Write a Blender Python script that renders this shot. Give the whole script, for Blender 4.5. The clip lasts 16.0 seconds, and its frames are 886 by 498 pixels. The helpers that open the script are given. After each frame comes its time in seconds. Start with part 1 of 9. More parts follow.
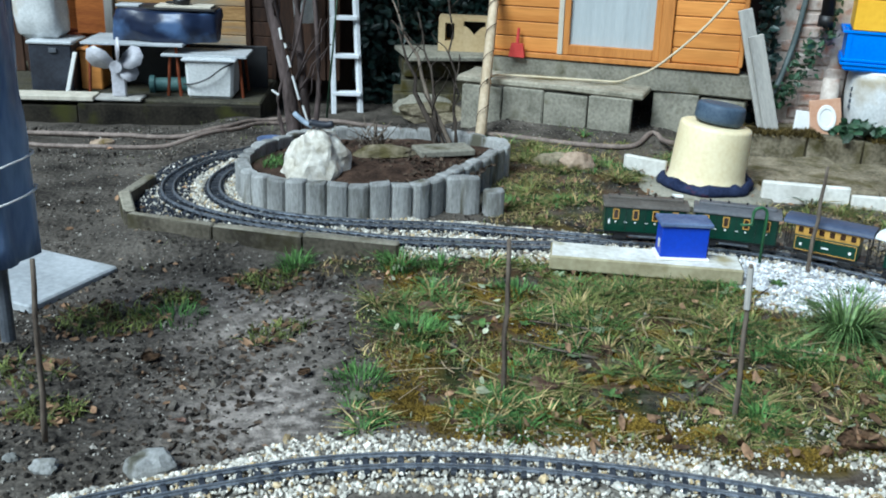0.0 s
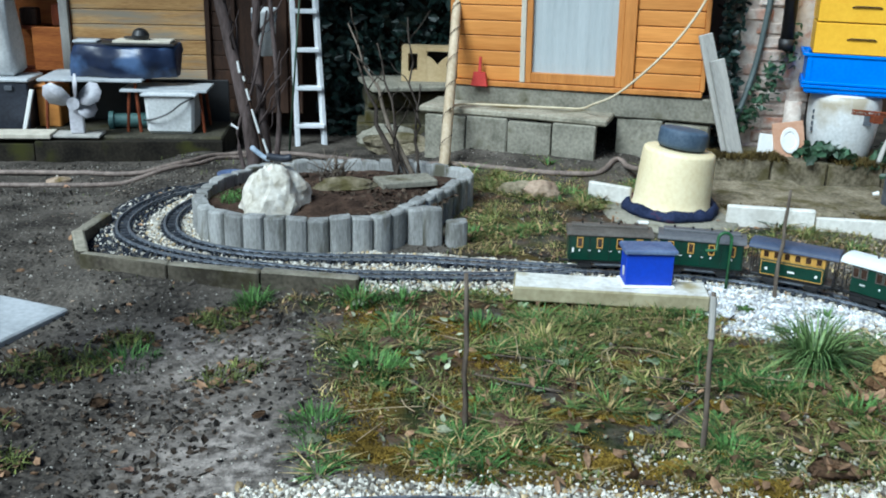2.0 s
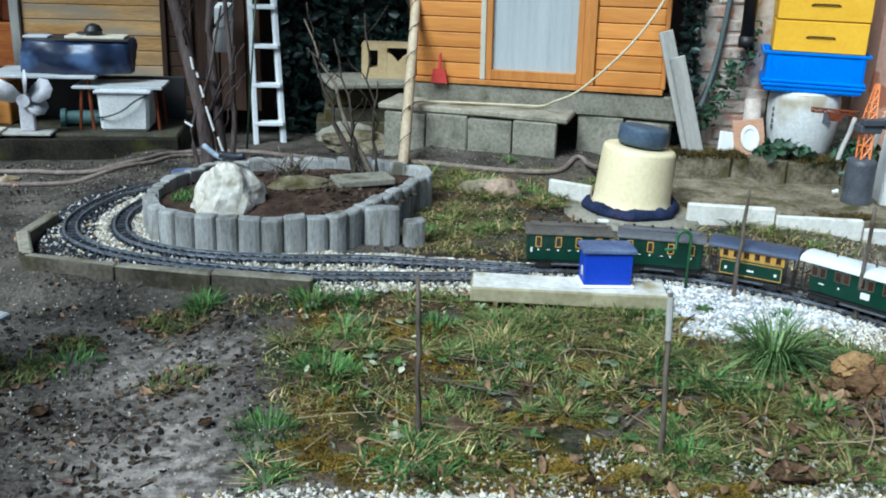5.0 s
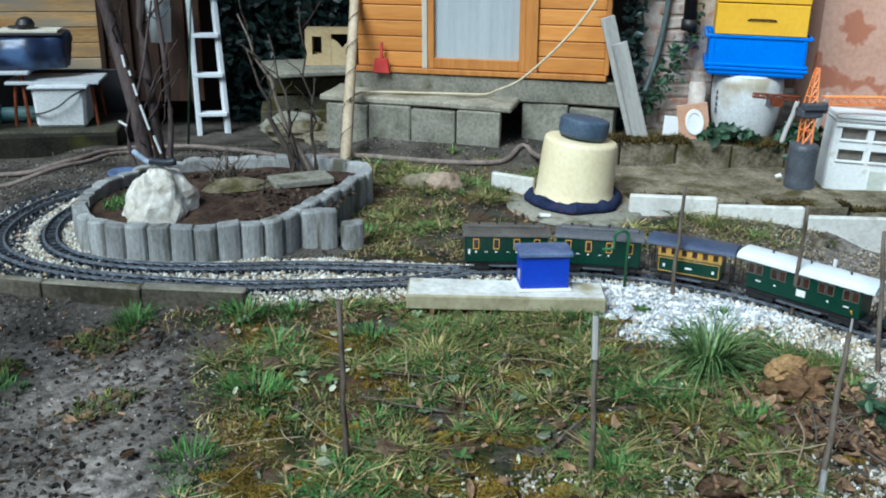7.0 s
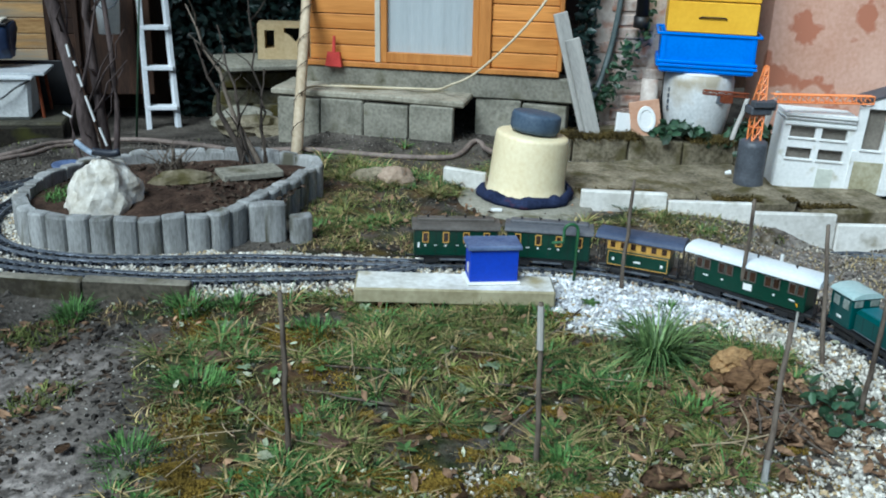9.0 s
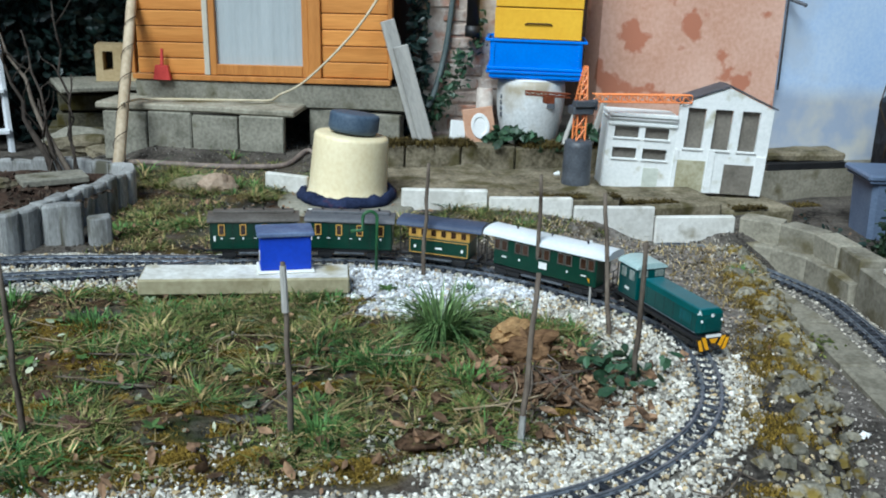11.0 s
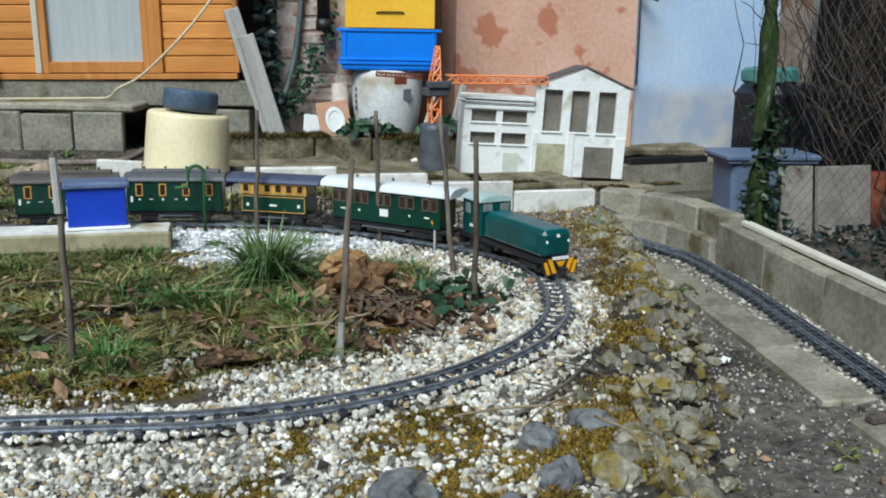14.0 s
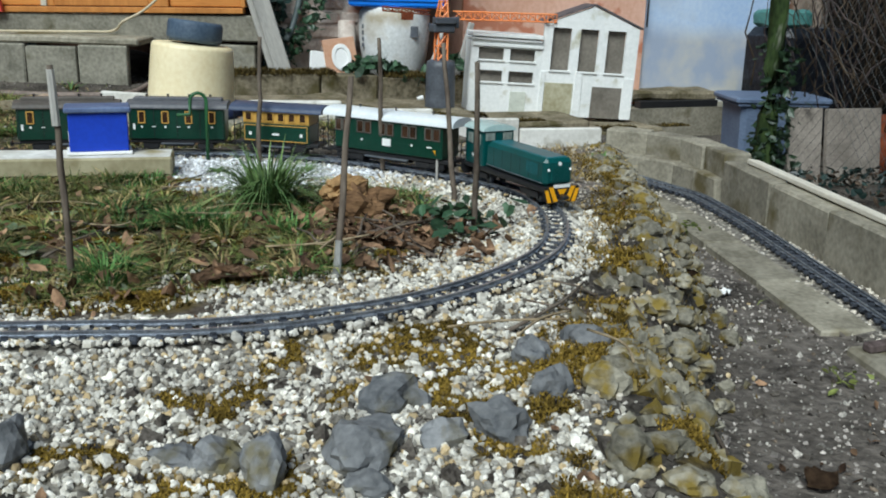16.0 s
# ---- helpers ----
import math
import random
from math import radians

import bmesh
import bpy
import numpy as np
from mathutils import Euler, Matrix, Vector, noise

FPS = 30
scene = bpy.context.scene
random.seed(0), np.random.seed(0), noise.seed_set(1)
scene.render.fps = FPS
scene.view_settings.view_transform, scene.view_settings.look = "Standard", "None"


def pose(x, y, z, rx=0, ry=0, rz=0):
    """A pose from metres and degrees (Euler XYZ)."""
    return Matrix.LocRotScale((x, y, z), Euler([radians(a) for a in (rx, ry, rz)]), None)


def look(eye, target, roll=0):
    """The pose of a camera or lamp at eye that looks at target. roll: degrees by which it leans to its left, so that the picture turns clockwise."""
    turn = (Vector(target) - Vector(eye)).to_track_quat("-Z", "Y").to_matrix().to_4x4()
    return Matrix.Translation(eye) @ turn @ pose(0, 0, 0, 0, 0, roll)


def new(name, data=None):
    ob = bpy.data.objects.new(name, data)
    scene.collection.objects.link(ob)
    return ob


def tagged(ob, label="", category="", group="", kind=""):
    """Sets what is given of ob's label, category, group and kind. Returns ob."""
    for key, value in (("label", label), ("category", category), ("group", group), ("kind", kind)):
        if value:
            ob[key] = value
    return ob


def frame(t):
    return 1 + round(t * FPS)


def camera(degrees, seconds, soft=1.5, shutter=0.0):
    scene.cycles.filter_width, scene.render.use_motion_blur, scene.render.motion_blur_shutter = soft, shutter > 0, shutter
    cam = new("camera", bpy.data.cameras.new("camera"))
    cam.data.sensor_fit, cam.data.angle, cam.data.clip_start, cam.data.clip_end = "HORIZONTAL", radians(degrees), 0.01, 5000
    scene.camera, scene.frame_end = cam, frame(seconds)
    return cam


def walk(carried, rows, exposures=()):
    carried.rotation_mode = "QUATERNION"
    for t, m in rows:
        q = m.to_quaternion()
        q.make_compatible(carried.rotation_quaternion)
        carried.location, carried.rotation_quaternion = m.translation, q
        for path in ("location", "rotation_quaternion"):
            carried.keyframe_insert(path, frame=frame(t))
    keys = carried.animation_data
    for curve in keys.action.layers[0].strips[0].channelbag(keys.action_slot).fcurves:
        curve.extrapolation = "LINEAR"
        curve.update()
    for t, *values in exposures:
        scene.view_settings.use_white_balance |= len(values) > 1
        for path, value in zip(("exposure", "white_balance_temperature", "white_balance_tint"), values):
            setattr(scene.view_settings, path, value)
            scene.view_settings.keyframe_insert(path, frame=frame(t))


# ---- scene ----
LENS = 49.0
cam = camera(LENS, 16.0, soft=1.95)
PATH = [
    (0, (-0.057, -0.074, 1.204), (0.037, 1.802, 0.516), 2.39),
    (0.5, (-0.051, -0.067, 1.204), (0.055, 1.817, 0.540), 2.01),
    (1, (-0.030, -0.043, 1.192), (0.090, 1.848, 0.551), 1.62),
    (1.5, (-0.013, -0.012, 1.195), (0.122, 1.882, 0.568), 1.47),
    (2, (-0.006, -0.005, 1.194), (0.139, 1.888, 0.564), 1.52),
    (2.5, (0.009, -0.002, 1.181), (0.162, 1.891, 0.554), 1.14),
    (3, (0.015, 0.015, 1.181), (0.179, 1.906, 0.552), 1.30),
    (3.5, (0.024, 0.016, 1.175), (0.194, 1.908, 0.546), 1.30),
    (6, (0.063, 0.084, 1.199), (0.313, 1.959, 0.549), 1.75),
    (6.5, (0.097, 0.094, 1.273), (0.362, 1.954, 0.587), 1.23),
    (7, (0.150, 0.136, 1.285), (0.430, 1.992, 0.594), 1.03),
    (7.5, (0.177, 0.149, 1.281), (0.466, 2.002, 0.585), 1.26),
    (8, (0.185, 0.140, 1.301), (0.483, 1.988, 0.597), 2.48),
    (8.2, (0.178, 0.166, 1.280), (0.491, 2.014, 0.582), 2.47),
    (10.3, (0.329, 0.062, 1.244), (0.890, 1.858, 0.565), 1.02),
    (10.5, (0.386, 0.049, 1.249), (0.988, 1.831, 0.570), 0.80),
    (11, (0.559, 0.065, 1.047), (1.110, 1.896, 0.460), 1.90),
    (11.5, (0.691, 0.072, 0.864), (1.301, 1.911, 0.366), 3.40),
    (12, (0.681, 0.115, 0.733), (1.367, 1.939, 0.285), 1.28),
    (12.5, (0.691, 0.111, 0.653), (1.445, 1.912, 0.220), 2.12),
    (13, (0.731, 0.128, 0.622), (1.525, 1.914, 0.200), 0.81),
    (13.5, (0.736, 0.128, 0.637), (1.526, 1.915, 0.207), 0.63),
    (14, (0.773, 0.127, 0.625), (1.537, 1.921, 0.181), 0.93),
    (14.5, (0.804, 0.136, 0.614), (1.553, 1.933, 0.157), 1.33),
    (15, (0.792, 0.125, 0.592), (1.546, 1.913, 0.107), 1.88),
    (15.5, (0.791, 0.115, 0.573), (1.542, 1.897, 0.063), 2.00),
    (16, (0.791, 0.107, 0.560), (1.530, 1.886, 0.021), 1.57),]
walk(cam, [(t, look(eye, target, roll)) for t, eye, target, roll in PATH], exposures=[(0.0, 0.21, 5350, -3), (6.0, 0.15, 5350, -3), (8.2, -0.02, 5300, -3), (10.5, -0.03, 5400, -2), (12.0, -0.06, 5600, 0), (14.0, -0.08, 5750, 0), (16.0, -0.16, 5850, 0)])

# ---- light: overcast day ----
world = bpy.data.worlds.new("overcast")
scene.world = world
world.use_nodes = True
wn = world.node_tree
sky = wn.nodes.new("ShaderNodeTexSky")
sky.sky_type, sky.sun_disc = "NISHITA", False
sky.sun_elevation, sky.sun_rotation = radians(47), radians(222)
sky.air_density, sky.dust_density, sky.ozone_density = 1.0, 2.0, 1.0
wn.nodes["Background"].inputs["Strength"].default_value = 0.05
wn.links.new(sky.outputs[0], wn.nodes["Background"].inputs["Color"])
sun = new("sun", bpy.data.lights.new("sun", "SUN"))
sun.data.energy, sun.data.angle, sun.data.color = 4.25, radians(30), (1.0, 0.98, 0.95)
sun.matrix_world = look((0, 0, 10), Vector((0, 0, 10)) + Vector((math.sin(radians(42)) * 0.68, math.cos(radians(42)) * 0.68, -0.73)))

# ---- materials ----
def mat(name, a, b, scale=6.0, fine=80.0, rough=0.8, bump=0.3, metal=0.0, spots=None, spot_scale=3.0, spot_at=0.6, vary=0.0, coords="Object", stretch=(1, 1, 1), dist=0.004, hem=(0.06, 0.09)):
    """Two-scale noise between the colours a and b, spots of a third, bump, and a little change from piece to piece."""
    m = bpy.data.materials.new(name)
    m.use_nodes = True
    n, l = m.node_tree.nodes, m.node_tree.links
    p = n["Principled BSDF"]
    tc = n.new("ShaderNodeTexCoord")
    mp = n.new("ShaderNodeMapping")
    mp.inputs["Scale"].default_value = stretch
    l.new(tc.outputs[coords], mp.inputs[0])
    info = n.new("ShaderNodeObjectInfo")
    add = n.new("ShaderNodeVectorMath")
    add.operation = "ADD"
    l.new(mp.outputs[0], add.inputs[0])
    sc = n.new("ShaderNodeMath")
    sc.operation = "MULTIPLY"
    sc.inputs[1].default_value = 37.0
    l.new(info.outputs["Random"], sc.inputs[0])
    l.new(sc.outputs[0], add.inputs[1])
    big, small = n.new("ShaderNodeTexNoise"), n.new("ShaderNodeTexNoise")
    for tex, s in ((big, scale), (small, fine)):
        tex.inputs["Scale"].default_value = s
        tex.inputs["Detail"].default_value = 4
        l.new(add.outputs[0], tex.inputs["Vector"])
    mixf = n.new("ShaderNodeMix")
    mixf.inputs[0].default_value = 0.45
    l.new(big.outputs[0], mixf.inputs[2])
    l.new(small.outputs[0], mixf.inputs[3])
    ramp = n.new("ShaderNodeValToRGB")
    ramp.color_ramp.elements[0].position, ramp.color_ramp.elements[1].position = 0.36, 0.64
    ramp.color_ramp.elements[0].color, ramp.color_ramp.elements[1].color = (*a, 1), (*b, 1)
    l.new(mixf.outputs[0], ramp.inputs[0])
    colour = ramp.outputs[0]
    if spots:
        third = n.new("ShaderNodeTexNoise")
        third.inputs["Scale"].default_value = spot_scale
        third.inputs["Detail"].default_value = 5
        l.new(add.outputs[0], third.inputs["Vector"])
        edge = n.new("ShaderNodeValToRGB")
        edge.color_ramp.elements[0].position, edge.color_ramp.elements[1].position = spot_at - hem[0], spot_at + hem[1]
        l.new(third.outputs[0], edge.inputs[0])
        mx = n.new("ShaderNodeMix")
        mx.data_type = "RGBA"
        l.new(edge.outputs[0], mx.inputs[0])
        l.new(colour, mx.inputs[6])
        mx.inputs[7].default_value = (*spots, 1)
        colour = mx.outputs[2]
    if vary:
        hsv = n.new("ShaderNodeHueSaturation")
        rg = n.new("ShaderNodeMapRange")
        rg.inputs[3].default_value, rg.inputs[4].default_value = 1 - vary, 1 + vary
        geo = n.new("ShaderNodeNewGeometry")
        sm = n.new("ShaderNodeMath")
        sm.operation = "ADD"
        l.new(info.outputs["Random"], sm.inputs[0])
        l.new(geo.outputs["Random Per Island"], sm.inputs[1])
        fr = n.new("ShaderNodeMath")
        fr.operation = "FRACT"
        l.new(sm.outputs[0], fr.inputs[0])
        l.new(fr.outputs[0], rg.inputs[0])
        l.new(rg.outputs[0], hsv.inputs["Value"])
        l.new(colour, hsv.inputs["Color"])
        colour = hsv.outputs[0]
    l.new(colour, p.inputs["Base Color"])
    p.inputs["Specular IOR Level"].default_value = 0.15 if rough >= 0.8 else 0.3 if rough >= 0.6 else 0.5
    p.inputs["Roughness"].default_value, p.inputs["Metallic"].default_value = rough, metal
    if bump:
        bp = n.new("ShaderNodeBump")
        bp.inputs["Strength"].default_value, bp.inputs["Distance"].default_value = bump, dist
        l.new(mixf.outputs[0], bp.inputs["Height"])
        l.new(bp.outputs[0], p.inputs["Normal"])
    return m


BARRELWHITE = mat("scuffed white plastic", (0.52, 0.53, 0.52), (0.78, 0.79, 0.79), 4, 60, 0.5, 0.15, spots=(0.4, 0.35, 0.26), spot_scale=4, spot_at=0.6)
CONCRETE = mat("concrete", (0.15, 0.142, 0.112), (0.34, 0.32, 0.26), 7, 60, 0.9, 0.6, spots=(0.1, 0.092, 0.055), spot_scale=7, spot_at=0.63, vary=0.15)
MOSSY = mat("mossy concrete", (0.085, 0.072, 0.044), (0.31, 0.265, 0.185), 8, 60, 0.95, 0.7, spots=(0.085, 0.072, 0.03), spot_scale=7, spot_at=0.57, vary=0.15)
PALE_STONE = mat("pale kerb stone", (0.55, 0.53, 0.48), (0.78, 0.76, 0.71), 6, 50, 0.85, 0.4, spots=(0.25, 0.22, 0.15), spot_scale=7, spot_at=0.66, vary=0.1)
PALISADE = mat("grey palisade concrete", (0.2, 0.2, 0.19), (0.4, 0.4, 0.39), 9, 70, 0.9, 0.7, stretch=(2.2, 2.2, 0.6), spots=(0.1, 0.095, 0.07), spot_scale=6, spot_at=0.62, vary=0.22)
BALLAST = mat("white gravel", (0.4, 0.37, 0.305), (0.78, 0.75, 0.675), 30, 120, 0.8, 0.2, vary=0.42)
WHITEGRAVEL = mat("clean white gravel", (0.36, 0.365, 0.38), (0.8, 0.81, 0.83), 30, 120, 0.75, 0.3, vary=0.5)
TRACKDIRT = mat("dark track grit", (0.012, 0.014, 0.02), (0.055, 0.062, 0.08), 30, 120, 0.85, 0.3, vary=0.4)
GREYSTONE = mat("mossy bank stone", (0.105, 0.098, 0.074), (0.33, 0.305, 0.24), 16, 90, 0.9, 1.0, spots=(0.17, 0.125, 0.03), spot_scale=20, spot_at=0.54, vary=0.35, dist=0.006)
WHITEROCK = mat("white quartz rock", (0.42, 0.38, 0.3), (0.78, 0.75, 0.68), 9, 45, 0.75, 0.8, spots=(0.3, 0.22, 0.12), spot_scale=9, spot_at=0.66, dist=0.01)
RAIL = mat("weathered rail", (0.13, 0.145, 0.17), (0.36, 0.39, 0.44), 30, 200, 0.3, 0.1, metal=0.55)
SLEEPER = mat("dark plastic sleeper", (0.016, 0.019, 0.026), (0.07, 0.077, 0.094), 60, 300, 0.6, 0.2, vary=0.3)
PINE = mat("varnished pine boards", (0.5, 0.19, 0.035), (0.68, 0.3, 0.07), 3, 30, 0.45, 0.15, stretch=(0.35, 6, 6), vary=0.14, spots=(0.26, 0.09, 0.02), spot_scale=3.2, spot_at=0.7)
PINE_FRAME = mat("varnished pine frame", (0.4, 0.15, 0.03), (0.58, 0.25, 0.06), 4, 40, 0.45, 0.15, stretch=(6, 6, 0.4), vary=0.1)
OLDPINE = mat("aged larch boards", (0.38, 0.2, 0.07), (0.68, 0.43, 0.18), 4, 40, 0.6, 0.35, stretch=(0.5, 5, 5), spots=(0.34, 0.29, 0.22), spot_scale=2.6, spot_at=0.54, vary=0.18)
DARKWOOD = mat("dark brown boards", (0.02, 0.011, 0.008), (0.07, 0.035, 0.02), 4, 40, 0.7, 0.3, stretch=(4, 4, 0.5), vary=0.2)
GREYWOOD = mat("weathered grey board", (0.3, 0.29, 0.27), (0.5, 0.48, 0.44), 5, 60, 0.8, 0.3, stretch=(5, 5, 0.5), vary=0.1)
DARKTWIG = mat("dark shrub bark", (0.025, 0.02, 0.017), (0.085, 0.068, 0.055), 14, 90, 0.85, 0.6, stretch=(1, 1, 0.3))
TRIMWOOD = mat("pale unpainted lath", (0.46, 0.42, 0.34), (0.66, 0.61, 0.51), 5, 60, 0.8, 0.3, stretch=(5, 5, 0.5))
TWIG = mat("stake bark", (0.07, 0.053, 0.042), (0.2, 0.165, 0.13), 14, 90, 0.85, 0.5, stretch=(1, 1, 0.3), vary=0.2)
BARK = mat("reddish tree bark", (0.04, 0.03, 0.027), (0.13, 0.1, 0.095), 14, 80, 0.85, 0.7, stretch=(1, 1, 0.25))
GREENBARK = mat("mossy green bark", (0.012, 0.022, 0.008), (0.055, 0.085, 0.026), 14, 70, 0.85, 1.0, spots=(0.2, 0.21, 0.16), spot_scale=16, spot_at=0.64, stretch=(1, 1, 0.4), dist=0.01)
BAMBOO = mat("beige pole", (0.4, 0.31, 0.2), (0.58, 0.48, 0.34), 8, 60, 0.6, 0.2, stretch=(1, 1, 0.3))
ROPE = mat("natural rope", (0.5, 0.42, 0.28), (0.68, 0.6, 0.44), 40, 200, 0.85, 0.4)
HOSE = mat("brown hose", (0.13, 0.1, 0.085), (0.3, 0.24, 0.205), 20, 90, 0.6, 0.1)
REDPLASTER = mat("pink peeling plaster", (0.66, 0.365, 0.25), (0.82, 0.53, 0.41), 2.6, 40, 0.9, 0.5, spots=(0.56, 0.23, 0.14), spot_scale=4.6, spot_at=0.58, hem=(0.015, 0.03))
BLUEPLASTER = mat("pale blue limewash", (0.42, 0.56, 0.8), (0.58, 0.69, 0.86), 1.8, 40, 0.9, 0.3, spots=(0.5, 0.56, 0.66), spot_scale=1.6, spot_at=0.62)
BRICKWALL = mat("flaking whitewashed brick", (0.4, 0.32, 0.27), (0.66, 0.6, 0.54), 7, 40, 0.9, 0.8, spots=(0.42, 0.2, 0.13), spot_scale=8, spot_at=0.6, dist=0.015)
YELLOW = mat("yellow hive paint", (0.75, 0.4, 0.015), (0.85, 0.5, 0.03), 5, 60, 0.5, 0.15, vary=0.06)
CRATEBLUE = mat("bright blue plastic", (0.01, 0.16, 0.72), (0.015, 0.22, 0.85), 4, 80, 0.4, 0.05)
BOXBLUE = mat("royal blue painted wood", (0.008, 0.04, 0.42), (0.012, 0.055, 0.54), 8, 90, 0.5, 0.1)
BOXLID = mat("greyed blue lid", (0.06, 0.09, 0.2), (0.15, 0.2, 0.33), 12, 90, 0.55, 0.2)
WHITEPLASTIC = mat("dirty white plastic", (0.58, 0.6, 0.6), (0.78, 0.79, 0.79), 4, 60, 0.55, 0.1, spots=(0.38, 0.36, 0.3), spot_scale=5, spot_at=0.62)
LILACWHITE = mat("greyish white enamel", (0.38, 0.38, 0.41), (0.6, 0.59, 0.63), 5, 60, 0.45, 0.15, spots=(0.2, 0.19, 0.2), spot_scale=9, spot_at=0.62)
CREAM = mat("cream plastic tub", (0.76, 0.63, 0.37), (0.88, 0.78, 0.53), 4, 60, 0.5, 0.1, spots=(0.58, 0.47, 0.22), spot_scale=3, spot_at=0.66)
LIDGREY = mat("blue grey rubber lid", (0.045, 0.07, 0.11), (0.09, 0.125, 0.175), 14, 90, 0.6, 0.2)
BINGREY = mat("blue grey bin plastic", (0.11, 0.15, 0.24), (0.17, 0.22, 0.32), 6, 70, 0.6, 0.1)
DARKSHEET = mat("blackish sheet", (0.003, 0.004, 0.007), (0.012, 0.015, 0.022), 7, 30, 0.4, 0.8, dist=0.02)
CASENAVY = mat("dark navy case", (0.012, 0.014, 0.022), (0.035, 0.04, 0.055), 8, 60, 0.5, 0.1)
# the pale blue spots paint in the reflections on the folds
FOIL = mat("dark blue tarpaulin with painted sheen", (0.008, 0.013, 0.035), (0.02, 0.032, 0.075), 4, 12, 0.36, 0.25, dist=0.02, spots=(0.07, 0.12, 0.24), spot_scale=5, spot_at=0.58)
PALEFOIL = mat("blue plastic sheet", (0.05, 0.1, 0.24), (0.24, 0.34, 0.55), 5, 30, 0.22, 0.8, dist=0.02, stretch=(1, 1, 0.25))
ALU = mat("white painted ladder", (0.6, 0.63, 0.66), (0.8, 0.82, 0.85), 6, 60, 0.45, 0.1)
SHEETTOP = mat("pale table sheet", (0.36, 0.38, 0.4), (0.58, 0.6, 0.62), 6, 60, 0.5, 0.1)
RUSTWOOD = mat("orange brown boards", (0.2, 0.055, 0.012), (0.42, 0.14, 0.03), 4, 40, 0.6, 0.2, stretch=(0.5, 5, 5), vary=0.2)
RUST = mat("rusty steel", (0.1, 0.025, 0.012), (0.25, 0.07, 0.03), 20, 120, 0.8, 0.3)
BLACK = mat("black", (0.008, 0.008, 0.009), (0.02, 0.02, 0.022), 10, 90, 0.5, 0.1)
DARKGREY = mat("dark grey metal", (0.05, 0.055, 0.065), (0.1, 0.11, 0.13), 14, 90, 0.5, 0.2)
LOCOGREEN = mat("teal green loco paint", (0.003, 0.05, 0.048), (0.006, 0.075, 0.072), 10, 120, 0.28, 0.04)
ROOFTEAL = mat("light teal, sky sheen on hood top", (0.015, 0.11, 0.13), (0.03, 0.16, 0.19), 10, 120, 0.35, 0.05)
COACHGREEN = mat("dark green coach paint", (0.003, 0.028, 0.016), (0.006, 0.045, 0.027), 10, 120, 0.34, 0.04)
ROOFWHITE = mat("white coach roof", (0.68, 0.72, 0.74), (0.82, 0.85, 0.86), 8, 90, 0.5, 0.05)
ROOFMINT = mat("pale teal cab roof", (0.36, 0.5, 0.49), (0.5, 0.62, 0.6), 8, 90, 0.35, 0.05)
ROOFGREY = mat("dark grey coach roof", (0.07, 0.075, 0.085), (0.13, 0.13, 0.14), 8, 90, 0.5, 0.1)
ROOFBROWN = mat("brown grey coach roof", (0.07, 0.06, 0.05), (0.13, 0.115, 0.1), 8, 90, 0.55, 0.1)
ROOFBLUE = mat("slate blue coach roof", (0.035, 0.05, 0.09), (0.07, 0.09, 0.15), 8, 90, 0.5, 0.1)
COACHYELLOW = mat("ochre coach panel", (0.48, 0.27, 0.05), (0.6, 0.36, 0.08), 10, 120, 0.45, 0.05)
BRASS = mat("yellow window frame", (0.5, 0.27, 0.05), (0.62, 0.36, 0.08), 30, 200, 0.45, 0.05)
PANE = mat("dark coach pane", (0.02, 0.012, 0.008), (0.06, 0.03, 0.018), 20, 90, 0.08, 0.0)
STRIPE = mat("warning yellow", (0.8, 0.36, 0.0), (0.88, 0.44, 0.01), 30, 200, 0.45, 0.03)
WHITEPAINT = mat("white model paint", (0.75, 0.75, 0.72), (0.88, 0.88, 0.86), 5, 60, 0.65, 0.15, spots=(0.5, 0.45, 0.28), spot_scale=6, spot_at=0.62)
ORANGE = mat("orange plastic", (0.85, 0.24, 0.06), (0.9, 0.33, 0.12), 10, 90, 0.5, 0.05)
BRIGHTWHITE = mat("white lettering paint", (0.75, 0.75, 0.73), (0.85, 0.85, 0.83), 10, 90, 0.5, 0.0)
RED = mat("red plastic", (0.4, 0.03, 0.025), (0.55, 0.06, 0.05), 10, 90, 0.5, 0.05)
CURTAIN = mat("grey curtain", (0.36, 0.39, 0.4), (0.44, 0.47, 0.48), 3, 40, 0.7, 0.1, stretch=(5, 5, 0.5))
TERRACOTTA = mat("pale terracotta tile", (0.45, 0.24, 0.14), (0.58, 0.36, 0.25), 6, 60, 0.8, 0.2)
TANSTONE = mat("pinkish tan stone", (0.28, 0.2, 0.14), (0.47, 0.37, 0.28), 8, 60, 0.85, 0.5, spots=(0.14, 0.1, 0.04), spot_scale=8, spot_at=0.58)
SANDSTONE = mat("yellow chimney block", (0.45, 0.33, 0.17), (0.58, 0.45, 0.26), 7, 60, 0.9, 0.4)
LEAF = mat("ivy leaf", (0.02, 0.05, 0.025), (0.05, 0.1, 0.05), 20, 90, 0.45, 0.1, vary=0.5)
DARKLEAF = mat("dark evergreen leaf", (0.006, 0.016, 0.014), (0.02, 0.042, 0.036), 20, 90, 0.45, 0.1, vary=0.6)
GRASS = mat("grass blade", (0.018, 0.03, 0.007), (0.23, 0.26, 0.07), 6, 60, 0.6, 0.0, vary=0.65)
FRESHGRASS = mat("fresh grass", (0.012, 0.044, 0.01), (0.15, 0.29, 0.075), 6, 60, 0.6, 0.0, vary=0.6)
STRAW = mat("dry straw blade", (0.11, 0.072, 0.026), (0.52, 0.41, 0.19), 6, 60, 0.7, 0.0, vary=0.55)
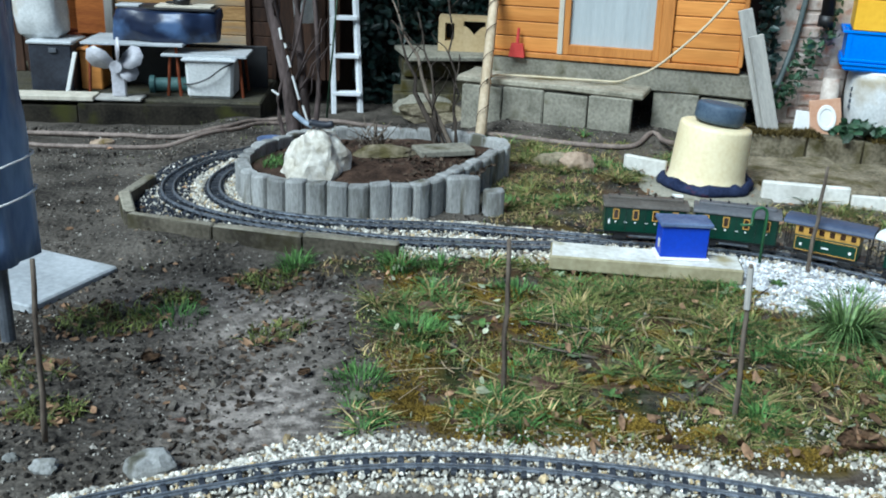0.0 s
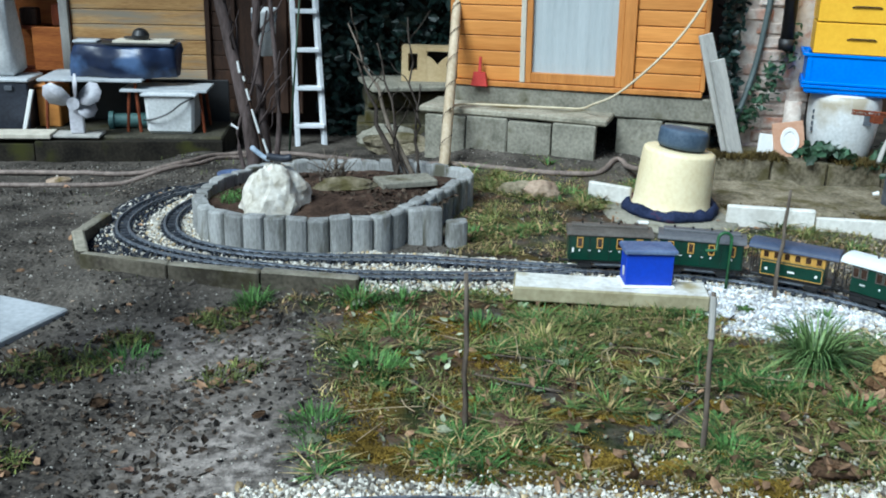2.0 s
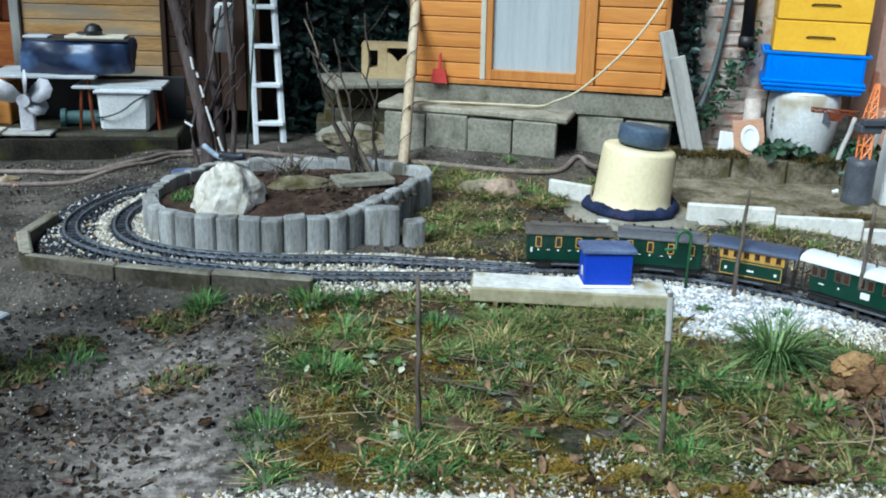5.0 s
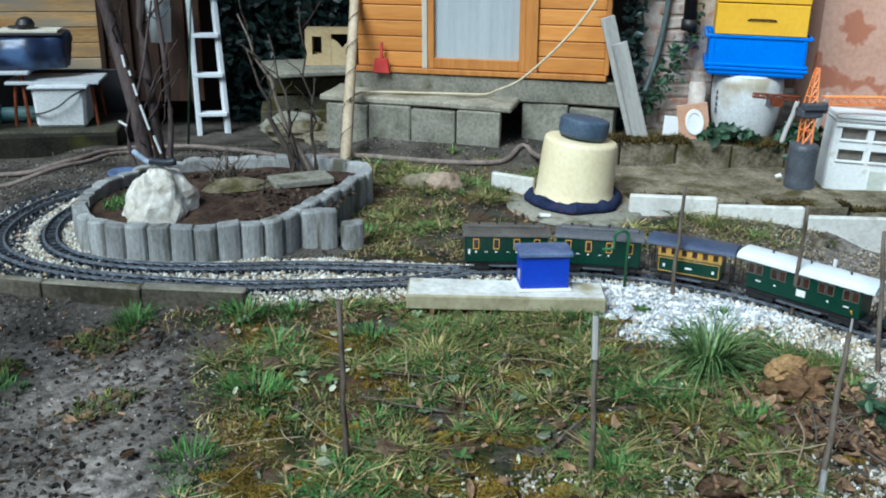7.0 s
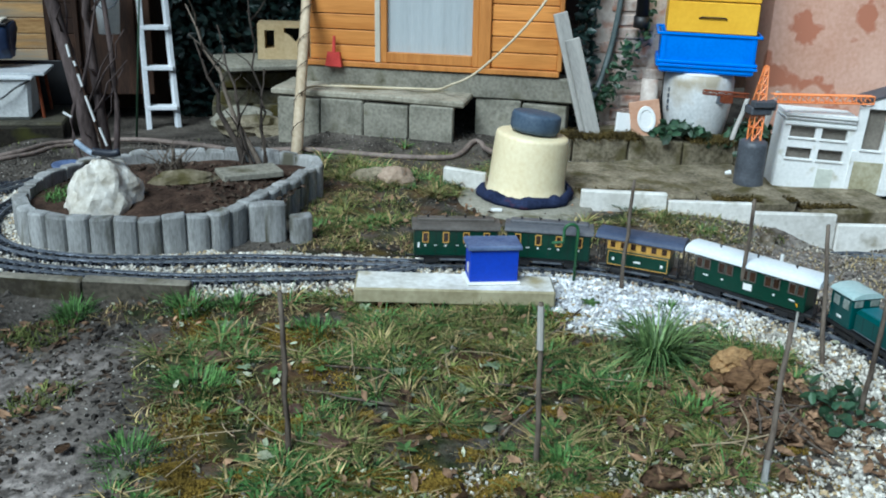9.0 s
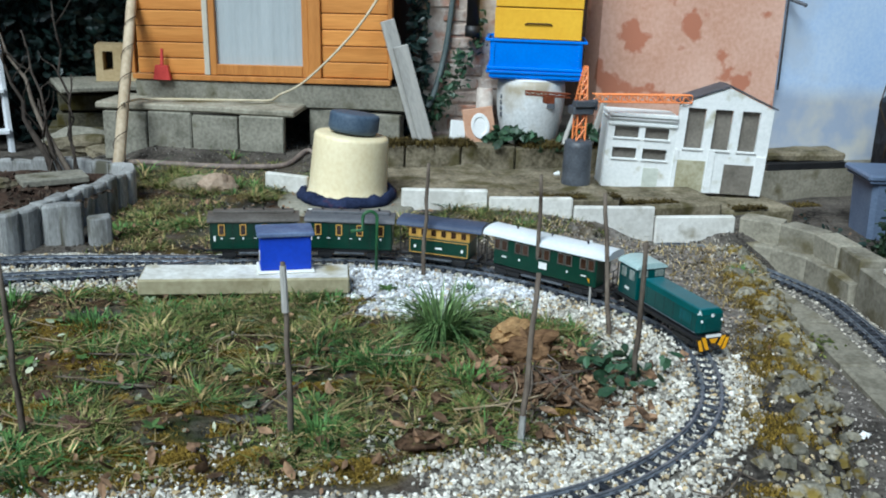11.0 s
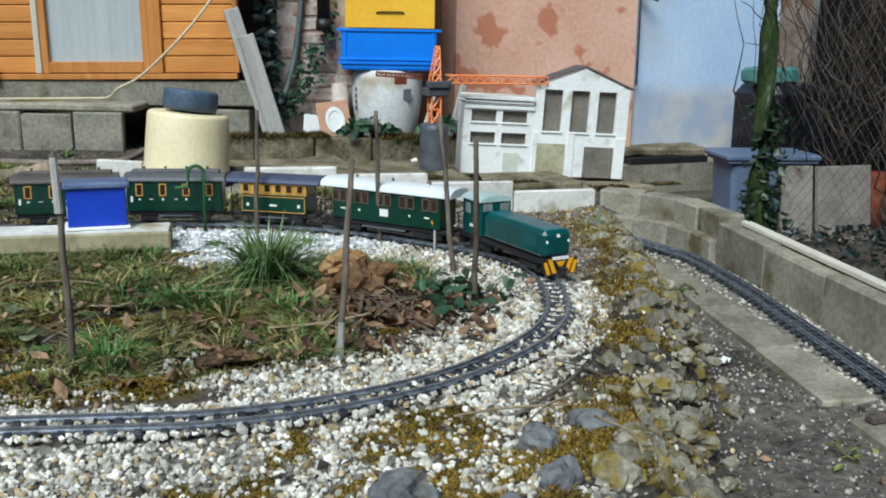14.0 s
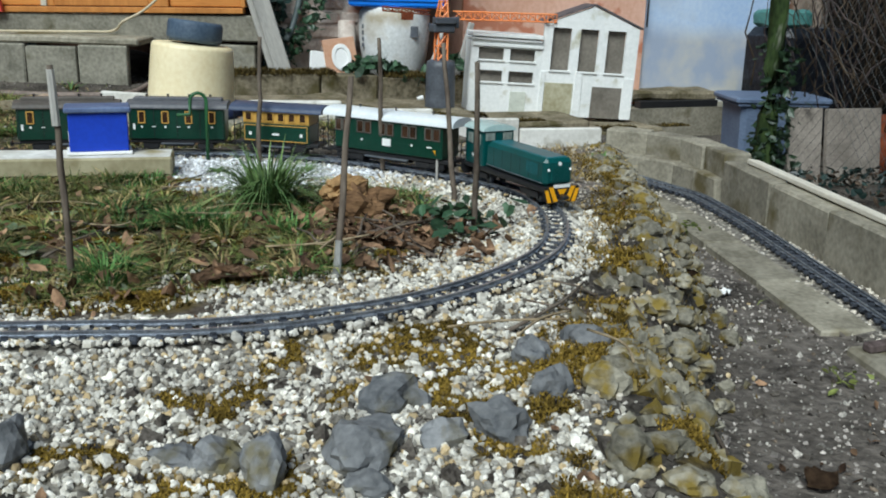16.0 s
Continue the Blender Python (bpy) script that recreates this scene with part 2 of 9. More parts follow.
TUFT = mat("pale green tuft blade", (0.025, 0.07, 0.016), (0.24, 0.34, 0.12), 6, 60, 0.5, 0.0, vary=0.55)
DEADLEAF = mat("dead brown leaf", (0.035, 0.02, 0.013), (0.33, 0.205, 0.12), 9, 60, 0.8, 0.2, vary=0.65)
GREYLEAF = mat("pale weed leaf", (0.15, 0.19, 0.1), (0.42, 0.42, 0.3), 9, 60, 0.7, 0.1, vary=0.45)
MOSS = mat("golden moss", (0.055, 0.038, 0.008), (0.3, 0.2, 0.036), 9, 120, 0.95, 0.5, vary=0.5, dist=0.008)
WASHED = mat("whitewashed brick", (0.36, 0.26, 0.21), (0.68, 0.61, 0.55), 9, 50, 0.9, 0.8, spots=(0.46, 0.2, 0.12), spot_scale=6, spot_at=0.58, vary=0.22, dist=0.01)
BLOCKSTONE = mat("beige concrete block", (0.17, 0.155, 0.118), (0.36, 0.33, 0.26), 7, 60, 0.9, 0.6, spots=(0.12, 0.1, 0.05), spot_scale=6, spot_at=0.6, vary=0.18)
CREAMLATH = mat("cream painted lath", (0.52, 0.48, 0.4), (0.72, 0.68, 0.58), 6, 60, 0.7, 0.3, stretch=(5, 0.6, 5), vary=0.1)
DARKMOSS = mat("dark mossy concrete", (0.04, 0.037, 0.024), (0.14, 0.128, 0.09), 8, 60, 0.95, 0.7, spots=(0.06, 0.05, 0.014), spot_scale=8, spot_at=0.55, vary=0.15)
YARDSTONE = mat("damp grey yard concrete", (0.03, 0.028, 0.02), (0.11, 0.1, 0.075), 5, 60, 0.8, 0.5, spots=(0.04, 0.036, 0.014), spot_scale=5, spot_at=0.56)
BLACKSTONE = mat("near black mossy concrete", (0.008, 0.007, 0.0055), (0.034, 0.029, 0.021), 6, 60, 0.8, 0.7, spots=(0.045, 0.045, 0.012), spot_scale=5, spot_at=0.62)
# darker brown concrete with the shade of upright faces put into its colour
SHADEDFACE = mat("brown shaded concrete side", (0.05, 0.043, 0.032), (0.15, 0.132, 0.1), 6, 60, 0.9, 0.5, spots=(0.04, 0.035, 0.014), spot_scale=5, spot_at=0.58)
GREYSLAB = mat("pale grey slab", (0.33, 0.345, 0.36), (0.52, 0.54, 0.56), 5, 50, 0.85, 0.3, spots=(0.25, 0.25, 0.22), spot_scale=4, spot_at=0.64)
DULLBRICK = mat("dull brown brick", (0.17, 0.13, 0.1), (0.33, 0.27, 0.22), 7, 40, 0.9, 0.8, spots=(0.2, 0.1, 0.06), spot_scale=8, spot_at=0.6, dist=0.015)
BRUSHBACK = mat("near black backdrop", (0.003, 0.0028, 0.0025), (0.012, 0.0105, 0.009), 4, 40, 0.9, 0.3, stretch=(4, 4, 0.5))
BLUESTONE = mat("blue grey field stone", (0.1, 0.105, 0.112), (0.24, 0.243, 0.245), 11, 80, 0.85, 0.9, spots=(0.12, 0.1, 0.04), spot_scale=14, spot_at=0.62, vary=0.2, dist=0.006)
OCHREGRAVEL = mat("ochre gravel", (0.3, 0.22, 0.11), (0.56, 0.45, 0.28), 30, 120, 0.8, 0.2, vary=0.4)
DARKGRAVEL = mat("grey gravel", (0.12, 0.108, 0.09), (0.34, 0.315, 0.27), 30, 120, 0.8, 0.2, vary=0.4)
ROTWOOD = mat("rotten brown wood", (0.07, 0.038, 0.02), (0.24, 0.14, 0.07), 8, 50, 0.85, 0.8, stretch=(1, 3, 5), dist=0.01)
PEBBLE = mat("pale pebble", (0.32, 0.285, 0.235), (0.62, 0.57, 0.48), 20, 120, 0.8, 0.2, vary=0.5)
PATHPEBBLE = mat("muddy pebble", (0.16, 0.14, 0.125), (0.5, 0.455, 0.41), 20, 120, 0.85, 0.2, vary=0.6)
CLOTH = mat("navy rag", (0.01, 0.015, 0.04), (0.03, 0.04, 0.09), 12, 80, 0.9, 0.6, spots=(0.2, 0.03, 0.02), spot_scale=8, spot_at=0.68, dist=0.01)

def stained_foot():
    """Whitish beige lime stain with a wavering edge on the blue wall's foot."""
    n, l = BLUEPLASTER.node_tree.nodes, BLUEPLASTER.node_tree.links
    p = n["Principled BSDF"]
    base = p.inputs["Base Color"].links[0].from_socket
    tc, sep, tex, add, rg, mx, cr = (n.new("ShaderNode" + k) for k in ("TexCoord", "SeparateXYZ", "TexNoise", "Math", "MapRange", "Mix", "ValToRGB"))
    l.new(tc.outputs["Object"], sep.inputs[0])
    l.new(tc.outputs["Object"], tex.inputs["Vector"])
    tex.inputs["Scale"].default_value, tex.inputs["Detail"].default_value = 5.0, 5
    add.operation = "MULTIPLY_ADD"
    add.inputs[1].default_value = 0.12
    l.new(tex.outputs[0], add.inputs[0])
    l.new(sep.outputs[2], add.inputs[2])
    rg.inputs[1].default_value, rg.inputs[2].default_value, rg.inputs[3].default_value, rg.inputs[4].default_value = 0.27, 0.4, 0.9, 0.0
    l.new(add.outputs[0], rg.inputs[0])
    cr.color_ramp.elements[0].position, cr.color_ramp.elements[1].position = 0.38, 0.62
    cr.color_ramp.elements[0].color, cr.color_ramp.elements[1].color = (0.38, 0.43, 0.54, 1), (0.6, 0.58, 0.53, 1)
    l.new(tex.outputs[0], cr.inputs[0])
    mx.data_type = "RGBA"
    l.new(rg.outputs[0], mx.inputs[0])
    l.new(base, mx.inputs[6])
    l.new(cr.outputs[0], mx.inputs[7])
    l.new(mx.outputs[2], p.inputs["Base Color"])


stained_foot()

# ---- mesh helpers ----
def box(bm, c, s, m=None, bevel=0.0):
    """A box with centre c and size s, turned by the matrix m, with chamfered upright and level edges."""
    made = bmesh.ops.create_cube(bm, size=1.0)["verts"]
    bmesh.ops.scale(bm, vec=s, verts=made)
    if bevel:
        edges = list({e for v in made for e in v.link_edges})
        made = list({v for f in bmesh.ops.bevel(bm, geom=edges, offset=bevel, segments=1, affect="EDGES")["faces"] for v in f.verts} | {v for v in made if v.is_valid})
    bmesh.ops.translate(bm, vec=c, verts=made)
    if m is not None:
        bmesh.ops.transform(bm, matrix=m, verts=made)
    return made


def rod(bm, a, b, r1, r2=None, n=8, cap=True):
    """A tapered round bar from a to b."""
    a, b = Vector(a), Vector(b)
    r2 = r1 if r2 is None else r2
    d = b - a
    m = Matrix.Translation((a + b) / 2) @ d.to_track_quat("Z", "Y").to_matrix().to_4x4()
    return bmesh.ops.create_cone(bm, cap_ends=cap, segments=n, radius1=r1, radius2=r2, depth=d.length, matrix=m)["verts"]


def lathe(bm, rings, n=32, c=(0, 0, 0)):
    """A turned body: rings of (radius, height)."""
    loops = []
    for r, z in rings:
        loops.append([bm.verts.new((c[0] + r * math.cos(2 * math.pi * k / n), c[1] + r * math.sin(2 * math.pi * k / n), c[2] + z)) for k in range(n)])
    for lo, hi in zip(loops, loops[1:]):
        for k in range(n):
            bm.faces.new((lo[k], lo[(k + 1) % n], hi[(k + 1) % n], hi[k]))
    bm.faces.new(loops[0][::-1])
    bm.faces.new(loops[-1])


def prism(bm, outline, y0, y1):
    """An outline of (x, z) drawn out from y0 to y1."""
    a = [bm.verts.new((x, y0, z)) for x, z in outline]
    b = [bm.verts.new((x, y1, z)) for x, z in outline]
    n = len(outline)
    bm.faces.new(a)
    bm.faces.new(b[::-1])
    for k in range(n):
        bm.faces.new((a[k], b[k], b[(k + 1) % n], a[(k + 1) % n]))


def tube(bm, pts, r, n=6):
    """A tube of radius r (a number or one a point) along pts."""
    pts = [Vector(p) for p in pts]
    rings = []
    for k, p in enumerate(pts):
        d = (pts[min(k + 1, len(pts) - 1)] - pts[max(k - 1, 0)]).normalized()
        q = d.to_track_quat("Z", "Y").to_matrix()
        rad = r if isinstance(r, (int, float)) else r[k]
        rings.append([bm.verts.new(p + q @ Vector((rad * math.cos(2 * math.pi * j / n), rad * math.sin(2 * math.pi * j / n), 0))) for j in range(n)])
    for lo, hi in zip(rings, rings[1:]):
        for j in range(n):
            bm.faces.new((lo[j], lo[(j + 1) % n], hi[(j + 1) % n], hi[j]))
    bm.faces.new(rings[0][::-1])
    bm.faces.new(rings[-1])


def smooth_path(pts, step):
    """A Catmull-Rom curve through pts, cut into equal steps."""
    P = [Vector(p) for p in pts]
    P = [2 * P[0] - P[1]] + P + [2 * P[-1] - P[-2]]
    fine = []
    for k in range(1, len(P) - 2):
        for j in range(24):
            t = j / 24
            a, b, c, d = P[k - 1:k + 3]
            fine.append(0.5 * (2 * b + (c - a) * t + (2 * a - 5 * b + 4 * c - d) * t * t + (3 * b - a - 3 * c + d) * t ** 3))
    fine.append(P[-2])
    out, left = [fine[0]], step
    for a, b in zip(fine, fine[1:]):
        seg = (b - a).length
        while seg >= left:
            a = a + (b - a) * (left / seg)
            out.append(a)
            seg -= left
            left = step
        left -= seg
    return out


def mesh_of(bm, name, material, flat=True):
    bmesh.ops.recalc_face_normals(bm, faces=bm.faces)
    me = bpy.data.meshes.new(name)
    bm.to_mesh(me)
    bm.free()
    me.materials.append(material)
    if not flat:
        me.shade_smooth()
    return me


def part(name, bm, material, parent, label="", flat=True):
    ob = new(name, mesh_of(bm, name, material, flat))
    ob.parent = parent
    if label:
        ob["label"] = label
    return ob


def thing(name, label, category, at=None, group="", kind=""):
    """The Empty at a thing's base, which parents its parts."""
    ob = new(name)
    ob.empty_display_size = 0.05
    if at is not None:
        ob.matrix_world = at
    return tagged(ob, label, category, group, kind)


def solo(name, bm, material, label, category, at=None, group="", kind="", flat=True):
    ob = new(name, mesh_of(bm, name, material, flat))
    if at is not None:
        ob.matrix_world = at
    return tagged(ob, label, category, group, kind)


def piece(name, me, parent, m):
    ob = new(name, me)
    ob.parent = parent
    ob.matrix_local = m
    return ob


def stuff(name, verts, faces, material, label, category):
    me = bpy.data.meshes.new(name)
    me.from_pydata(verts, [], faces)
    me.materials.append(material)
    me.update()
    return tagged(new(name, me), label, category, kind="stuff")


rng = np.random.default_rng(7)


def turned(n, flat=0.0):
    """n random turns as 3 x 3 matrices."""
    q = rng.normal(size=(n, 4))
    q /= np.linalg.norm(q, axis=1)[:, None]
    w, x, y, z = q.T
    return np.stack([np.stack([1 - 2 * (y * y + z * z), 2 * (x * y - z * w), 2 * (x * z + y * w)], -1),
                     np.stack([2 * (x * y + z * w), 1 - 2 * (x * x + z * z), 2 * (y * z - x * w)], -1),
                     np.stack([2 * (x * z - y * w), 2 * (y * z + x * w), 1 - 2 * (x * x + y * y)], -1)], 1)


CORNERS = np.array([[x, y, z] for x in (-1, 1) for y in (-1, 1) for z in (-1, 1)], float)
QUADS = [(0, 1, 3, 2), (4, 6, 7, 5), (0, 4, 5, 1), (2, 3, 7, 6), (0, 2, 6, 4), (1, 5, 7, 3)]


ROUND = np.concatenate([CORNERS * 0.72, np.array([[1, 0, 0], [-1, 0, 0], [0, 1, 0], [0, -1, 0], [0, 0, 1], [0, 0, -1]]) * 1.02])
FANS = [(f, q[j], q[(j + 1) % 4]) for q, f in zip(QUADS, (9, 8, 11, 10, 13, 12)) for j in range(4)]


def pebbles(name, places, sizes, material, label, category, squash=0.75, rounded=False):
    """Small stones, each a crushed block or a rounded lump of its own shape, in one mesh."""
    n = len(places)
    form, cells = (ROUND, FANS) if rounded else (CORNERS, QUADS)
    k = len(form)
    shape = form[None] * (rng.uniform(0.6, 1.2, (n, k, 1)) if rounded else rng.uniform(0.5, 0.95, (n, k, 1))) * np.array([1, 0.82, squash])
    pts = np.einsum("nij,nkj->nki", turned(n), shape * sizes[:, None, None]) + places[:, None]
    faces = [tuple(k * j + c for c in q) for j in range(n) for q in cells]
    return stuff(name, pts.reshape(-1, 3).tolist(), faces, material, label, category)


def blades(name, places, heights, material, label, category, width=0.0022, lean=0.6, turn=None, joints=2, droop=0.0):
    """Arched grass blades of a few joints each, in one mesh."""
    n = len(places)
    a = rng.uniform(0, 2 * math.pi, n) if turn is None else turn
    out = np.stack([np.cos(a), np.sin(a), 0 * a], 1)
    side = np.stack([-np.sin(a), np.cos(a), 0 * a], 1) * (width * rng.uniform(0.6, 1.3, n))[:, None]
    k = lean * rng.uniform(0.2, 1.4, n)
    up = np.array([0, 0, 1.0])
    pts = []
    for f, w in ((0, 1.0), (0.5, 0.8), (1.0, 0.05)) if joints == 2 else [(j / joints, 1.0 - 0.95 * (j / joints) ** 2) for j in range(joints + 1)]:
        mid = places + heights[:, None] * (f * up * (1 - (0.35 * f + droop * f * f) * np.minimum(k, 1.2)[:, None]) + out * (k * f * f)[:, None])
        pts += [mid - side * w, mid + side * w]
    pts = np.stack(pts, 1)
    step = 2 * (joints + 1)
    faces = [tuple(step * j + 2 * i + c for c in (0, 1, 3, 2)) for j in range(n) for i in range(joints)]
    return stuff(name, pts.reshape(-1, 3).tolist(), faces, material, label, category)


def leaves(name, places, sizes, material, label, category, tilt=0.5):
    """Small folded leaves lying or hanging at random, in one mesh."""
    n = len(places)
    base = np.array([[-1, 0, 0.1], [-0.3, -0.55, 0.12], [0.5, -0.4, 0.1], [1.1, 0, 0.0], [0.5, 0.4, 0.1], [-0.3, 0.55, 0.12], [0, 0, 0]])
    ax, az = rng.normal(0, tilt, (n, 2)), rng.uniform(0, 6.283, n)
    cz, sz, cx, sx, cy, sy = np.cos(az), np.sin(az), np.cos(ax[:, 0]), np.sin(ax[:, 0]), np.cos(ax[:, 1]), np.sin(ax[:, 1])
    o, i = 0 * az, 0 * az + 1
    Rz = np.stack([np.stack([cz, -sz, o], -1), np.stack([sz, cz, o], -1), np.stack([o, o, i], -1)], 1)
    Rx = np.stack([np.stack([i, o, o], -1), np.stack([o, cx, -sx], -1), np.stack([o, sx, cx], -1)], 1)
    Ry = np.stack([np.stack([cy, o, sy], -1), np.stack([o, i, o], -1), np.stack([-sy, o, cy], -1)], 1)
    shape = base[None] * sizes[:, None, None] * rng.uniform(0.7, 1.3, (n, 7, 1))
    pts = np.einsum("nij,nkj->nki", Rz @ Rx @ Ry, shape) + places[:, None]
    faces = [tuple(7 * k + c for c in q) for k in range(n) for q in ((0, 1, 6), (1, 2, 6), (2, 3, 6), (3, 4, 6), (4, 5, 6), (5, 0, 6))]
    return stuff(name, pts.reshape(-1, 3).tolist(), faces, material, label, category)


def boulder(name, at, size, material, label, category, seed, group="", rough=0.16, sink=0.25, detail=3):
    """A lumpy stone with facets, sunk a little into the ground."""
    bm = bmesh.new()
    bmesh.ops.create_icosphere(bm, subdivisions=detail, radius=0.5)
    o = Vector((seed * 3.7, seed * 1.3, seed * 2.1))
    for v in bm.verts:
        d = v.co.normalized()
        k = 1 + rough * 2.2 * noise.noise(d * 1.3 + o) + rough * noise.noise(d * 3.4 + o) + 0.3 * rough * noise.noise(d * 9 + o)
        v.co = Vector((d.x * size[0], d.y * size[1], d.z * size[2])) * 0.5 * k
        v.co.z += size[2] * (0.5 - sink)
    return solo(name, bm, material, label, category, at, group)

# ---- plan of the railway ----
MAIN = [(-0.55, 4.62), (-0.75, 4.4), (-0.85, 4.1), (-0.81, 3.82), (-0.66, 3.64), (-0.43, 3.54), (-0.15, 3.5), (0.12, 3.49), (0.42, 3.44), (0.72, 3.385), (1.0, 3.345), (1.2, 3.3),
        (1.44, 3.2), (1.68, 3.01), (1.82, 2.83), (1.93, 2.67), (2.0, 2.48), (1.98, 2.28), (1.9, 2.07), (1.78, 1.9), (1.62, 1.775), (1.42, 1.68), (1.2, 1.64), (1.0, 1.65),
        (0.82, 1.7), (0.62, 1.755), (0.4, 1.8), (0.15, 1.83), (-0.1, 1.825), (-0.36, 1.77), (-0.7, 1.64), (-1.05, 1.46)]
BRANCH = [(0.72, 3.36), (0.5, 3.3), (0.2, 3.305), (-0.08, 3.32), (-0.4, 3.4), (-0.65, 3.49), (-0.86, 3.62), (-1.0, 3.8), (-1.04, 4.05), (-0.96, 4.35), (-0.75, 4.62)]
OUTER = [(2.3, 3.66), (2.55, 3.71), (2.76, 3.71), (2.885, 3.62), (2.96, 3.44), (3.03, 3.22), (3.04, 3.05), (3.0, 2.86), (2.93, 2.6), (2.82, 2.26), (2.725, 1.97), (2.61, 1.62), (2.46, 1.2), (2.3, 0.7)]


def outer_z(y):
    return -0.16 - 0.04 * min(1, max(0, (3.7 - y) / 0.4))


main_line = smooth_path([(x, y, 0.0) for x, y in MAIN], 0.01)
branch_line = smooth_path([(x, y, 0.0) for x, y in BRANCH], 0.01)
outer_line = smooth_path([(x, y, outer_z(y)) for x, y in OUTER], 0.01)

# ---- ground ----
def ramp01(v, lo, hi):
    t = np.clip((v - lo) / (hi - lo), 0, 1)
    return t * t * (3 - 2 * t)


def value_noise(x, y, s, k=0):
    """Smooth noise over the plan, about -1 to 1."""
    r = np.random.default_rng(100 + k).uniform(-1, 1, (64, 64))
    u, v = np.asarray(x) / s + 31.3, np.asarray(y) / s + 17.7
    i, j = np.floor(u).astype(int), np.floor(v).astype(int)
    fu, fv = u - i, v - j
    fu, fv = fu * fu * (3 - 2 * fu), fv * fv * (3 - 2 * fv)
    g = lambda a, b: r[a % 64, b % 64]
    return (g(i, j) * (1 - fu) + g(i + 1, j) * fu) * (1 - fv) + (g(i, j + 1) * (1 - fu) + g(i + 1, j + 1) * fu) * fv


def near(line, x, y):
    """How far each place of the plan lies from a line of track."""
    pts = np.array([(p.x, p.y) for p in line[::4]])
    x, y = np.atleast_1d(x).ravel(), np.atleast_1d(y).ravel()
    out = np.empty(len(x))
    for k in range(0, len(x), 4000):
        d = np.hypot(x[k:k + 4000, None] - pts[None, :, 0], y[k:k + 4000, None] - pts[None, :, 1])
        out[k:k + 4000] = d.min(1)
    return out


def bank(y):
    """The x of the stony bank beside the sunken path."""
    return np.interp(y, [0.2, 1.3, 1.6, 1.85, 2.1, 2.4, 2.7, 3.1, 3.5], [1.35, 1.72, 1.92, 2.12, 2.28, 2.45, 2.6, 2.78, 2.95])


def ground_z(x, y):
    x, y = np.asarray(x, float), np.asarray(y, float)
    z = -0.035 + 0.012 * value_noise(x, y, 0.35, 1) + 0.006 * value_noise(x, y, 0.11, 2)
    z = z - 0.21 * ramp01(x - bank(y), -0.1, 0.13) * ramp01(y, 0.3, 0.8) * ramp01(3.75 + 1.65 * ramp01(x, 3.3, 3.6) - y, 0, 0.4)
    z = z - 0.05 * ramp01(-0.15 - x, 0, 0.5) * ramp01(3.25 - y, -0.1, 0.1)
    z = z - 0.06 * ramp01(y, 4.5, 5.2) * ramp01(0.5 - x, 0, 0.4) + 0.05 * ramp01(y, 4.6, 5.1) * ramp01(x, 0.3, 0.6) * ramp01(1.6 - x, 0, 0.2) - 0.09 * ramp01(y, 5.2, 6.2) * ramp01(0.6 - x, 0, 0.6)
    z = z - 0.06 * ramp01(-1.05 - x, 0, 0.3) * ramp01(y, 3.0, 3.4)
    z = z - 0.1 * ramp01(x, 2.0, 2.9) * ramp01(y, 3.1, 3.6)
    z = z - 0.1 * ramp01(y, 6.0, 6.7) * ramp01(0.7 - x, 0, 0.4)
    z = z + 0.035 * np.exp(-((x - 0.9) ** 2 + (y - 3.95) ** 2) / 0.08)
    return z


def flat_over(lo, hi, step):
    return list(np.arange(lo, hi + 1e-6, step))


gx = np.array([-400, -90, -25, -9, -5] + flat_over(-3.4, 4.8, 0.045) + [6, 9, 25, 90, 400], float)
gy = np.array([-400, -90, -25, -8, -2.5, -0.8] + flat_over(0.1, 7.6, 0.045) + [9, 14, 30, 90, 400], float)
GX, GY = np.meshgrid(gx, gy, indexing="ij")
d_main, d_branch, d_outer = near(main_line, GX, GY).reshape(GX.shape), near(branch_line, GX, GY).reshape(GX.shape), near(outer_line, GX, GY).reshape(GX.shape)
GZ = ground_z(GX, GY)
d_in = np.minimum(d_main, d_branch)
GZ = np.where(d_in < 0.16, GZ + (np.full_like(GZ, -0.026) - GZ) * (1 - ramp01(d_in, 0.07, 0.16)), GZ)
oz = np.array([outer_z(v) for v in GY.ravel()]).reshape(GY.shape) - 0.028
GZ = np.where(d_outer < 0.14, GZ + (oz - GZ) * (1 - ramp01(d_outer, 0.06, 0.14)), GZ)
nv = len(gy)
verts = np.stack([GX, GY, GZ], -1).reshape(-1, 3)
faces = [(i * nv + j, (i + 1) * nv + j, (i + 1) * nv + j + 1, i * nv + j + 1) for i in range(len(gx) - 1) for j in range(nv - 1)]
gm = bpy.data.meshes.new("ground")
gm.from_pydata(verts.tolist(), [], faces)
gm.shade_smooth()


def inside_loop(x, y):
    """Whether a place lies within the loop of the main line."""
    pts = np.array([(p.x, p.y) for p in main_line[::6]])
    a, b = pts, np.roll(pts, -1, 0)
    x, y = np.atleast_1d(x).ravel(), np.atleast_1d(y).ravel()
    odd = np.zeros(len(x), bool)
    for (x1, y1), (x2, y2) in zip(a, b):
        if y1 != y2:
            odd ^= ((y1 > y) != (y2 > y)) & (x < (x2 - x1) * (y - y1) / (y2 - y1) + x1)
    return odd


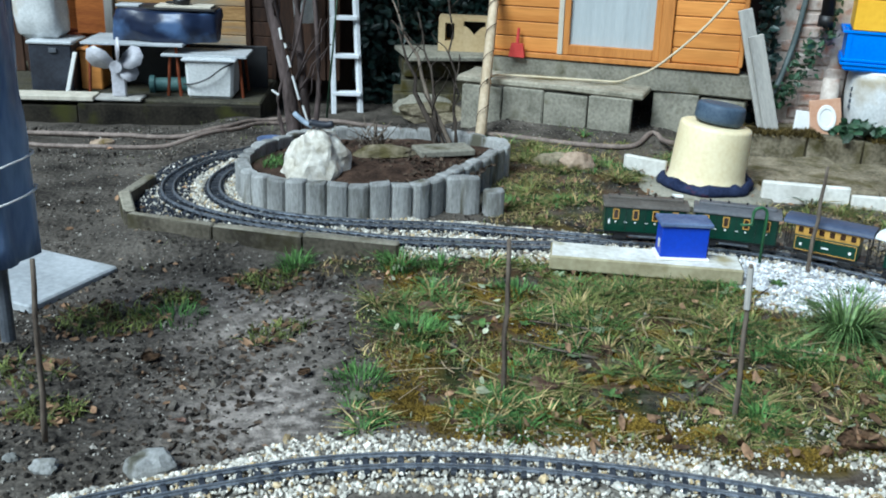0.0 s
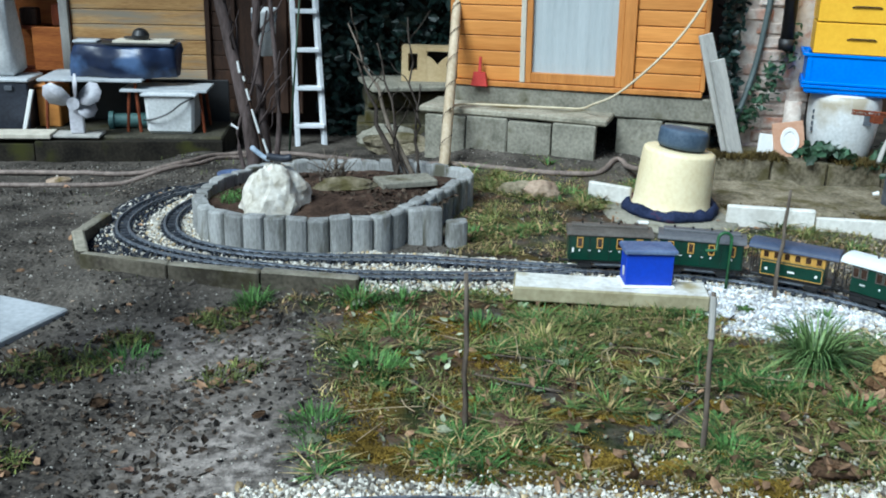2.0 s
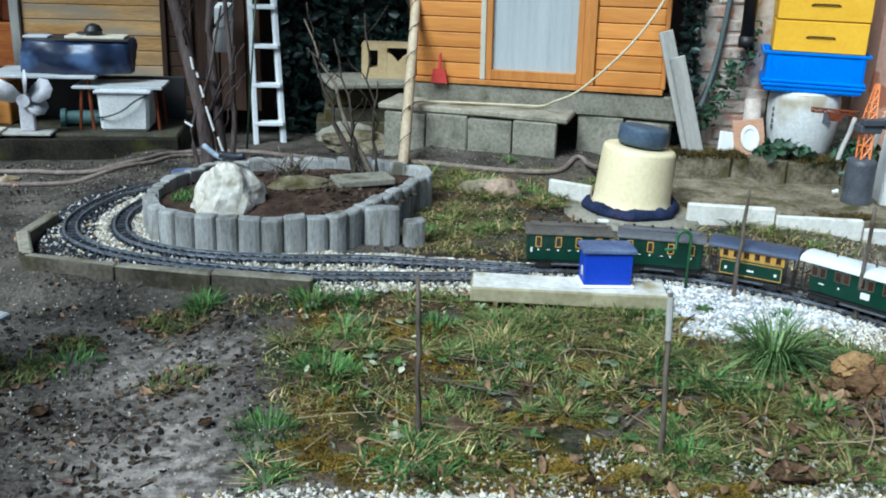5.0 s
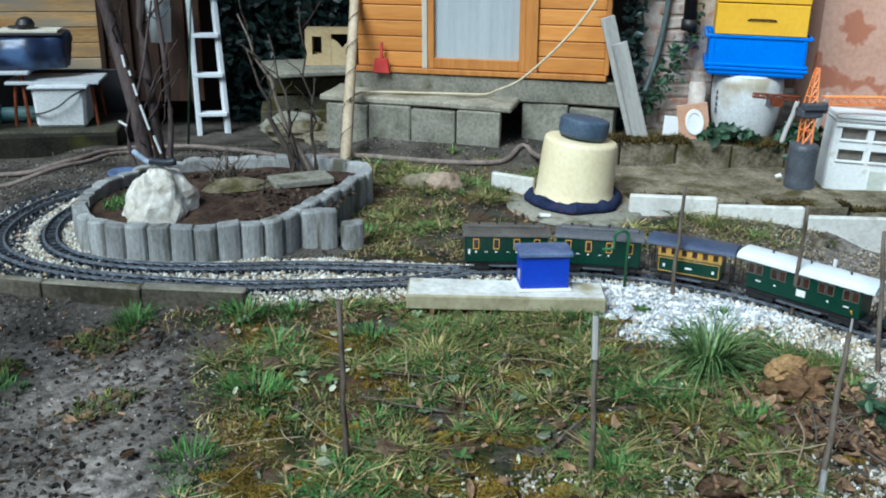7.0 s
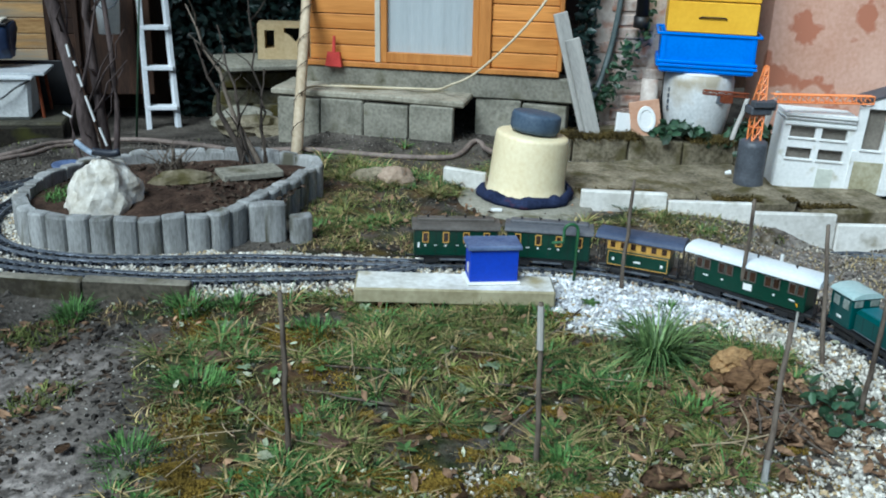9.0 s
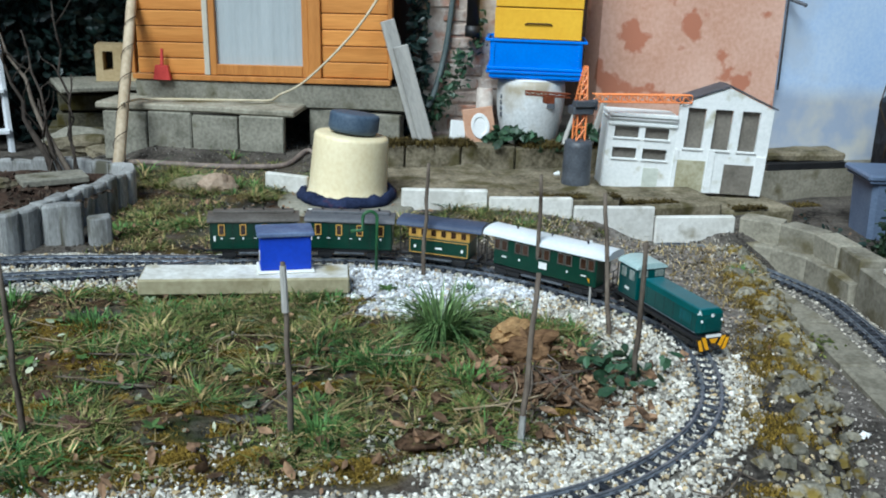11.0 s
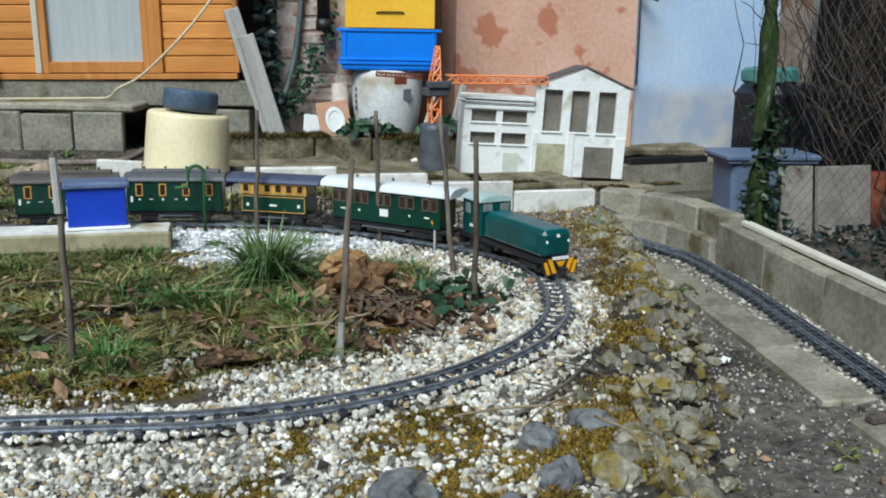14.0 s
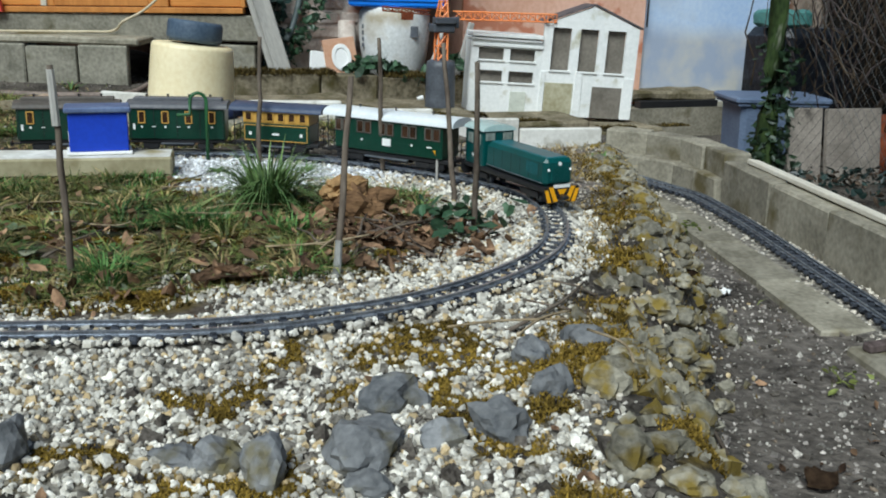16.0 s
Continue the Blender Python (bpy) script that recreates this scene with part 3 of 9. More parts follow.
def lawn_at(x, y):
    """How grassy a place is, from 0 to 1."""
    x, y = np.atleast_1d(x).ravel(), np.atleast_1d(y).ravel()
    edge = -0.3 + 0.3 * value_noise(x, y, 0.22, 5) - 0.3 * (y - 2.4)
    a = inside_loop(x, y) * ramp01(x - edge, 0.0, 0.35) * ramp01(near(main_line, x, y), 0.13, 0.2) * (1 - gravel_patch(x, y)) * ramp01(3.22 - y, 0, 0.06)
    b = ramp01(x, 0.2, 0.45) * ramp01(2.35 + 0.6 * value_noise(x, y, 0.4, 6) - x, 0, 0.7) * ramp01(y, 3.5, 3.58) * ramp01(5.05 - y, 0, 0.6)
    return np.clip(a + 0.9 * b * ~((x > 1.52) & (y > 3.95)), 0, 1)


def gravel_patch(x, y):
    """The white gravel spread inside the curve and in front of the near side."""
    d = near(main_line, x, y)
    a = inside_loop(x, y) * ramp01(x, 1.02, 1.12) * (1 - ramp01(d + 0.05 * value_noise(x, y, 0.14, 8), 0.2, 0.3))
    b = ramp01(x, 0.1, 0.3) * ramp01(1.66 - y, 0, 0.1) * ramp01(bank(y) - 0.12 - x, 0, 0.15) * ramp01(y + 0.16 * value_noise(x, y, 0.2, 45), 0.72, 0.95)
    c = inside_loop(x, y) * (1 - ramp01(d + 0.04 * value_noise(x, y, 0.12, 9), 0.1, 0.17))
    e = inside_loop(x, y) * ramp01(x, 1.09, 1.15) * ramp01(y + 0.05 * value_noise(x, y, 0.1, 10), 2.74, 2.84) * ramp01(3.3 - y, 0, 0.05)
    return np.clip(a + b + c + e, 0, 1)


fx, fy = GX.ravel(), GY.ravel()
close = (np.abs(fx) < 5.5) & (fy > 0) & (fy < 8)
def moss_at(x, y):
    """How mossy a place is: the gravel in front, the lawn's edge and the bank."""
    front = (y < 1.6) * (x > 0.2) * ramp01(y, 0.85, 1.0) * (x < bank(y) - 0.05) * ramp01(value_noise(x, y, 0.17, 51) + 0.7 * value_noise(x, y, 0.05, 52), 0.36, 0.7)
    hem = np.exp(-((y - 2.05 + 0.04 * value_noise(x, y, 0.3, 53)) / 0.06) ** 2) * (x < 1.3) * (x > -0.1) * ramp01(value_noise(x, y, 0.13, 54), -0.2, 0.3)
    slope = np.exp(-((x - bank(y) + 0.1) / 0.11) ** 2) * (y > 1.25) * (y < 3.2) * ramp01(value_noise(x, y, 0.12, 55) + 0.4 * value_noise(x, y, 0.04, 56), -0.15, 0.3)
    return np.clip(front + hem + slope, 0, 1)


def trodden(x, y):
    """The worn lighter track across the bare soil, and the path beside the bank."""
    a = np.exp(-((x + 0.42 + 0.35 * (y - 2.4) + 0.1 * value_noise(x, y, 0.3, 41)) / 0.27) ** 2) * ramp01(y, 1.8, 2.0) * ramp01(3.15 - y, 0, 0.3)
    b = 0.35 * ramp01(y, 0.5, 1.1) * ramp01(x - bank(y), 0.05, 0.2) * ramp01(3.4 - y, 0, 0.3) * ramp01(3.1 - x, 0, 0.2)
    c = 0.9 * ramp01(near(main_line, x, y), 0.1, 0.16) * ramp01(x, 1.85, 2.0) * ramp01(bank(y) + 0.02 - x, 0, 0.12) * ramp01(y, 2.2, 2.5) * ramp01(3.95 - y, 0, 0.2)
    return np.clip(a + b + c, 0, 1) * np.clip(0.75 + 0.5 * value_noise(x, y, 0.16, 42), 0.2, 1)


for key, fn in (("lawn", lawn_at), ("gravel", gravel_patch), ("trodden", trodden), ("moss", moss_at)):
    at = gm.attributes.new(key, "FLOAT", "POINT")
    vals = np.zeros(len(fx))
    vals[close] = fn(fx[close], fy[close])
    if key == "gravel":
        vals = np.maximum(vals, np.where(np.minimum(np.minimum(d_main, d_branch), d_outer).ravel() < 0.09, 0.8, 0))
    at.data.foreach_set("value", vals)


def ground_material():
    """Damp dark soil with pebbles, mossy lawn and pale gravel dust, laid out by the ground's own zones."""
    m = mat("damp soil", (0.014, 0.012, 0.01), (0.145, 0.127, 0.107), 4.5, 60, 0.9, 1.0, dist=0.025)
    n, l = m.node_tree.nodes, m.node_tree.links
    p = n["Principled BSDF"]
    base = p.inputs["Base Color"].links[0].from_socket
    tc = n.new("ShaderNodeTexCoord")

    def tex(scale, lo, hi):
        t, r = n.new("ShaderNodeTexNoise"), n.new("ShaderNodeMapRange")
        t.inputs["Scale"].default_value, t.inputs["Detail"].default_value = scale, 5
        r.inputs[1].default_value, r.inputs[2].default_value = lo, hi
        l.new(tc.outputs["Object"], t.inputs["Vector"])
        l.new(t.outputs[0], r.inputs[0])
        return r.outputs[0]

    def blend(fac, a, colour):
        x = n.new("ShaderNodeMix")
        x.data_type = "RGBA"
        l.new(fac, x.inputs[0])
        l.new(a, x.inputs[6])
        if isinstance(colour, tuple):
            x.inputs[7].default_value = (*colour, 1)
        else:
            l.new(colour, x.inputs[7])
        return x.outputs[2]

    def times(a, b):
        x = n.new("ShaderNodeMath")
        x.operation = "MULTIPLY"
        l.new(a, x.inputs[0])
        l.new(b, x.inputs[1])
        return x.outputs[0]

    def attr(key):
        a = n.new("ShaderNodeAttribute")
        a.attribute_name = key
        return a.outputs["Fac"]

    dust = n.new("ShaderNodeValToRGB")
    dust.color_ramp.elements[0].position, dust.color_ramp.elements[1].position = 0.15, 0.85
    dust.color_ramp.elements[0].color, dust.color_ramp.elements[1].color = (0.085, 0.073, 0.064, 1), (0.38, 0.335, 0.3, 1)
    l.new(tex(24, 0.3, 0.7), dust.inputs[0])
    base = blend(attr("trodden"), base, dust.outputs[0])
    straw = blend(tex(9, 0.42, 0.6), base, (0.085, 0.05, 0.026))
    green = blend(tex(6, 0.47, 0.62), straw, (0.022, 0.03, 0.01))
    mossy = blend(tex(4, 0.56, 0.66), green, (0.1, 0.07, 0.016))
    c = blend(attr("lawn"), base, mossy)
    v = n.new("ShaderNodeTexVoronoi")
    v.inputs["Scale"].default_value = 90
    l.new(tc.outputs["Object"], v.inputs["Vector"])
    vr = n.new("ShaderNodeValToRGB")
    vr.color_ramp.elements[0].color, vr.color_ramp.elements[1].color = (0.05, 0.045, 0.037, 1), (0.36, 0.335, 0.285, 1)
    l.new(v.outputs["Color"], vr.inputs[0])
    c = blend(attr("gravel"), c, vr.outputs[0])
    c = blend(times(attr("moss"), tex(30, 0.3, 0.5)), c, (0.14, 0.098, 0.014))
    grit = n.new("ShaderNodeTexVoronoi")
    grit.inputs["Scale"].default_value = 55
    l.new(tc.outputs["Object"], grit.inputs["Vector"])
    gr = n.new("ShaderNodeMapRange")
    gr.inputs[1].default_value, gr.inputs[2].default_value, gr.inputs[3].default_value, gr.inputs[4].default_value = 0.1, 0.16, 1, 0
    l.new(grit.outputs["Distance"], gr.inputs[0])
    c = blend(times(gr.outputs[0], tex(14, 0.55, 0.62)), c, (0.4, 0.38, 0.33))
    l.new(c, p.inputs["Base Color"])
    return m


gm.materials.append(ground_material())
tagged(new("ground", gm), "damp garden soil with lawn, moss and gravel", "ground", kind="structure")

# ---- things ----
def railway(name, line, label, ties=True, z0=0.0):
    """Two rails and their sleepers along a line; the line's height is the top of the rail."""
    tr = thing(name, label, "railway track", kind="structure")
    n = len(line)
    tang = [(line[min(k + 1, n - 1)] - line[max(k - 1, 0)]).normalized() for k in range(n)]
    for s in (-1, 1):
        bm = bmesh.new()
        prof = [(-0.006, -0.0095), (0.006, -0.0095), (0.006, -0.0075), (0.0014, -0.006), (0.0014, -0.002), (0.0028, -0.0015), (0.0028, 0), (-0.0028, 0), (-0.0028, -0.0015), (-0.0014, -0.002), (-0.0014, -0.006), (-0.006, -0.0075)]
        prev = None
        for k in range(0, n, 3):
            side = Vector((tang[k].y, -tang[k].x, 0))
            o = line[k] + side * (s * 0.0239)
            ring = [bm.verts.new(o + side * u + Vector((0, 0, w))) for u, w in prof]
            if prev:
                for j in range(len(ring)):
                    bm.faces.new((prev[j], prev[(j + 1) % len(ring)], ring[(j + 1) % len(ring)], ring[j]))
            prev = ring
        part("rail", bm, RAIL, tr, "dull grey brass rail")
    bm = bmesh.new()
    box(bm, (0, 0, -0.0145), (0.082, 0.0145, 0.01), bevel=0.0015)
    for s in (-1, 1):
        box(bm, (s * 0.0239, 0, -0.009), (0.017, 0.011, 0.005))
    me = mesh_of(bm, "sleeper", SLEEPER)
    step = 4
    for k in range(2, n, step):
        if ties:
            piece("sleeper", me, tr, Matrix.Translation(line[k]) @ Matrix.Rotation(math.atan2(tang[k].y, tang[k].x) - math.pi / 2, 4, "Z"))
    return tr


def on_line(s):
    """The place s metres along the main line."""
    k = min(max(s / 0.01, 0), len(main_line) - 2)
    i = int(k)
    return main_line[i].lerp(main_line[i + 1], k - i)


def stand(s_front, length, inset):
    """The pose of a vehicle whose front end is s_front along the line: x ahead, its wheels on the rails."""
    a, b = on_line(s_front - length + inset), on_line(s_front - inset)
    d = (b - a).normalized()
    return Matrix.Translation((a + b) / 2) @ Matrix.Rotation(math.atan2(d.y, d.x), 4, "Z")


def wheelsets(parent, xs, r=0.0155):
    for x in xs:
        ws = bmesh.new()
        rod(ws, (x, -0.03, r), (x, 0.03, r), 0.003)
        for s in (-1, 1):
            rod(ws, (x, s * 0.0205, r), (x, s * 0.027, r), r, n=20)
            rod(ws, (x, s * 0.019, r - 0.001), (x, s * 0.0205, r - 0.001), r + 0.002, n=20)
        part("wheelset", ws, DARKGREY, parent, "dark metal wheels on an axle")


def underframe(parent, length, half, bogies):
    bm = bmesh.new()
    box(bm, (0, 0, 0.036), (length - 0.012, half * 1.7, 0.012), bevel=0.002)
    box(bm, (0, 0, 0.025), (length * 0.3, half * 1.2, 0.016), bevel=0.002)
    part("underframe", bm, BLACK, parent, "black chassis frame")
    for x in bogies:
        bm = bmesh.new()
        for s in (-1, 1):
            box(bm, (x, s * 0.036, 0.02), (0.05, 0.006, 0.018), bevel=0.002)
        box(bm, (x, 0, 0.027), (0.03, 0.07, 0.006))
        part("axle_guard", bm, BLACK, parent)
    for s in (-1, 1):
        bm = bmesh.new()
        box(bm, (s * (length / 2 + 0.008), 0, 0.026), (0.032, 0.012, 0.006), bevel=0.001)
        box(bm, (s * (length / 2 + 0.024), 0, 0.027), (0.006, 0.026, 0.014), bevel=0.002)
        part("coupling", bm, BLACK, parent)
    for s in (-1, 1):
        bm = bmesh.new()
        box(bm, (0, s * (half + 0.003), 0.03), (length * 0.34, 0.012, 0.003))
        part("footboard", bm, RAIL, parent, "pale grey footboard")


def roof(parent, length, half, z, rise, material, label, over=0.006, vents=4, clerestory=False):
    bm = bmesh.new()
    n = 10
    arc = [(math.cos(math.pi * k / n) * (half + over), z + rise * math.sin(math.pi * k / n) ** 0.8) for k in range(n + 1)]
    out = [(y, w) for y, w in arc] + [(-half - over, z - 0.004), (half + over, z - 0.004)]
    a = [bm.verts.new((-length / 2 - over, y, w)) for y, w in out]
    b = [bm.verts.new((length / 2 + over, y, w)) for y, w in out]
    bm.faces.new(a)
    bm.faces.new(b[::-1])
    for k in range(len(out)):
        bm.faces.new((a[k], b[k], b[(k + 1) % len(out)], a[(k + 1) % len(out)]))
    rf = part("roof", bm, material, parent, label)
    top = z + rise
    if clerestory:
        bm = bmesh.new()
        box(bm, (0, 0, top + 0.003), (length * 0.92, half * 0.75, 0.013), bevel=0.003)
        part("ridge_vent", bm, material, rf)
        top += 0.009
    for k in range(vents):
        bm = bmesh.new()
        x = (k - (vents - 1) / 2) * length * 0.88 / vents
        rod(bm, (x, 0, top - 0.002), (x, 0, top + 0.006), 0.0025)
        rod(bm, (x, 0, top + 0.006), (x, 0, top + 0.009), 0.0045)
        part("vent", bm, BLACK, rf)


def side_windows(parent, body_half, xs, z, w, h, edge, pane=PANE):
    for s in (-1, 1):
        for x in xs:
            bm = bmesh.new()
            for dx, dz, sx, sz in ((0, h / 2, w, 0.003), (0, -h / 2, w, 0.003), (w / 2, 0, 0.003, h + 0.003), (-w / 2, 0, 0.003, h + 0.003)):
                box(bm, (x + dx, s * (body_half + 0.001), z + dz), (sx, 0.004, sz))
            fr = part("window_frame", bm, edge, parent, "thin ochre window frame" if edge is BRASS else "")
            bm = bmesh.new()
            box(bm, (x, s * (body_half + 0.0005), z), (w, 0.002, h))
            part("pane", bm, pane, fr, "dark glossy window pane")


def lettering(parent, half, marks, z):
    """Small white marks on both sides, where the writing is too small to read."""
    for s in (-1, 1):
        for x, w, h in marks:
            bm = bmesh.new()
            box(bm, (x, s * (half + 0.0012), z), (w, 0.0016, h))
            part("mark", bm, BRIGHTWHITE, parent, "tiny white painted marking")


def compartment_coach(at, roof_mat, label):
    """Short two-axle coach with four framed windows a side."""
    L, H = 0.3, 0.05
    c = thing("passenger_coach", label, "model coach", at, "coaches of the model train")
    bm = bmesh.new()
    box(bm, (0, 0, 0.092), (L - 0.004, 2 * H, 0.1), bevel=0.003)
    body = part("body", bm, COACHGREEN, c, "dark green coach body")
    underframe(c, L, H, (-0.085, 0.085))
    wheelsets(c, (-0.085, 0.085))
    roof(c, L, H, 0.143, 0.018, roof_mat, "low arched roof with small vents", vents=4, clerestory=True)
    side_windows(body, H, [(-0.108 + 0.072 * k) for k in range(4)], 0.112, 0.019, 0.036, BRASS)
    lettering(body, H, [(-0.108 + 0.072 * k, 0.006, 0.006) for k in range(4)] + [(-0.132, 0.007, 0.018), (-0.072, 0.012, 0.002), (0.005, 0.01, 0.002)], 0.082)
    for s in (-1, 1):
        for k in range(5):
            bm = bmesh.new()
            box(bm, (-0.142 + 0.071 * k, s * (H + 0.0005), 0.092), (0.0016, 0.002, 0.09))
            part("door_seam", bm, BLACK, body)
    return c


def balcony_coach(at):
    """Short coach with open end platforms and an ochre window band."""
    L, H = 0.29, 0.048
    c = thing("balcony_coach", "green model coach with ochre window band and slate roof", "model coach", at, "coaches of the model train")
    bm = bmesh.new()
    box(bm, (0, 0, 0.072), (L * 0.76, 2 * H, 0.058), bevel=0.002)
    body = part("body", bm, COACHGREEN, c, "dark green lower panel")
    bm = bmesh.new()
    box(bm, (0, 0, 0.121), (L * 0.76, 2 * H - 0.001, 0.042), bevel=0.002)
    up = part("window_band", bm, COACHYELLOW, c, "ochre window band")
    underframe(c, L, H, (-0.07, 0.07))
    wheelsets(c, (-0.07, 0.07))
    roof(c, L, H, 0.142, 0.02, ROOFBLUE, "slate blue arched roof", over=0.008, vents=0)
    side_windows(up, H, [(-0.09 + 0.036 * k) for k in range(6)], 0.122, 0.021, 0.026, COACHYELLOW)
    lettering(body, H, [(-0.085, 0.008, 0.01), (0.085, 0.008, 0.01), (0, 0.024, 0.006)], 0.068)
    for s in (-1, 1):
        bm = bmesh.new()
        for dz in (-0.024, 0.024):
            box(bm, (0, s * (H + 0.0008), 0.071 + dz), (L * 0.72, 0.0018, 0.0022))
        for dx in (-1, 1):
            box(bm, (dx * L * 0.36, s * (H + 0.0008), 0.071), (0.0022, 0.0018, 0.048))
        part("lining", bm, BRASS, body, "fine gold lining")
    for s in (-1, 1):
        bm = bmesh.new()
        for y in (-0.045, 0, 0.045):
            rod(bm, (s * (L / 2 - 0.004), y, 0.04), (s * (L / 2 - 0.004), y, 0.09 if y == 0 else 0.142), 0.0018)
        for z in (0.07, 0.09):
            rod(bm, (s * (L / 2 - 0.004), -0.046, z), (s * (L / 2 - 0.004), 0.046, z), 0.0016)
        part("platform_rail", bm, BLACK, c, "black end platform railing")
    return c


def long_coach(at):
    """Bogie coach with a white roof and paired windows."""
    L, H = 0.45, 0.05
    c = thing("bogie_coach", "long dark green model coach with white roof", "model coach", at, "coaches of the model train")
    bm = bmesh.new()
    box(bm, (0, 0, 0.094), (L * 0.86, 2 * H, 0.1), bevel=0.003)
    body = part("body", bm, COACHGREEN, c, "dark green coach body")
    underframe(c, L, H, (-0.17, -0.12, 0.12, 0.17))
    wheelsets(c, (-0.17, -0.12, 0.12, 0.17), 0.014)
    roof(c, L, H, 0.145, 0.022, ROOFWHITE, "white arched roof", over=0.008, vents=3)
    xs = []
    for k in range(5):
        xs += [-0.163 + 0.081 * k - 0.014, -0.163 + 0.081 * k + 0.014]
    side_windows(body, H, xs, 0.116, 0.022, 0.034, ROOFBROWN)
    lettering(body, H, [(-0.15, 0.018, 0.004), (-0.09, 0.006, 0.006), (0.0, 0.03, 0.022), (0.09, 0.006, 0.006), (0.15, 0.018, 0.004)], 0.077)
    for s in (-1, 1):
        bm = bmesh.new()
        for y in (-0.047, -0.016, 0.016, 0.047):
            rod(bm, (s * (L / 2 - 0.004), y, 0.04), (s * (L / 2 - 0.004), y, 0.145 if abs(y) > 0.03 else 0.092), 0.0018)
        for z in (0.066, 0.092):
            rod(bm, (s * (L / 2 - 0.004), -0.048, z), (s * (L / 2 - 0.004), 0.048, z), 0.0016)
        part("platform_rail", bm, BLACK, c, "black end platform railing")
    return c


def locomotive(at):
    """Centre-hood diesel with its cab behind and a long bonnet with striped buffer beam ahead (x)."""
    L, H = 0.44, 0.047
    c = thing("diesel_locomotive", "teal green model diesel locomotive with striped front", "model locomotive", at)
    bm = bmesh.new()
    box(bm, (0, 0, 0.042), (L - 0.01, 0.1, 0.014), bevel=0.003)
    part("frame", bm, BLACK, c, "black running plate and frame")
    bm = bmesh.new()
    box(bm, (0.055, 0, 0.085), (0.3, 2 * H - 0.004, 0.074), bevel=0.011)
    hood = part("bonnet", bm, LOCOGREEN, c, "long teal bonnet")
    # sky reflection on the bonnet top, put in as a paler teal plate
    bm = bmesh.new()
    box(bm, (0.053, 0, 0.121), (0.278, 2 * H - 0.03, 0.006), bevel=0.0025)
    part("bonnet_top", bm, ROOFTEAL, hood, "bonnet top in paler teal for the reflected sky")
    for s in (-1, 1):
        for k in range(6):
            bm = bmesh.new()
            box(bm, (-0.05 + 0.045 * k, s * (H - 0.0025), 0.083), (0.0014, 0.0014, 0.056))
            part("panel_seam", bm, BLACK, hood)
        for k in range(7):
            bm = bmesh.new()
            box(bm, (0.12 + 0.008 * k, s * (H - 0.0025), 0.09), (0.002, 0.0022, 0.03))
            part("louvre", bm, ROOFTEAL, hood)
    bm = bmesh.new()
    box(bm, (-0.15, 0, 0.098), (0.1, 0.1, 0.1), bevel=0.003)
    cab = part("cab", bm, LOCOGREEN, c, "teal cab")
    bm = bmesh.new()
    n = 8
    arc = [(math.cos(math.pi * k / n) * 0.055, 0.148 + 0.018 * math.sin(math.pi * k / n)) for k in range(n + 1)]
    a = [bm.verts.new((-0.205, y, z)) for y, z in arc]
    b = [bm.verts.new((-0.095, y, z)) for y, z in arc]
    bm.faces.new(a)
    bm.faces.new(b[::-1])
    for k in range(n + 1):
        bm.faces.new((a[k], b[k], b[(k + 1) % (n + 1)], a[(k + 1) % (n + 1)]))
    part("cab_roof", bm, ROOFMINT, cab, "pale teal arched cab roof")
    pane = PALEPANE
    for s in (-1, 1):
        for x in (-0.172, -0.128):
            bm = bmesh.new()
            box(bm, (x, s * 0.0505, 0.122), (0.026, 0.003, 0.03), bevel=0.001)
            part("cab_window", bm, pane, cab, "square cab side window")
    for x in (-0.2005, -0.0995):
        for y in (-0.028, 0.028):
            bm = bmesh.new()
            box(bm, (x, y, 0.132), (0.003, 0.03, 0.022), bevel=0.001)
            part("cab_window", bm, pane, cab, "square cab end window")
    bm = bmesh.new()
    box(bm, (0.2052, 0, 0.083), (0.0022, 0.052, 0.042), bevel=0.0008)
    part("grille_frame", bm, LOCOGREEN, hood)
    for k in range(6):
        bm = bmesh.new()
        box(bm, (0.2063, 0, 0.067 + 0.0058 * k), (0.0016, 0.042, 0.0022))
        part("grille_bar", bm, LOCOGREEN, hood)
    bm = bmesh.new()
    rod(bm, (0.204, 0, 0.108), (0.207, 0, 0.108), 0.005, n=16)
    part("headlamp", bm, BRIGHTWHITE, hood, "round white headlamp")
    for s in (-1, 1):
        bm = bmesh.new()
        rod(bm, (0.203, s * 0.033, 0.096), (0.206, s * 0.033, 0.09), 0.0028, n=12)
        part("side_lamp", bm, BRIGHTWHITE, hood)
    for e in (-1, 1):
        bm = bmesh.new()
        prism(bm, [(-0.053, 0.024), (-0.044, 0.01), (-0.02, 0.01), (-0.014, 0.024), (0.014, 0.024), (0.02, 0.01), (0.044, 0.01), (0.053, 0.024), (0.053, 0.052), (-0.053, 0.052)], -0.004, 0.004)
        bmesh.ops.transform(bm, matrix=Matrix.Translation((e * (L / 2 - 0.004), 0, 0)) @ Matrix.Rotation(math.pi / 2, 4, "Z"), verts=bm.verts)
        beam = part("buffer_beam", bm, BLACK, c, "black buffer beam with yellow stripes")
        for s in (-1, 1):
            for lo, hi, z0, z1, w in ((0.018, 0.034, 0.014, 0.0515, 0.0125), (0.0365, 0.0485, 0.0115, 0.0445, 0.0115)):
                bm = bmesh.new()
                prism(bm, [(s * (lo - w / 2), z0), (s * (lo + w / 2), z0), (s * min(0.0525, hi + w / 2), z1), (s * (hi - w / 2), z1)], -0.0012, 0.0012)
                bmesh.ops.transform(bm, matrix=Matrix.Translation((e * (L / 2 + 0.0006), 0, 0)) @ Matrix.Rotation(math.pi / 2, 4, "Z"), verts=bm.verts)
                part("stripe", bm, STRIPE, beam, "yellow warning stripe")
        bm = bmesh.new()
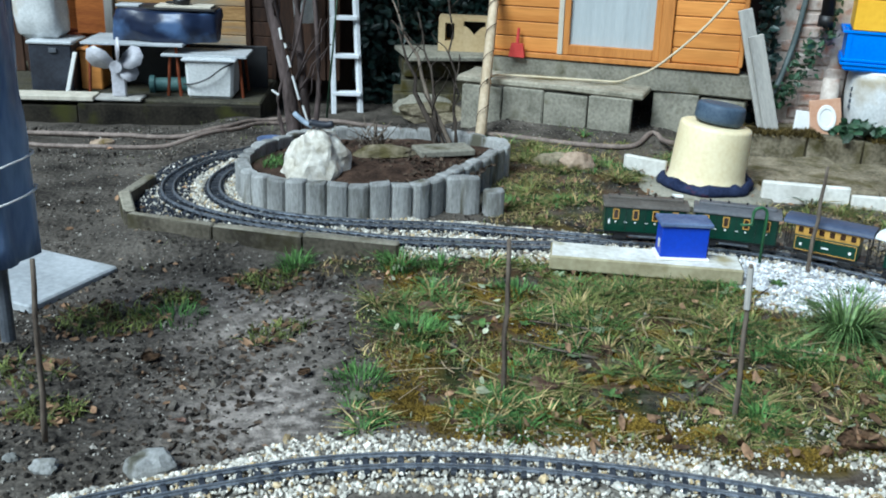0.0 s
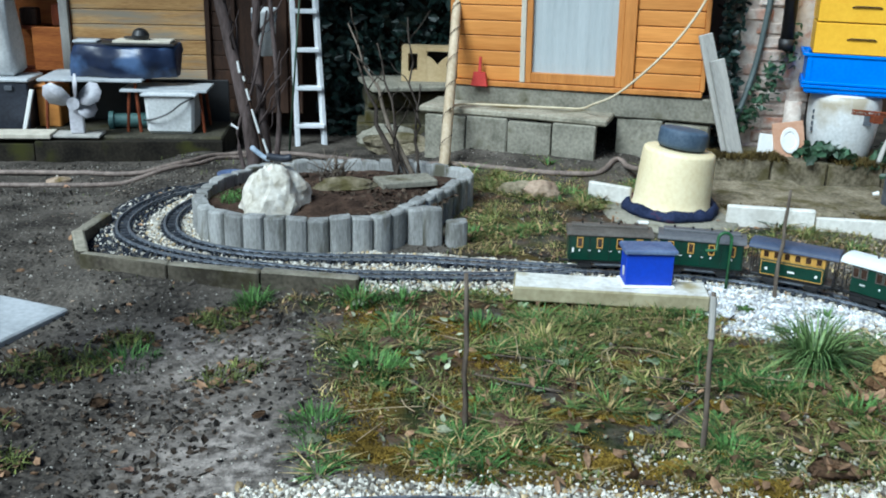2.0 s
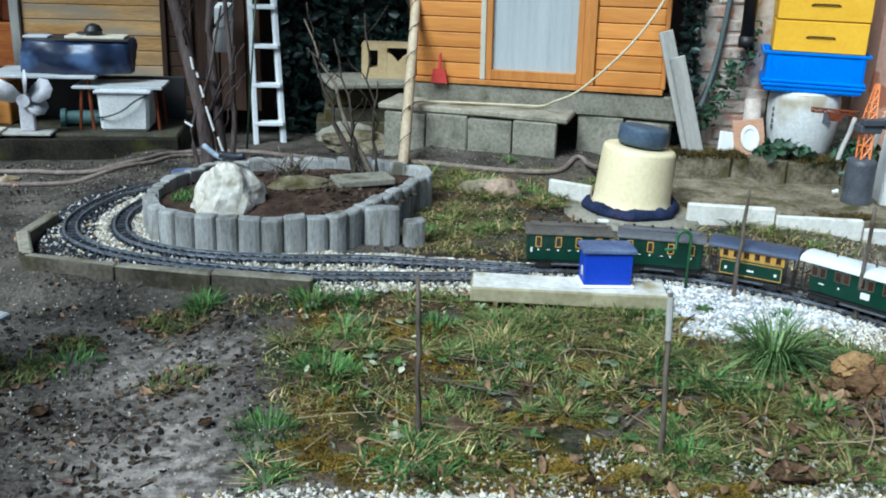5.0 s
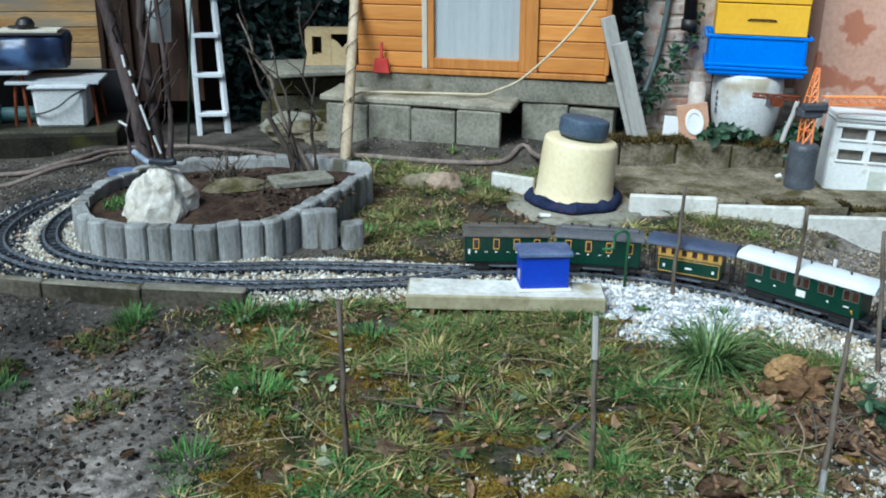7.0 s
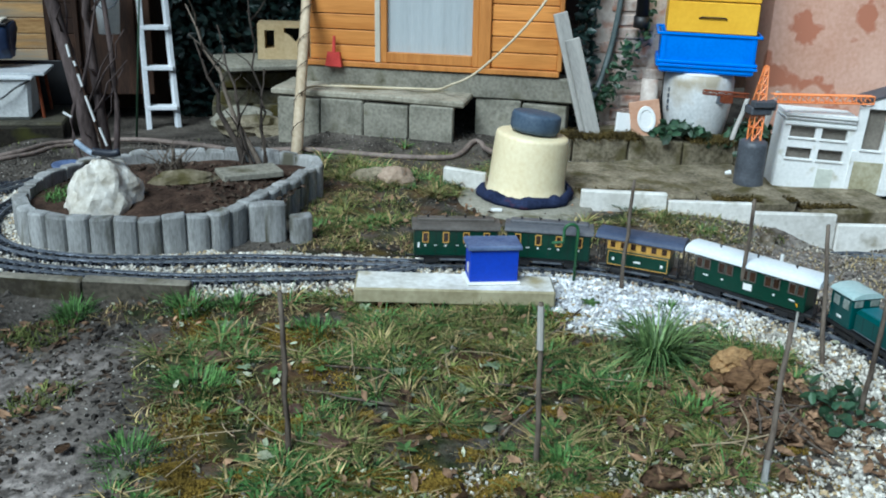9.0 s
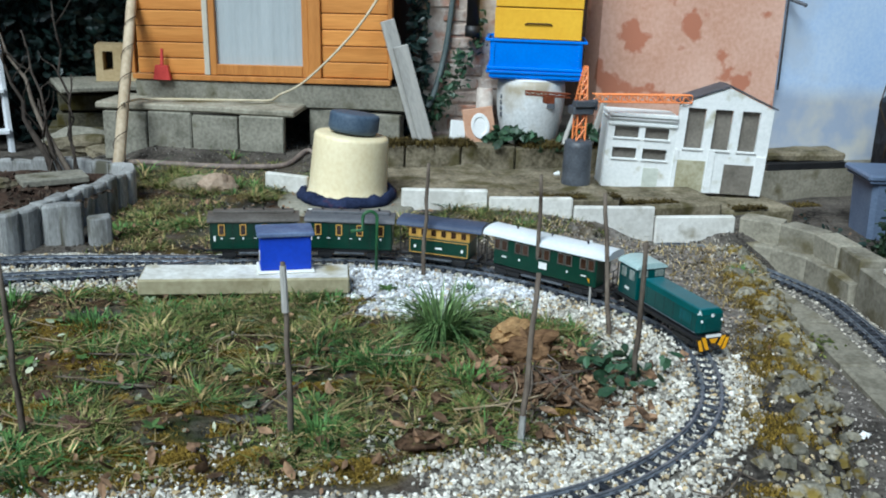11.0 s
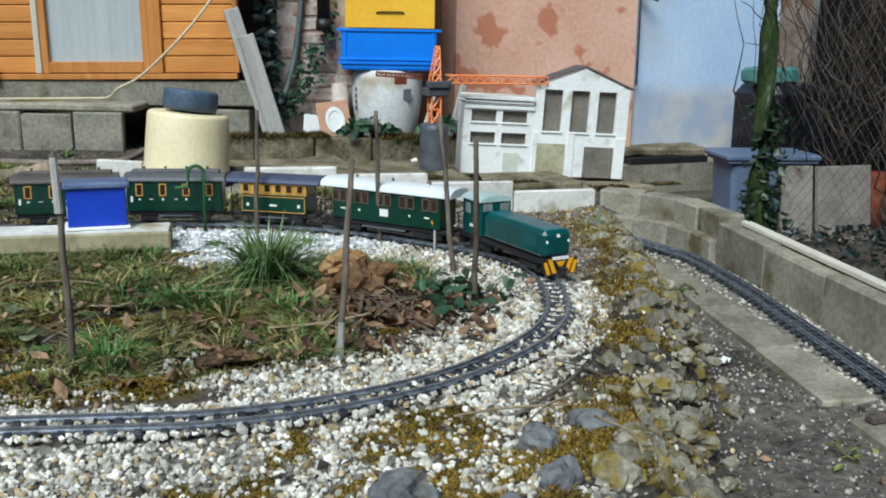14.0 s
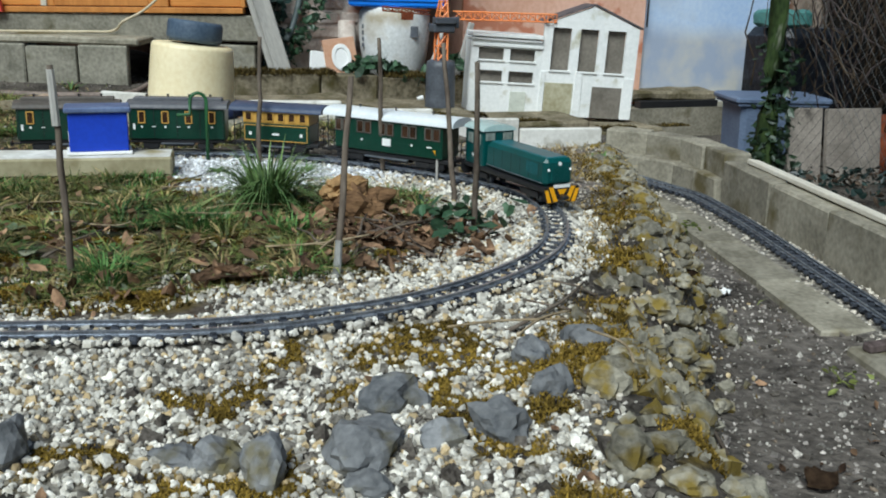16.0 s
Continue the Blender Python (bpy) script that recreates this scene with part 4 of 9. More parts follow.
        prism(bm, [(-0.006, 0.032), (0.006, 0.032), (0.014, 0.045), (-0.014, 0.045)], -0.0012, 0.0012)
        bmesh.ops.transform(bm, matrix=Matrix.Translation((e * (L / 2 + 0.0006), 0, 0)) @ Matrix.Rotation(math.pi / 2, 4, "Z"), verts=bm.verts)
        part("stripe", bm, STRIPE, beam, "yellow warning stripe")
        bm = bmesh.new()
        box(bm, (e * (L / 2 + 0.008), 0, 0.026), (0.03, 0.02, 0.01), bevel=0.002)
        part("coupling", bm, BLACK, c)
        bm = bmesh.new()
        box(bm, (e * (L / 2 - 0.001), 0, 0.053), (0.003, 0.05, 0.008))
        part("plate", bm, BRIGHTWHITE, beam, "white plate above the beam")
    for x0 in (-0.13, 0.13):
        bm = bmesh.new()
        for s in (-1, 1):
            box(bm, (x0, s * 0.04, 0.022), (0.085, 0.006, 0.018), bevel=0.002)
        box(bm, (x0, 0, 0.028), (0.03, 0.078, 0.006))
        part("bogie", bm, BLACK, c, "black bogie side frame")
    wheelsets(c, (-0.155, -0.105, 0.105, 0.155), 0.0165)
    for s in (-1, 1):
        bm = bmesh.new()
        tube(bm, [(-0.08, s * 0.05, 0.06), (0.0, s * 0.05, 0.06), (0.2, s * 0.05, 0.06)], 0.0012)
        part("handrail", bm, RAIL, c)
        bm = bmesh.new()
        box(bm, (-0.15, s * 0.0508, 0.075), (0.02, 0.0015, 0.008))
        part("mark", bm, BRIGHTWHITE, cab)
    return c


PALEPANE = mat("dull cab window", (0.16, 0.19, 0.17), (0.3, 0.34, 0.31), 20, 90, 0.1, 0.0)

# ---- concrete, walls and buildings ----
def slab_wall(name, line, height, thick, count, material, label, category, gap=0.006, kind="structure", group="", face=None):
    """A row of upright slabs or blocks along a line of the plan, each a piece of its own."""
    w = thing(name, label, category, kind=kind, group=group)
    path = smooth_path([(*p, 0) if len(p) == 2 else p for p in line], 0.01)
    seg = (len(path) - 1) / count
    r = random.Random(len(path))
    for k in range(count):
        a, b = path[round(k * seg)], path[min(round((k + 1) * seg), len(path) - 1)]
        d = b - a
        bm = bmesh.new()
        h = height * r.uniform(0.97, 1.03)
        box(bm, (0, 0, h / 2 - 0.03), (d.xy.length - gap, thick * r.uniform(0.94, 1.06), h + 0.06), bevel=0.006)
        for v in bm.verts:
            v.co += Vector((r.uniform(-1, 1), r.uniform(-1, 1), r.uniform(-1, 1))) * 0.0025
        me = mesh_of(bm, "block", material)
        # face: darker side material with shade in its colour; tops stay pale
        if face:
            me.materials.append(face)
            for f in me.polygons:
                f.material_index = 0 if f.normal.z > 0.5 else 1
        piece("block", me, w, Matrix.Translation((a + b) / 2) @ Matrix.Rotation(math.atan2(d.y, d.x) + r.uniform(-0.012, 0.012), 4, "Z"))
    return w


def plank_wall(parent, x0, x1, z0, z1, board, y, material, thick=0.018, rnd=3):
    """Level cladding boards with shadow gaps, each a piece."""
    n = max(1, round((z1 - z0) / board))
    h = (z1 - z0) / n
    bm = bmesh.new()
    box(bm, (0, 0, 0), (x1 - x0, thick, h - 0.004), bevel=0.004)
    me = mesh_of(bm, "board", material)
    r = random.Random(rnd)
    for k in range(n):
        piece("board", me, parent, Matrix.Translation(((x0 + x1) / 2, y + r.uniform(-0.001, 0.001), z0 + (k + 0.5) * h)))


def playhouse():
    """Pine summer house whose front wall has a door with a curtained pane."""
    ax, ay, bx_, by = 0.472, 5.636, 1.743, 5.1
    yaw = math.atan2(by - ay, bx_ - ax)
    L, H = math.hypot(bx_ - ax, by - ay), 1.75
    h = thing("summer_house", "varnished pine garden house on concrete blocks", "garden house", Matrix.Translation((ax, ay, 0.362)) @ Matrix.Rotation(yaw, 4, "Z") @ Matrix.Rotation(-0.018, 4, "Y"))
    plank_wall(h, 0.012, 0.39, 0, H, 0.0815, 0, PINE)
    plank_wall(h, 1.026, L, 0, H, 0.0815, 0, PINE, rnd=5)
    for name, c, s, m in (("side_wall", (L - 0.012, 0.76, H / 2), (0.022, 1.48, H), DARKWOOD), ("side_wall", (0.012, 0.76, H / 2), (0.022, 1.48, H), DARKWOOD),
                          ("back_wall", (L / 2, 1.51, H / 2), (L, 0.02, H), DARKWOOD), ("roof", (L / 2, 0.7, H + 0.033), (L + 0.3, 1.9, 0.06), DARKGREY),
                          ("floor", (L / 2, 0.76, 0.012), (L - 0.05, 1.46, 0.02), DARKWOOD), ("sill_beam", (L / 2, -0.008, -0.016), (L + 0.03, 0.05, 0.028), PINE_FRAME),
                          ("corner_post", (L + 0.013, 0.0, H / 2), (0.024, 0.05, H), PINE_FRAME), ("corner_post", (-0.013, 0.0, H / 2), (0.024, 0.05, H), PINE_FRAME)):
        bm = bmesh.new()
        box(bm, c, s, bevel=0.003)
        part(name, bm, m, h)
    door = new("door")
    door.parent = h
    door["label"] = "pine framed door with a curtained pane"
    for name, c, s, m in (("door_trim", (0.404, -0.016, H / 2), (0.03, 0.03, H), TRIMWOOD), ("door_stile", (0.436, -0.008, H / 2), (0.035, 0.03, H), PINE_FRAME),
                          ("door_stile", (0.941, -0.008, H / 2), (0.034, 0.03, H), PINE_FRAME), ("door_rail", (0.689, -0.008, 0.03), (0.471, 0.03, 0.055), PINE_FRAME),
                          ("door_jamb", (0.9915, -0.012, H / 2), (0.066, 0.034, H), PINE_FRAME)):
        bm = bmesh.new()
        box(bm, c, s, bevel=0.003)
        part(name, bm, m, door)
    bm = bmesh.new()
    n = 40
    a = [bm.verts.new((0.4535 + 0.471 * k / n, 0.004 + 0.0007 * math.sin(k * 1.9) + 0.002 * math.sin(k * 0.7), 0.05)) for k in range(n + 1)]
    b = [bm.verts.new((v.co.x, v.co.y, H)) for v in a]
    for k in range(n):
        bm.faces.new((a[k], a[k + 1], b[k + 1], b[k]))
    part("curtain", bm, CURTAIN, door, "pale grey curtain behind the pane")
    return h


def plaster_wall(name, x0, x1, y, z0, z1, material, label, thick=0.2):
    bm = bmesh.new()
    box(bm, ((x0 + x1) / 2, y + thick / 2, (z0 + z1) / 2), (x1 - x0, thick, z1 - z0))
    bmesh.ops.subdivide_edges(bm, edges=bm.edges, cuts=10, use_grid_fill=True)
    for v in bm.verts:
        v.co.y += 0.006 * noise.noise(v.co * 3)
    return solo(name, bm, material, label, "wall", kind="structure")


# ---- build: setting ----
railway("railway_track", main_line, "grey narrow gauge garden railway loop on gravel")
railway("railway_siding", branch_line, "second garden railway line joining the loop")
railway("outer_track", outer_line, "sunken outer garden railway line beside the blocks")

plaster_wall("wall_brick", 1.98, 2.44, 5.32, -0.15, 2.2, BRICKWALL, "flaking whitewashed brick wall")
brick_wall = bpy.data.objects["wall_brick"]
r = random.Random(12)
shapes = []
for w in (0.115, 0.2, 0.235):
    bm = bmesh.new()
    box(bm, (0, 0, 0), (w, 0.02, 0.06), bevel=0.006)
    for v in bm.verts:
        v.co += Vector((r.uniform(-1, 1), 0, r.uniform(-1, 1))) * 0.004
    shapes.append((w, mesh_of(bm, "brick", WASHED)))
for row in range(16):
    x = 1.985 - (0.1 if row % 2 else 0.0)
    while x < 2.44:
        w, me = shapes[r.choice((0, 1, 1, 2, 2))]
        if x >= 1.98 and x + w < 2.45 and r.random() < 0.8:
            piece("brick", me, brick_wall, Matrix.Translation((x + w / 2, 5.322 - r.uniform(0, 0.004), 0.03 + 0.075 * row)))
        x += w + 0.013
plaster_wall("wall_pink", 3.0, 4.19, 5.22, -0.45, 2.2, REDPLASTER, "peeling pink plaster wall")
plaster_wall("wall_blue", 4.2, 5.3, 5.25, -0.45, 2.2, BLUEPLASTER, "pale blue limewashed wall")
plaster_wall("wall_pillar", 5.305, 5.6, 5.28, -0.45, 2.2, DULLBRICK, "brownish brick pillar beside the blue wall")
plaster_wall("wall_plinth", 3.95, 5.1, 5.02, -0.45, -0.165, BLOCKSTONE, "grey concrete plinth below the blue wall", 0.4)
bm = bmesh.new()
box(bm, (4.36, 5.175, -0.1), (0.62, 0.19, 0.06), bevel=0.015)
bmesh.ops.subdivide_edges(bm, edges=bm.edges, cuts=4, use_grid_fill=True)
for v in bm.verts:
    v.co += Vector((0, 1, 0.7)) * 0.025 * noise.noise(v.co * 7)
solo("wall_ledge", bm, MOSSY, "mossy ledge at the foot of the blue wall", "ledge", kind="structure")
# no recess is cut: a black block gives the slot its shade
bm = bmesh.new()
box(bm, (4.36, 5.06, -0.144), (0.56, 0.06, 0.04))
solo("wall_slot", bm, BLACK, "black block standing for the shade in the hollow below the ledge", "hollow", kind="structure")
# added backdrop, coloured almost black for the dark depth of the brush
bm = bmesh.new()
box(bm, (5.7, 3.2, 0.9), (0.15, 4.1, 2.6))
solo("wall_right", bm, BRUSHBACK, "near black backdrop added for the dark depth of the brushwood", "wall", kind="structure")
plaster_wall("wall_back", -6.0, 7.0, 7.35, -0.4, 2.6, DARKWOOD, "dark boundary behind the garden")

for x0, x1, y0, y1, z in ((1.58, 2.15, 4.1, 4.72, 0.0), (2.17, 2.62, 4.06, 4.74, -0.03), (2.64, 3.14, 4.0, 4.76, -0.065), (3.16, 3.56, 4.03, 4.8, -0.115)):
    bm2 = bmesh.new()
    box(bm2, ((x0 + x1) / 2, (y0 + y1) / 2, z - 0.12), (x1 - x0, y1 - y0, 0.24), bevel=0.012)
    bmesh.ops.subdivide_edges(bm2, edges=bm2.edges, cuts=5, use_grid_fill=True)
    for v in bm2.verts:
        v.co += Vector((0.012 * noise.noise(v.co * 6), 0.02 * noise.noise(v.co * 5 + Vector((3, 0, 0))), 0.008 * noise.noise(v.co * 7)))
    solo("paving_slab", bm2, MOSSY, "worn concrete slab with moss along its edge", "paving slab", group="slabs of the terrace")

slab_wall("terrace_step", [(1.5, 4.95, -0.05), (2.1, 4.86, -0.05), (2.6, 4.82, -0.07), (2.95, 4.84, -0.08)], 0.13, 0.12, 5, MOSSY, "mossy stone edge of the raised bed", "stone edge")
bm = bmesh.new()
box(bm, (2.25, 5.1, 0.0), (1.5, 0.42, 0.1), bevel=0.02)
bmesh.ops.subdivide_edges(bm, edges=bm.edges, cuts=6, use_grid_fill=True)
for v in bm.verts:
    v.co.z += 0.012 * noise.noise(v.co * 6)
solo("raised_bed", bm, MOSSY, "raised bed of mossy earth below the wall", "bed", kind="structure")

slab_wall("white_kerb", [(1.55, 4.02, -0.03), (2.06, 3.91, -0.06), (2.55, 3.83, -0.12), (3.04, 3.75, -0.18)], 0.1, 0.035, 4, PALE_STONE, "whitish concrete kerb boards set on edge", "kerb", gap=0.007)
slab_wall("short_kerb", [(1.02, 4.42, -0.04), (1.2, 4.28, -0.04)], 0.105, 0.03, 1, PALE_STONE, "short whitish kerb piece by the tub", "kerb")
slab_wall("block_wall", [(3.06, 3.74, -0.22), (3.24, 3.46, -0.22), (3.2, 3.05, -0.22)], 0.066, 0.13, 4, BLOCKSTONE, "lower course of rough concrete blocks beside the outer track", "block wall")
slab_wall("block_wall", [(3.09, 3.78, -0.118), (3.29, 3.5, -0.122), (3.225, 3.05, -0.122)], 0.062, 0.11, 4, BLOCKSTONE, "upper course of rough concrete blocks beside the outer track", "block wall", gap=0.012)
slab_wall("block_wall", [(3.2, 3.04, -0.22), (3.05, 2.5, -0.22), (2.92, 2.02, -0.22), (2.8, 1.6, -0.22), (2.66, 1.1, -0.22)], 0.14, 0.1, 5, BLOCKSTONE, "low concrete block wall beside the outer track", "block wall")
slab_wall("kerb_strip", [(2.9, 3.3, -0.26), (2.87, 2.95, -0.26), (2.77, 2.56, -0.26), (2.64, 2.1, -0.26), (2.565, 1.85, -0.26), (2.53, 1.74, -0.26)], 0.035, 0.13, 4, BLOCKSTONE, "flush concrete strip between path and outer track", "kerb")
slab_wall("kerb_strip", [(2.505, 1.66, -0.26), (2.42, 1.35, -0.26), (2.27, 0.8, -0.26)], 0.035, 0.13, 2, BLOCKSTONE, "flush concrete strip between path and outer track", "kerb")
slab_wall("track_edging", [(-1.12, 4.02, -0.13), (-1.17, 3.75, -0.13), (-1.08, 3.5, -0.13)], 0.15, 0.045, 2, BLOCKSTONE, "concrete edging boards round the track bend", "edging", face=SHADEDFACE)
slab_wall("track_edging", [(-1.08, 3.48, -0.13), (-0.54, 3.31, -0.13), (-0.04, 3.2, -0.13)], 0.15, 0.045, 3, BLOCKSTONE, "concrete edging boards along the track", "edging", face=SHADEDFACE)

# the low step and the footing below the summer house
slab_wall("step_wall", [(0.295, 5.43, -0.0), (0.748, 5.245, -0.0), (1.2, 5.06, -0.0)], 0.198, 0.05, 4, CONCRETE, "upright grey slabs facing the step", "slab wall", gap=0.006)
bm = bmesh.new()
box(bm, (0, 0, 0), (1.06, 0.33, 0.034), bevel=0.008)
bmesh.ops.subdivide_edges(bm, edges=bm.edges, cuts=4, use_grid_fill=True)
for v in bm.verts:
    v.co += Vector((0, 0.012, 0.006)) * noise.noise(v.co * 9)
solo("step_slab", bm, BLOCKSTONE, "worn concrete tread of the step with chipped edge", "slab", Matrix.Translation((0.805, 5.375, 0.222)) @ Matrix.Rotation(-0.388, 4, "Z"))
bm = bmesh.new()
box(bm, (0, 0, 0), (1.5, 0.16, 0.13), bevel=0.008)
bmesh.ops.subdivide_edges(bm, edges=bm.edges, cuts=5, use_grid_fill=True)
for v in bm.verts:
    v.co += 0.005 * noise.noise_vector(v.co * 6)
solo("house_footing", bm, CONCRETE, "long concrete beam that carries the garden house", "footing", Matrix.Translation((1.18, 5.404, 0.275)) @ Matrix.Rotation(-0.394, 4, "Z") @ Matrix.Rotation(-0.014, 4, "Y"), kind="structure")
slab_wall("house_block", [(1.37, 5.32, -0.1), (1.83, 5.08, -0.1)], 0.305, 0.12, 2, CONCRETE, "stacked concrete blocks below the house corner", "footing", gap=0.012)
r = random.Random(31)
for k in range(9):
    x = 0.88 + 0.032 * k + r.uniform(-0.01, 0.01)
    boulder("mortar_crumb", Matrix.Translation((x, 5.404 - 0.415 * (x - 1.18) - 0.06, 0.338)), (r.uniform(0.03, 0.055), 0.03, r.uniform(0.014, 0.024)), PALE_STONE, "crumb of pale mortar under the house sill", "mortar crumb", 60 + k, "mortar crumbs", rough=0.25, detail=2)
playhouse()

# stack of stones behind, with the chimney block
for k, (x, y, z, w, d, h, m) in enumerate(((0.25, 6.93, -0.08, 0.62, 0.4, 0.09, DARKMOSS), (0.22, 6.95, 0.03, 0.56, 0.38, 0.1, DARKMOSS), (0.29, 6.86, 0.14, 0.72, 0.54, 0.036, CONCRETE))):
    bm = bmesh.new()
    box(bm, (0, 0, 0), (w, d, h), bevel=0.008)
    bmesh.ops.subdivide_edges(bm, edges=bm.edges, cuts=3, use_grid_fill=True)
    for v in bm.verts:
        v.co += 0.006 * noise.noise_vector(v.co * 8 + Vector((k, 0, 0)))
    solo("stone_slab", bm, m, "thin pale slab on top of the stack" if k == 2 else "dark mossy stone slab in a stack", "stone slab", Matrix.Translation((x, y, z)) @ Matrix.Rotation(0.1 * k, 4, "Z"), "stack of slabs")
for k, x in enumerate((0.0, 0.26, 0.5)):
    bm = bmesh.new()
    box(bm, (0, 0, 0.03), (0.23, 0.34, 0.3), bevel=0.008)
    solo("stone_block", bm, DARKMOSS, "mossy square stone under the slabs", "stone block", Matrix.Translation((x, 6.84, -0.3)) @ Matrix.Rotation(0.05 * k, 4, "Z"), "stack of slabs")
for k, (x, y, w, h, m) in enumerate(((0.14, 6.0, 0.4, 0.14, MOSSY), (0.32, 5.85, 0.3, 0.1, MOSSY), (0.1, 6.25, 0.42, 0.12, CONCRETE))):
    boulder("garden_stone", Matrix.Translation((x, y, -0.14)), (w, 0.22, h), m, "flat mossy stone before the slab stack" if m is MOSSY else "pale flat stone before the slab stack", "stone", 30 + k, "stones of the slab stack")


def chimney_block():
    """Square flue block with a round-headed hole and a notched neighbour."""
    c = thing("chimney_block", "sand coloured flue block with round-headed holes", "flue block", Matrix.Translation((0.378, 6.92, 0.158)) @ Matrix.Rotation(-0.1, 4, "Z") @ Matrix.Diagonal((1.17, 1.0, 1.17, 1)))
    for x0, x1, z0, z1 in ((-0.15, -0.11, 0, 0.2), (-0.055, 0.0, 0, 0.2), (-0.11, -0.055, 0.165, 0.2), (-0.11, -0.055, 0, 0.06), (0.0, 0.15, 0.18, 0.2), (0.13, 0.15, 0.0, 0.18)):
        bm = bmesh.new()
        box(bm, ((x0 + x1) / 2, 0, (z0 + z1) / 2), (x1 - x0, 0.2, z1 - z0))
        part("shell_side", bm, SANDSTONE, c)
    bm = bmesh.new()
    pts = [(0.0, 0.0)] + [(0.0 + 0.13 * k / 12, 0.1 + 0.05 * abs(math.cos(k / 12 * math.pi))) for k in range(13)] + [(0.13, 0.0)]
    prism(bm, pts, -0.098, -0.07)
    part("scalloped_tile", bm, SANDSTONE, c, "scalloped clay tile")
    # black sheet in place of the darkness inside the holes
    bm = bmesh.new()
    box(bm, (0, 0.09, 0.1), (0.28, 0.012, 0.18))
    part("back", bm, BLACK, c)


chimney_block()

# ---- left yard: shed, terrace, table ----
# edge in a much darker concrete than the top of the yard
slab_wall("yard_terrace_edge", [(-3.2, 6.02, -0.34), (-2.2, 6.05, -0.32), (-0.94, 6.12, -0.3)], 0.2, 0.14, 2, BLACKSTONE, "mossy concrete edge of the raised yard", "concrete edge", gap=0.004)
bm = bmesh.new()
box(bm, (-2.3, 6.72, -0.2), (2.7, 1.25, 0.2), bevel=0.01)
solo("yard_terrace", bm, YARDSTONE, "raised concrete yard in front of the shed", "terrace", kind="structure")

shed = thing("timber_shed", "aged timber shed with level boards and dark opening", "shed", Matrix.Translation((0, 6.95, -0.1)))
plank_wall(shed, -2.06, -1.16, 0, 1.9, 0.1, 0, OLDPINE, 0.022, 9)
plank_wall(shed, -1.12, -0.98, 0, 1.9, 0.1, -0.004, DARKWOOD, 0.022, 10)
for x0, x1, m in ((-0.95, -0.78, DARKWOOD), (-0.77, -0.6, DARKWOOD), (-0.59, -0.5, DARKWOOD), (-2.9, -2.72, DARKWOOD), (-2.7, -2.5, DARKWOOD)):
    bm = bmesh.new()
    box(bm, ((x0 + x1) / 2, 0, 0.95), (x1 - x0, 0.025, 1.9), bevel=0.004)
    part("door_board", bm, m, shed, "dark upright board")
for x, w, m in ((-2.1, 0.06, GREYWOOD), (-1.14, 0.035, DARKWOOD), (-0.965, 0.03, DARKWOOD)):
    bm = bmesh.new()
    box(bm, (x, -0.02, 0.95), (w, 0.05, 1.9), bevel=0.004)
    part("post", bm, m, shed, "upright shed post")
# unseen overhanging roof, added to shade the yard and the tables
bm = bmesh.new()
box(bm, (-1.6, -0.1, 1.93), (3.2, 1.6, 0.05))
part("roof", bm, DARKGREY, shed)
bm = bmesh.new()
box(bm, (-2.38, 0.37, 0.8), (0.62, 0.02, 1.6))
part("inner_wall", bm, RUSTWOOD, shed, "reddish brown boards inside the shed")
bm = bmesh.new()
box(bm, (-2.26, 0.2, 0.41), (0.22, 0.2, 0.3), bevel=0.006)
part("locker", bm, RUSTWOOD, shed, "orange brown locker inside")
for k in range(3):
    bm = bmesh.new()
    box(bm, (-2.32, 0.28, 0.25 + 0.3 * k), (0.4, 0.25, 0.02))
    part("shelf", bm, RUST, shed, "reddish brown shelf inside")
for x, z, w, h, m in ((-2.36, 0.33, 0.09, 0.13, ORANGE), (-2.24, 0.31, 0.1, 0.09, TERRACOTTA), (-2.42, 0.62, 0.12, 0.12, DARKWOOD), (-2.22, 0.63, 0.08, 0.15, RUST)):
    bm = bmesh.new()
    box(bm, (x, 6.95 + 0.26, -0.1 + z), (w, 0.1, h), bevel=0.01)
    solo("box", bm, m, "small box on a shelf in the dark shed", "box", group="boxes in the shed")


def work_table(at, w, d, h, top, label, legs=RUST):
    t = thing("side_table", label, "table", at, "tables before the shed")
    bm = bmesh.new()
    box(bm, (0, 0, h - 0.01), (w, d, 0.018), bevel=0.003)
    part("tabletop", bm, top, t)
    for sx in (-1, 1):
        for sy in (-1, 1):
            bm = bmesh.new()
            rod(bm, (sx * (w / 2 - 0.03), sy * (d / 2 - 0.03), 0), (sx * (w / 2 - 0.05), sy * (d / 2 - 0.04), h - 0.018), 0.01)
            part("leg", bm, legs, t, "thin rusty red leg")


work_table(Matrix.Translation((-1.77, 6.42, -0.1)), 0.64, 0.42, 0.335, SHEETTOP, "low table with pale top and rusty legs")
work_table(Matrix.Translation((-1.32, 6.36, -0.1)), 0.54, 0.3, 0.275, SHEETTOP, "lower table with pale top over a bucket")
# added black panel that stands in for the deep shade under the tables
bm = bmesh.new()
box(bm, (0, 0, 0.14), (1.12, 0.02, 0.28), bevel=0.004)
solo("dark_board", bm, BLACK, "black panel added as shade under the tables", "board", Matrix.Translation((-1.53, 6.62, -0.1)))
bm = bmesh.new()
bmesh.ops.create_icosphere(bm, subdivisions=5, radius=0.5)
for v in bm.verts:
    p = v.co.copy()
    v.co = Vector((max(-0.3, min(0.335, p.x * 0.82)), p.y * 0.4, max(-0.09, min(0.1, p.z * 0.42))))
    v.co += v.normal * (0.03 * noise.noise(Vector((p.x * 5, p.y * 3, p.z * 2))) + 0.01 * abs(noise.noise(p * 11)))
